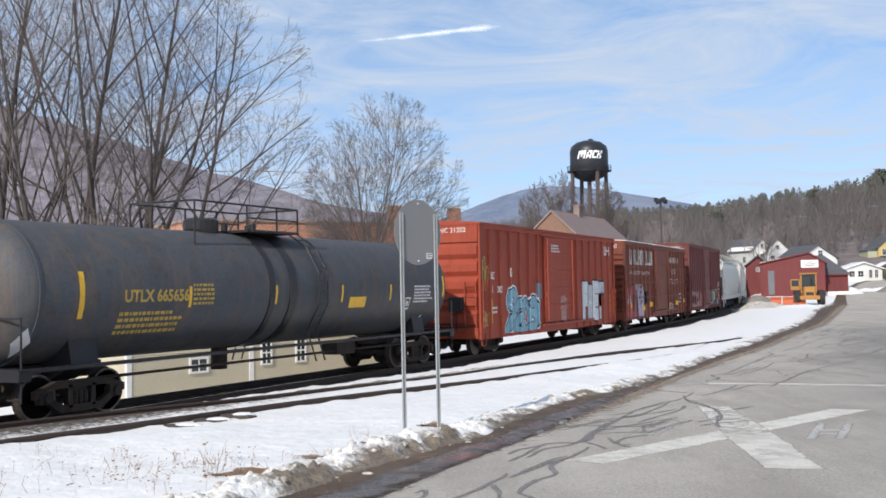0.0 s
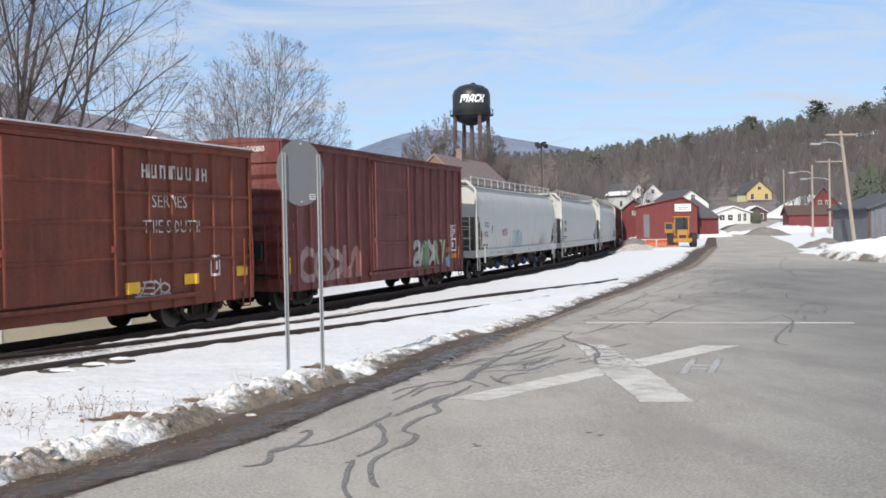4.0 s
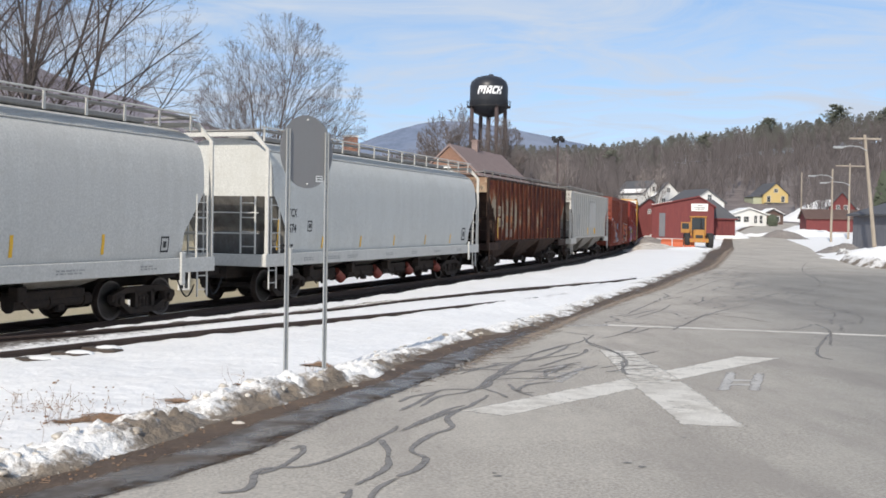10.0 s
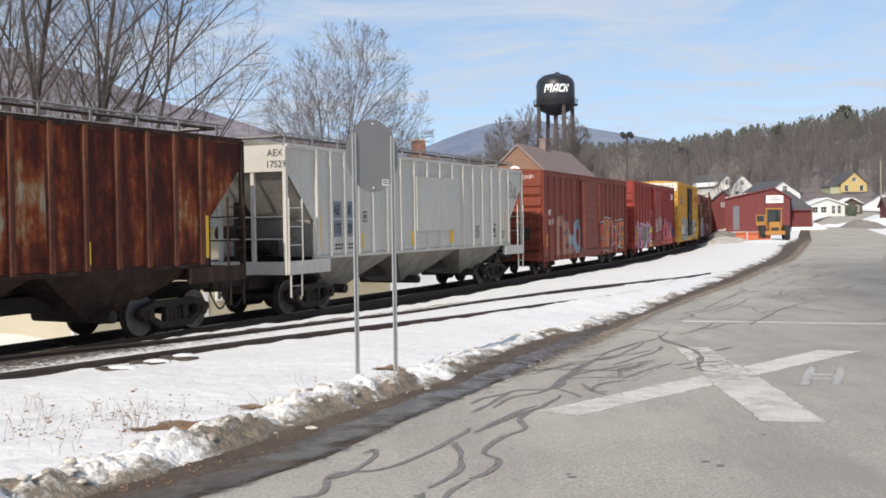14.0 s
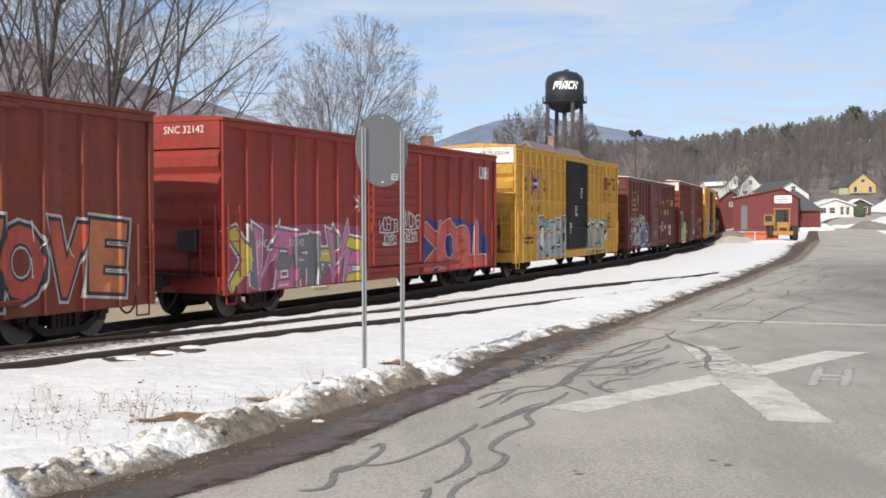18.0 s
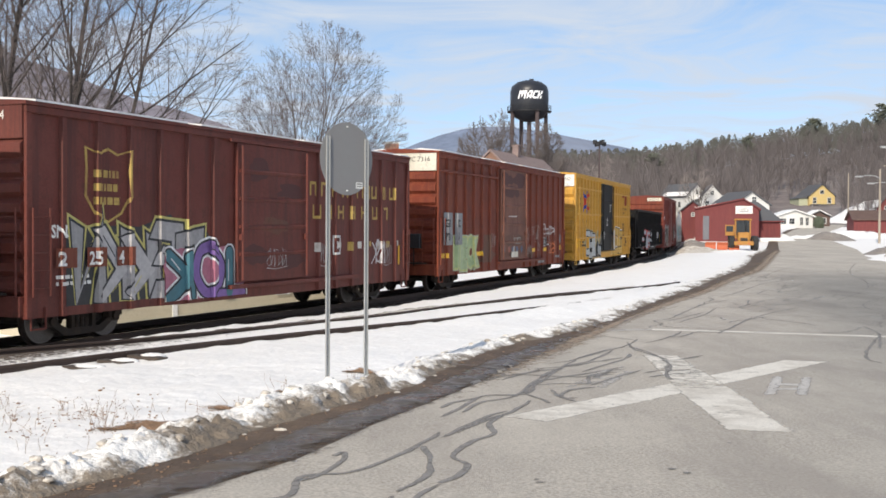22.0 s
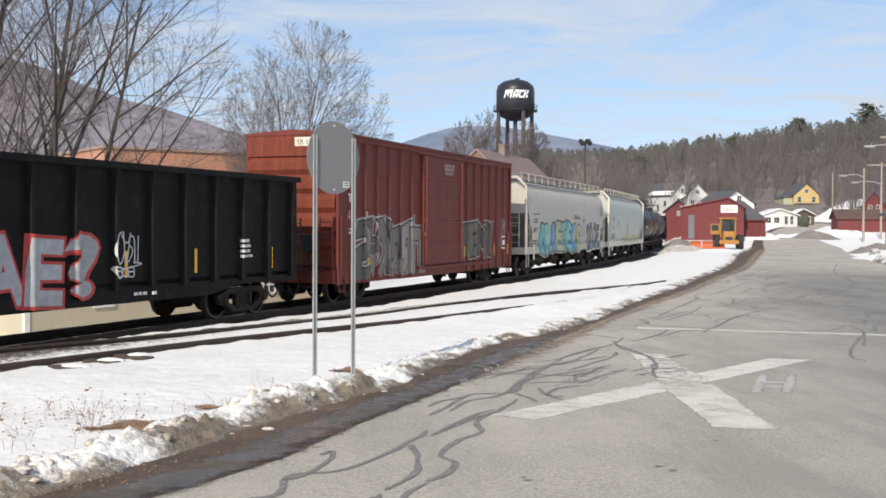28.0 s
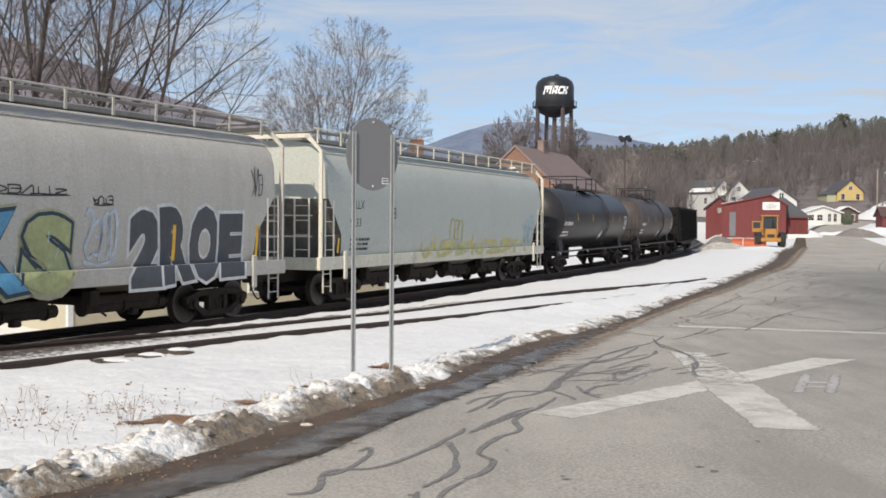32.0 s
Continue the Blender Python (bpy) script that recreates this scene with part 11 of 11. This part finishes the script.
# 17 tall maroon boxcar
L = LEN[17]
car, sf = boxcar("tall maroon boxcar with grey and black graffiti", L, 5.06, P_WINE, posts(L, 17), (-1.8, 1.9, "barred"), end_mat=P_RUST, end_ribs=6)
CARS[17] = car
part("number_plate", box(-L / 2 - 0.026, -L / 2 - 0.018, -1.3, -0.12, 4.6, 4.86), P_CREAM, car, "cream number panel on the end")
write_end(car, "TR 150201", 0.18, 4.65, 0.2, M_DARKSTENCIL, -L / 2 - 0.027)
graffiti(car, "^^^^^^", -6.9, 0.72, 5.0, 1.5, [(0.24, 0.215, 0.19), (0.09, 0.085, 0.08), (0.17, 0.15, 0.13), (0.3, 0.28, 0.26)], (0.035, 0.03, 0.03), sf, 113, shine=(0.4, 0.36, 0.35))
for x, z, s_ in ((-7.35, 3.0, "TR"), (-7.35, 2.5, "15"), (-6.3, 2.5, "02")):
    write_side(car, s_, x, z, 0.34, M_STENCIL, sf, width=0.9, offset=0.008)
bars(car, -7.35, 2.05, 0.6, 0.22, M_STENCIL, sf, 2, 41)
bars(car, -6.3, 2.05, 0.6, 0.22, M_STENCIL, sf, 2, 42)
graffiti(car, "SENY", 2.15, 1.12, 3.7, 1.25, [(0.11, 0.1, 0.082), (0.15, 0.135, 0.115), (0.08, 0.075, 0.065)], (0.02, 0.018, 0.018), sf, 112, halo=(0.46, 0.38, 0.36), fat=0.07, tilt=0.22)
for x, z, h in ((2.5, 0.72, 0.5), (4.0, 0.85, 0.35), (5.1, 0.8, 0.4), (5.5, 0.9, 0.3)):
    patch(car, x, x + 0.03, z, z + h, spray((0.42, 0.36, 0.34)), sf, "paint_run", 0.003)
scrawl(car, -0.3, 2.3, 0.6, 0.3, (0.7, 0.68, 0.66), sf, 26, 6, 0.03)
write_side(car, "CLOSE AND LOCK\nDOORS BEFORE\nMOVING CAR", 0.52, 4.42, 0.15, M_STENCIL, Surface(1.60), "door_lettering", align="CENTER", width=0.85)
bars(car, -0.1, 4.2, 0.7, 0.4, M_STENCIL, sf, 4, 22)
bars(car, 6.95, 1.95, 0.6, 0.7, P_DIMSTENCIL, sf, 7, 23)
boxed_mark(car, sf, 6.95, 1.35, 0.45, M_STENCIL)
tape(car, sf, (2.45, 6.0, 7.75, -6.0), 1.1, 1.55, 0.1)

# 18 warm grey hopper with teal graffiti
L = LEN[18]
car, sf = round_hopper("warm grey covered hopper with long teal graffiti", L, P_GREYC, P_GREYC, P_WALK, P_BELLY)
CARS[18] = car
write_side(car, "UTCX", -7.98, 2.45, 0.33, M_DARKSTENCIL, sf, width=0.82, offset=0.008)
write_side(car, "58777", -8.0, 2.0, 0.33, M_DARKSTENCIL, sf, width=0.92, offset=0.008)
bars(car, -7.9, 2.85, 1.0, 0.1, M_DARKSTENCIL, sf, 1, 24)
bars(car, -8.05, 1.45, 0.95, 0.26, M_DARKSTENCIL, sf, 2, 25)
graffiti(car, "iRiETEKS", -6.95, 0.98, 9.3, 1.5, [(0.13, 0.42, 0.4), (0.16, 0.48, 0.47), (0.1, 0.3, 0.48), (0.4, 0.42, 0.2)], (0.02, 0.05, 0.08), sf, 121, halo=(0.4, 0.38, 0.24), fat=0.06, tilt=0.22, shine=(0.5, 0.75, 0.72))
graffiti(car, "2ROE", 3.9, 0.94, 3.8, 1.62, [(0.07, 0.075, 0.085), (0.06, 0.065, 0.075)], (0.62, 0.63, 0.62), sf, 122, fat=0.08)
scrawl(car, 0.6, 2.75, 1.6, 0.14, (0.04, 0.04, 0.04), sf, 27, 13, 0.018)
scrawl(car, 2.9, 2.6, 0.5, 0.14, (0.04, 0.04, 0.04), sf, 28, 9, 0.018)
scrawl(car, 8.0, 2.9, 0.4, 0.6, (0.07, 0.07, 0.07), sf, 29, 7, 0.018)
tape(car, sf, (-8.25, -4.5, 0.3, 5.2, 8.2), 1.45, 2.2, 0.1)
scrawl(car, 2.7, 1.6, 0.8, 0.9, (0.5, 0.56, 0.62), sf, 30, 9, 0.05)

# 19 pale green-grey hopper
L = LEN[19]
car, sf = round_hopper("pale green-grey covered hopper with faded yellow graffiti", L, P_GREEN, P_CREAM, P_WALK, P_UNDER)
CARS[19] = car
write_side(car, "MLLX", -7.5, 2.65, 0.36, M_DARKSTENCIL, sf, width=0.85)
write_side(car, "9133", -7.55, 2.16, 0.34, M_DARKSTENCIL, sf, width=0.95)
bars(car, -7.5, 1.5, 1.2, 0.4, M_DARKSTENCIL, sf, 3, 26)
boxed_mark(car, sf, -5.0, 2.4, 0.26, M_DARKSTENCIL)
graffiti(car, "&8%&8&%", -3.05, 1.2, 9.8, 0.4, [(0.5, 0.46, 0.16), (0.46, 0.46, 0.22)], (0.48, 0.46, 0.3), sf, 131, fat=0.1)
scrawl(car, -0.6, 1.7, 1.0, 0.9, (0.5, 0.46, 0.2), sf, 31, 7, 0.05)
scrawl(car, 6.6, 1.5, 1.2, 1.0, (0.3, 0.45, 0.52), sf, 32, 7, 0.07)
tape(car, sf, (-8.2, -4.9, -1.8, 1.4, 4.6, 7.8), 1.45, 1.85, 0.09)

# 20, 21 black tank cars, 22 black gondola
for c, mat in ((20, P_TANKB), (21, P_TANKC)):
    car, sf = tank_car("glossy black tank car with a railed top platform" if c == 20 else "sooty dark tank car with a worn lower belly", LEN[c], mat, P_TANKB, R=1.46, zc=2.52, band=False)
    CARS[c] = car
    bars(car, -6.9, 2.2, 1.6, 0.3, M_STENCIL, sf, 1, 27)
    bars(car, -6.9, 1.7, 1.4, 0.3, M_STENCIL, sf, 2, 28)
    tape(car, sf, (-4.5, -1.5, 1.6, 3.0, 4.6), 2.4, 2.75, 0.08)
    placard(car, sf, 0.9, 1.7)
    boxed_mark(car, sf, 5.9, 2.0, 0.6, M_STENCIL)
car, sf = gondola("open black gondola at the train's tail", LEN[22], 3.5, P_GON)
CARS[22] = car
bars(car, -6.5, 1.8, 1.4, 0.3, M_STENCIL, sf, 1, 29)


def gone(t):
    """How far the train has run at t seconds."""
    k = t / 16
    return 171.582 * k - 19.399 * k ** 2 + 13.638 * k ** 3 - 2.837 * k ** 4


def motions():
    """The train runs along the main track towards the camera and past it."""
    for c, car in CARS.items():
        a, b = ENDS[c]
        mid, half = (a + b) / 2, (b - a) * 0.36
        rows = []
        for i in range(65):
            t = i * 0.5
            s = mid - gone(t)
            p, q = on_line(s - half), on_line(s + half)
            d = q - p
            rows.append((t, pose((p.x + q.x) / 2, (p.y + q.y) / 2, RAIL_Z, 0, 0, math.degrees(math.atan2(d.y, d.x)))))
        walk(car, rows)


motions()
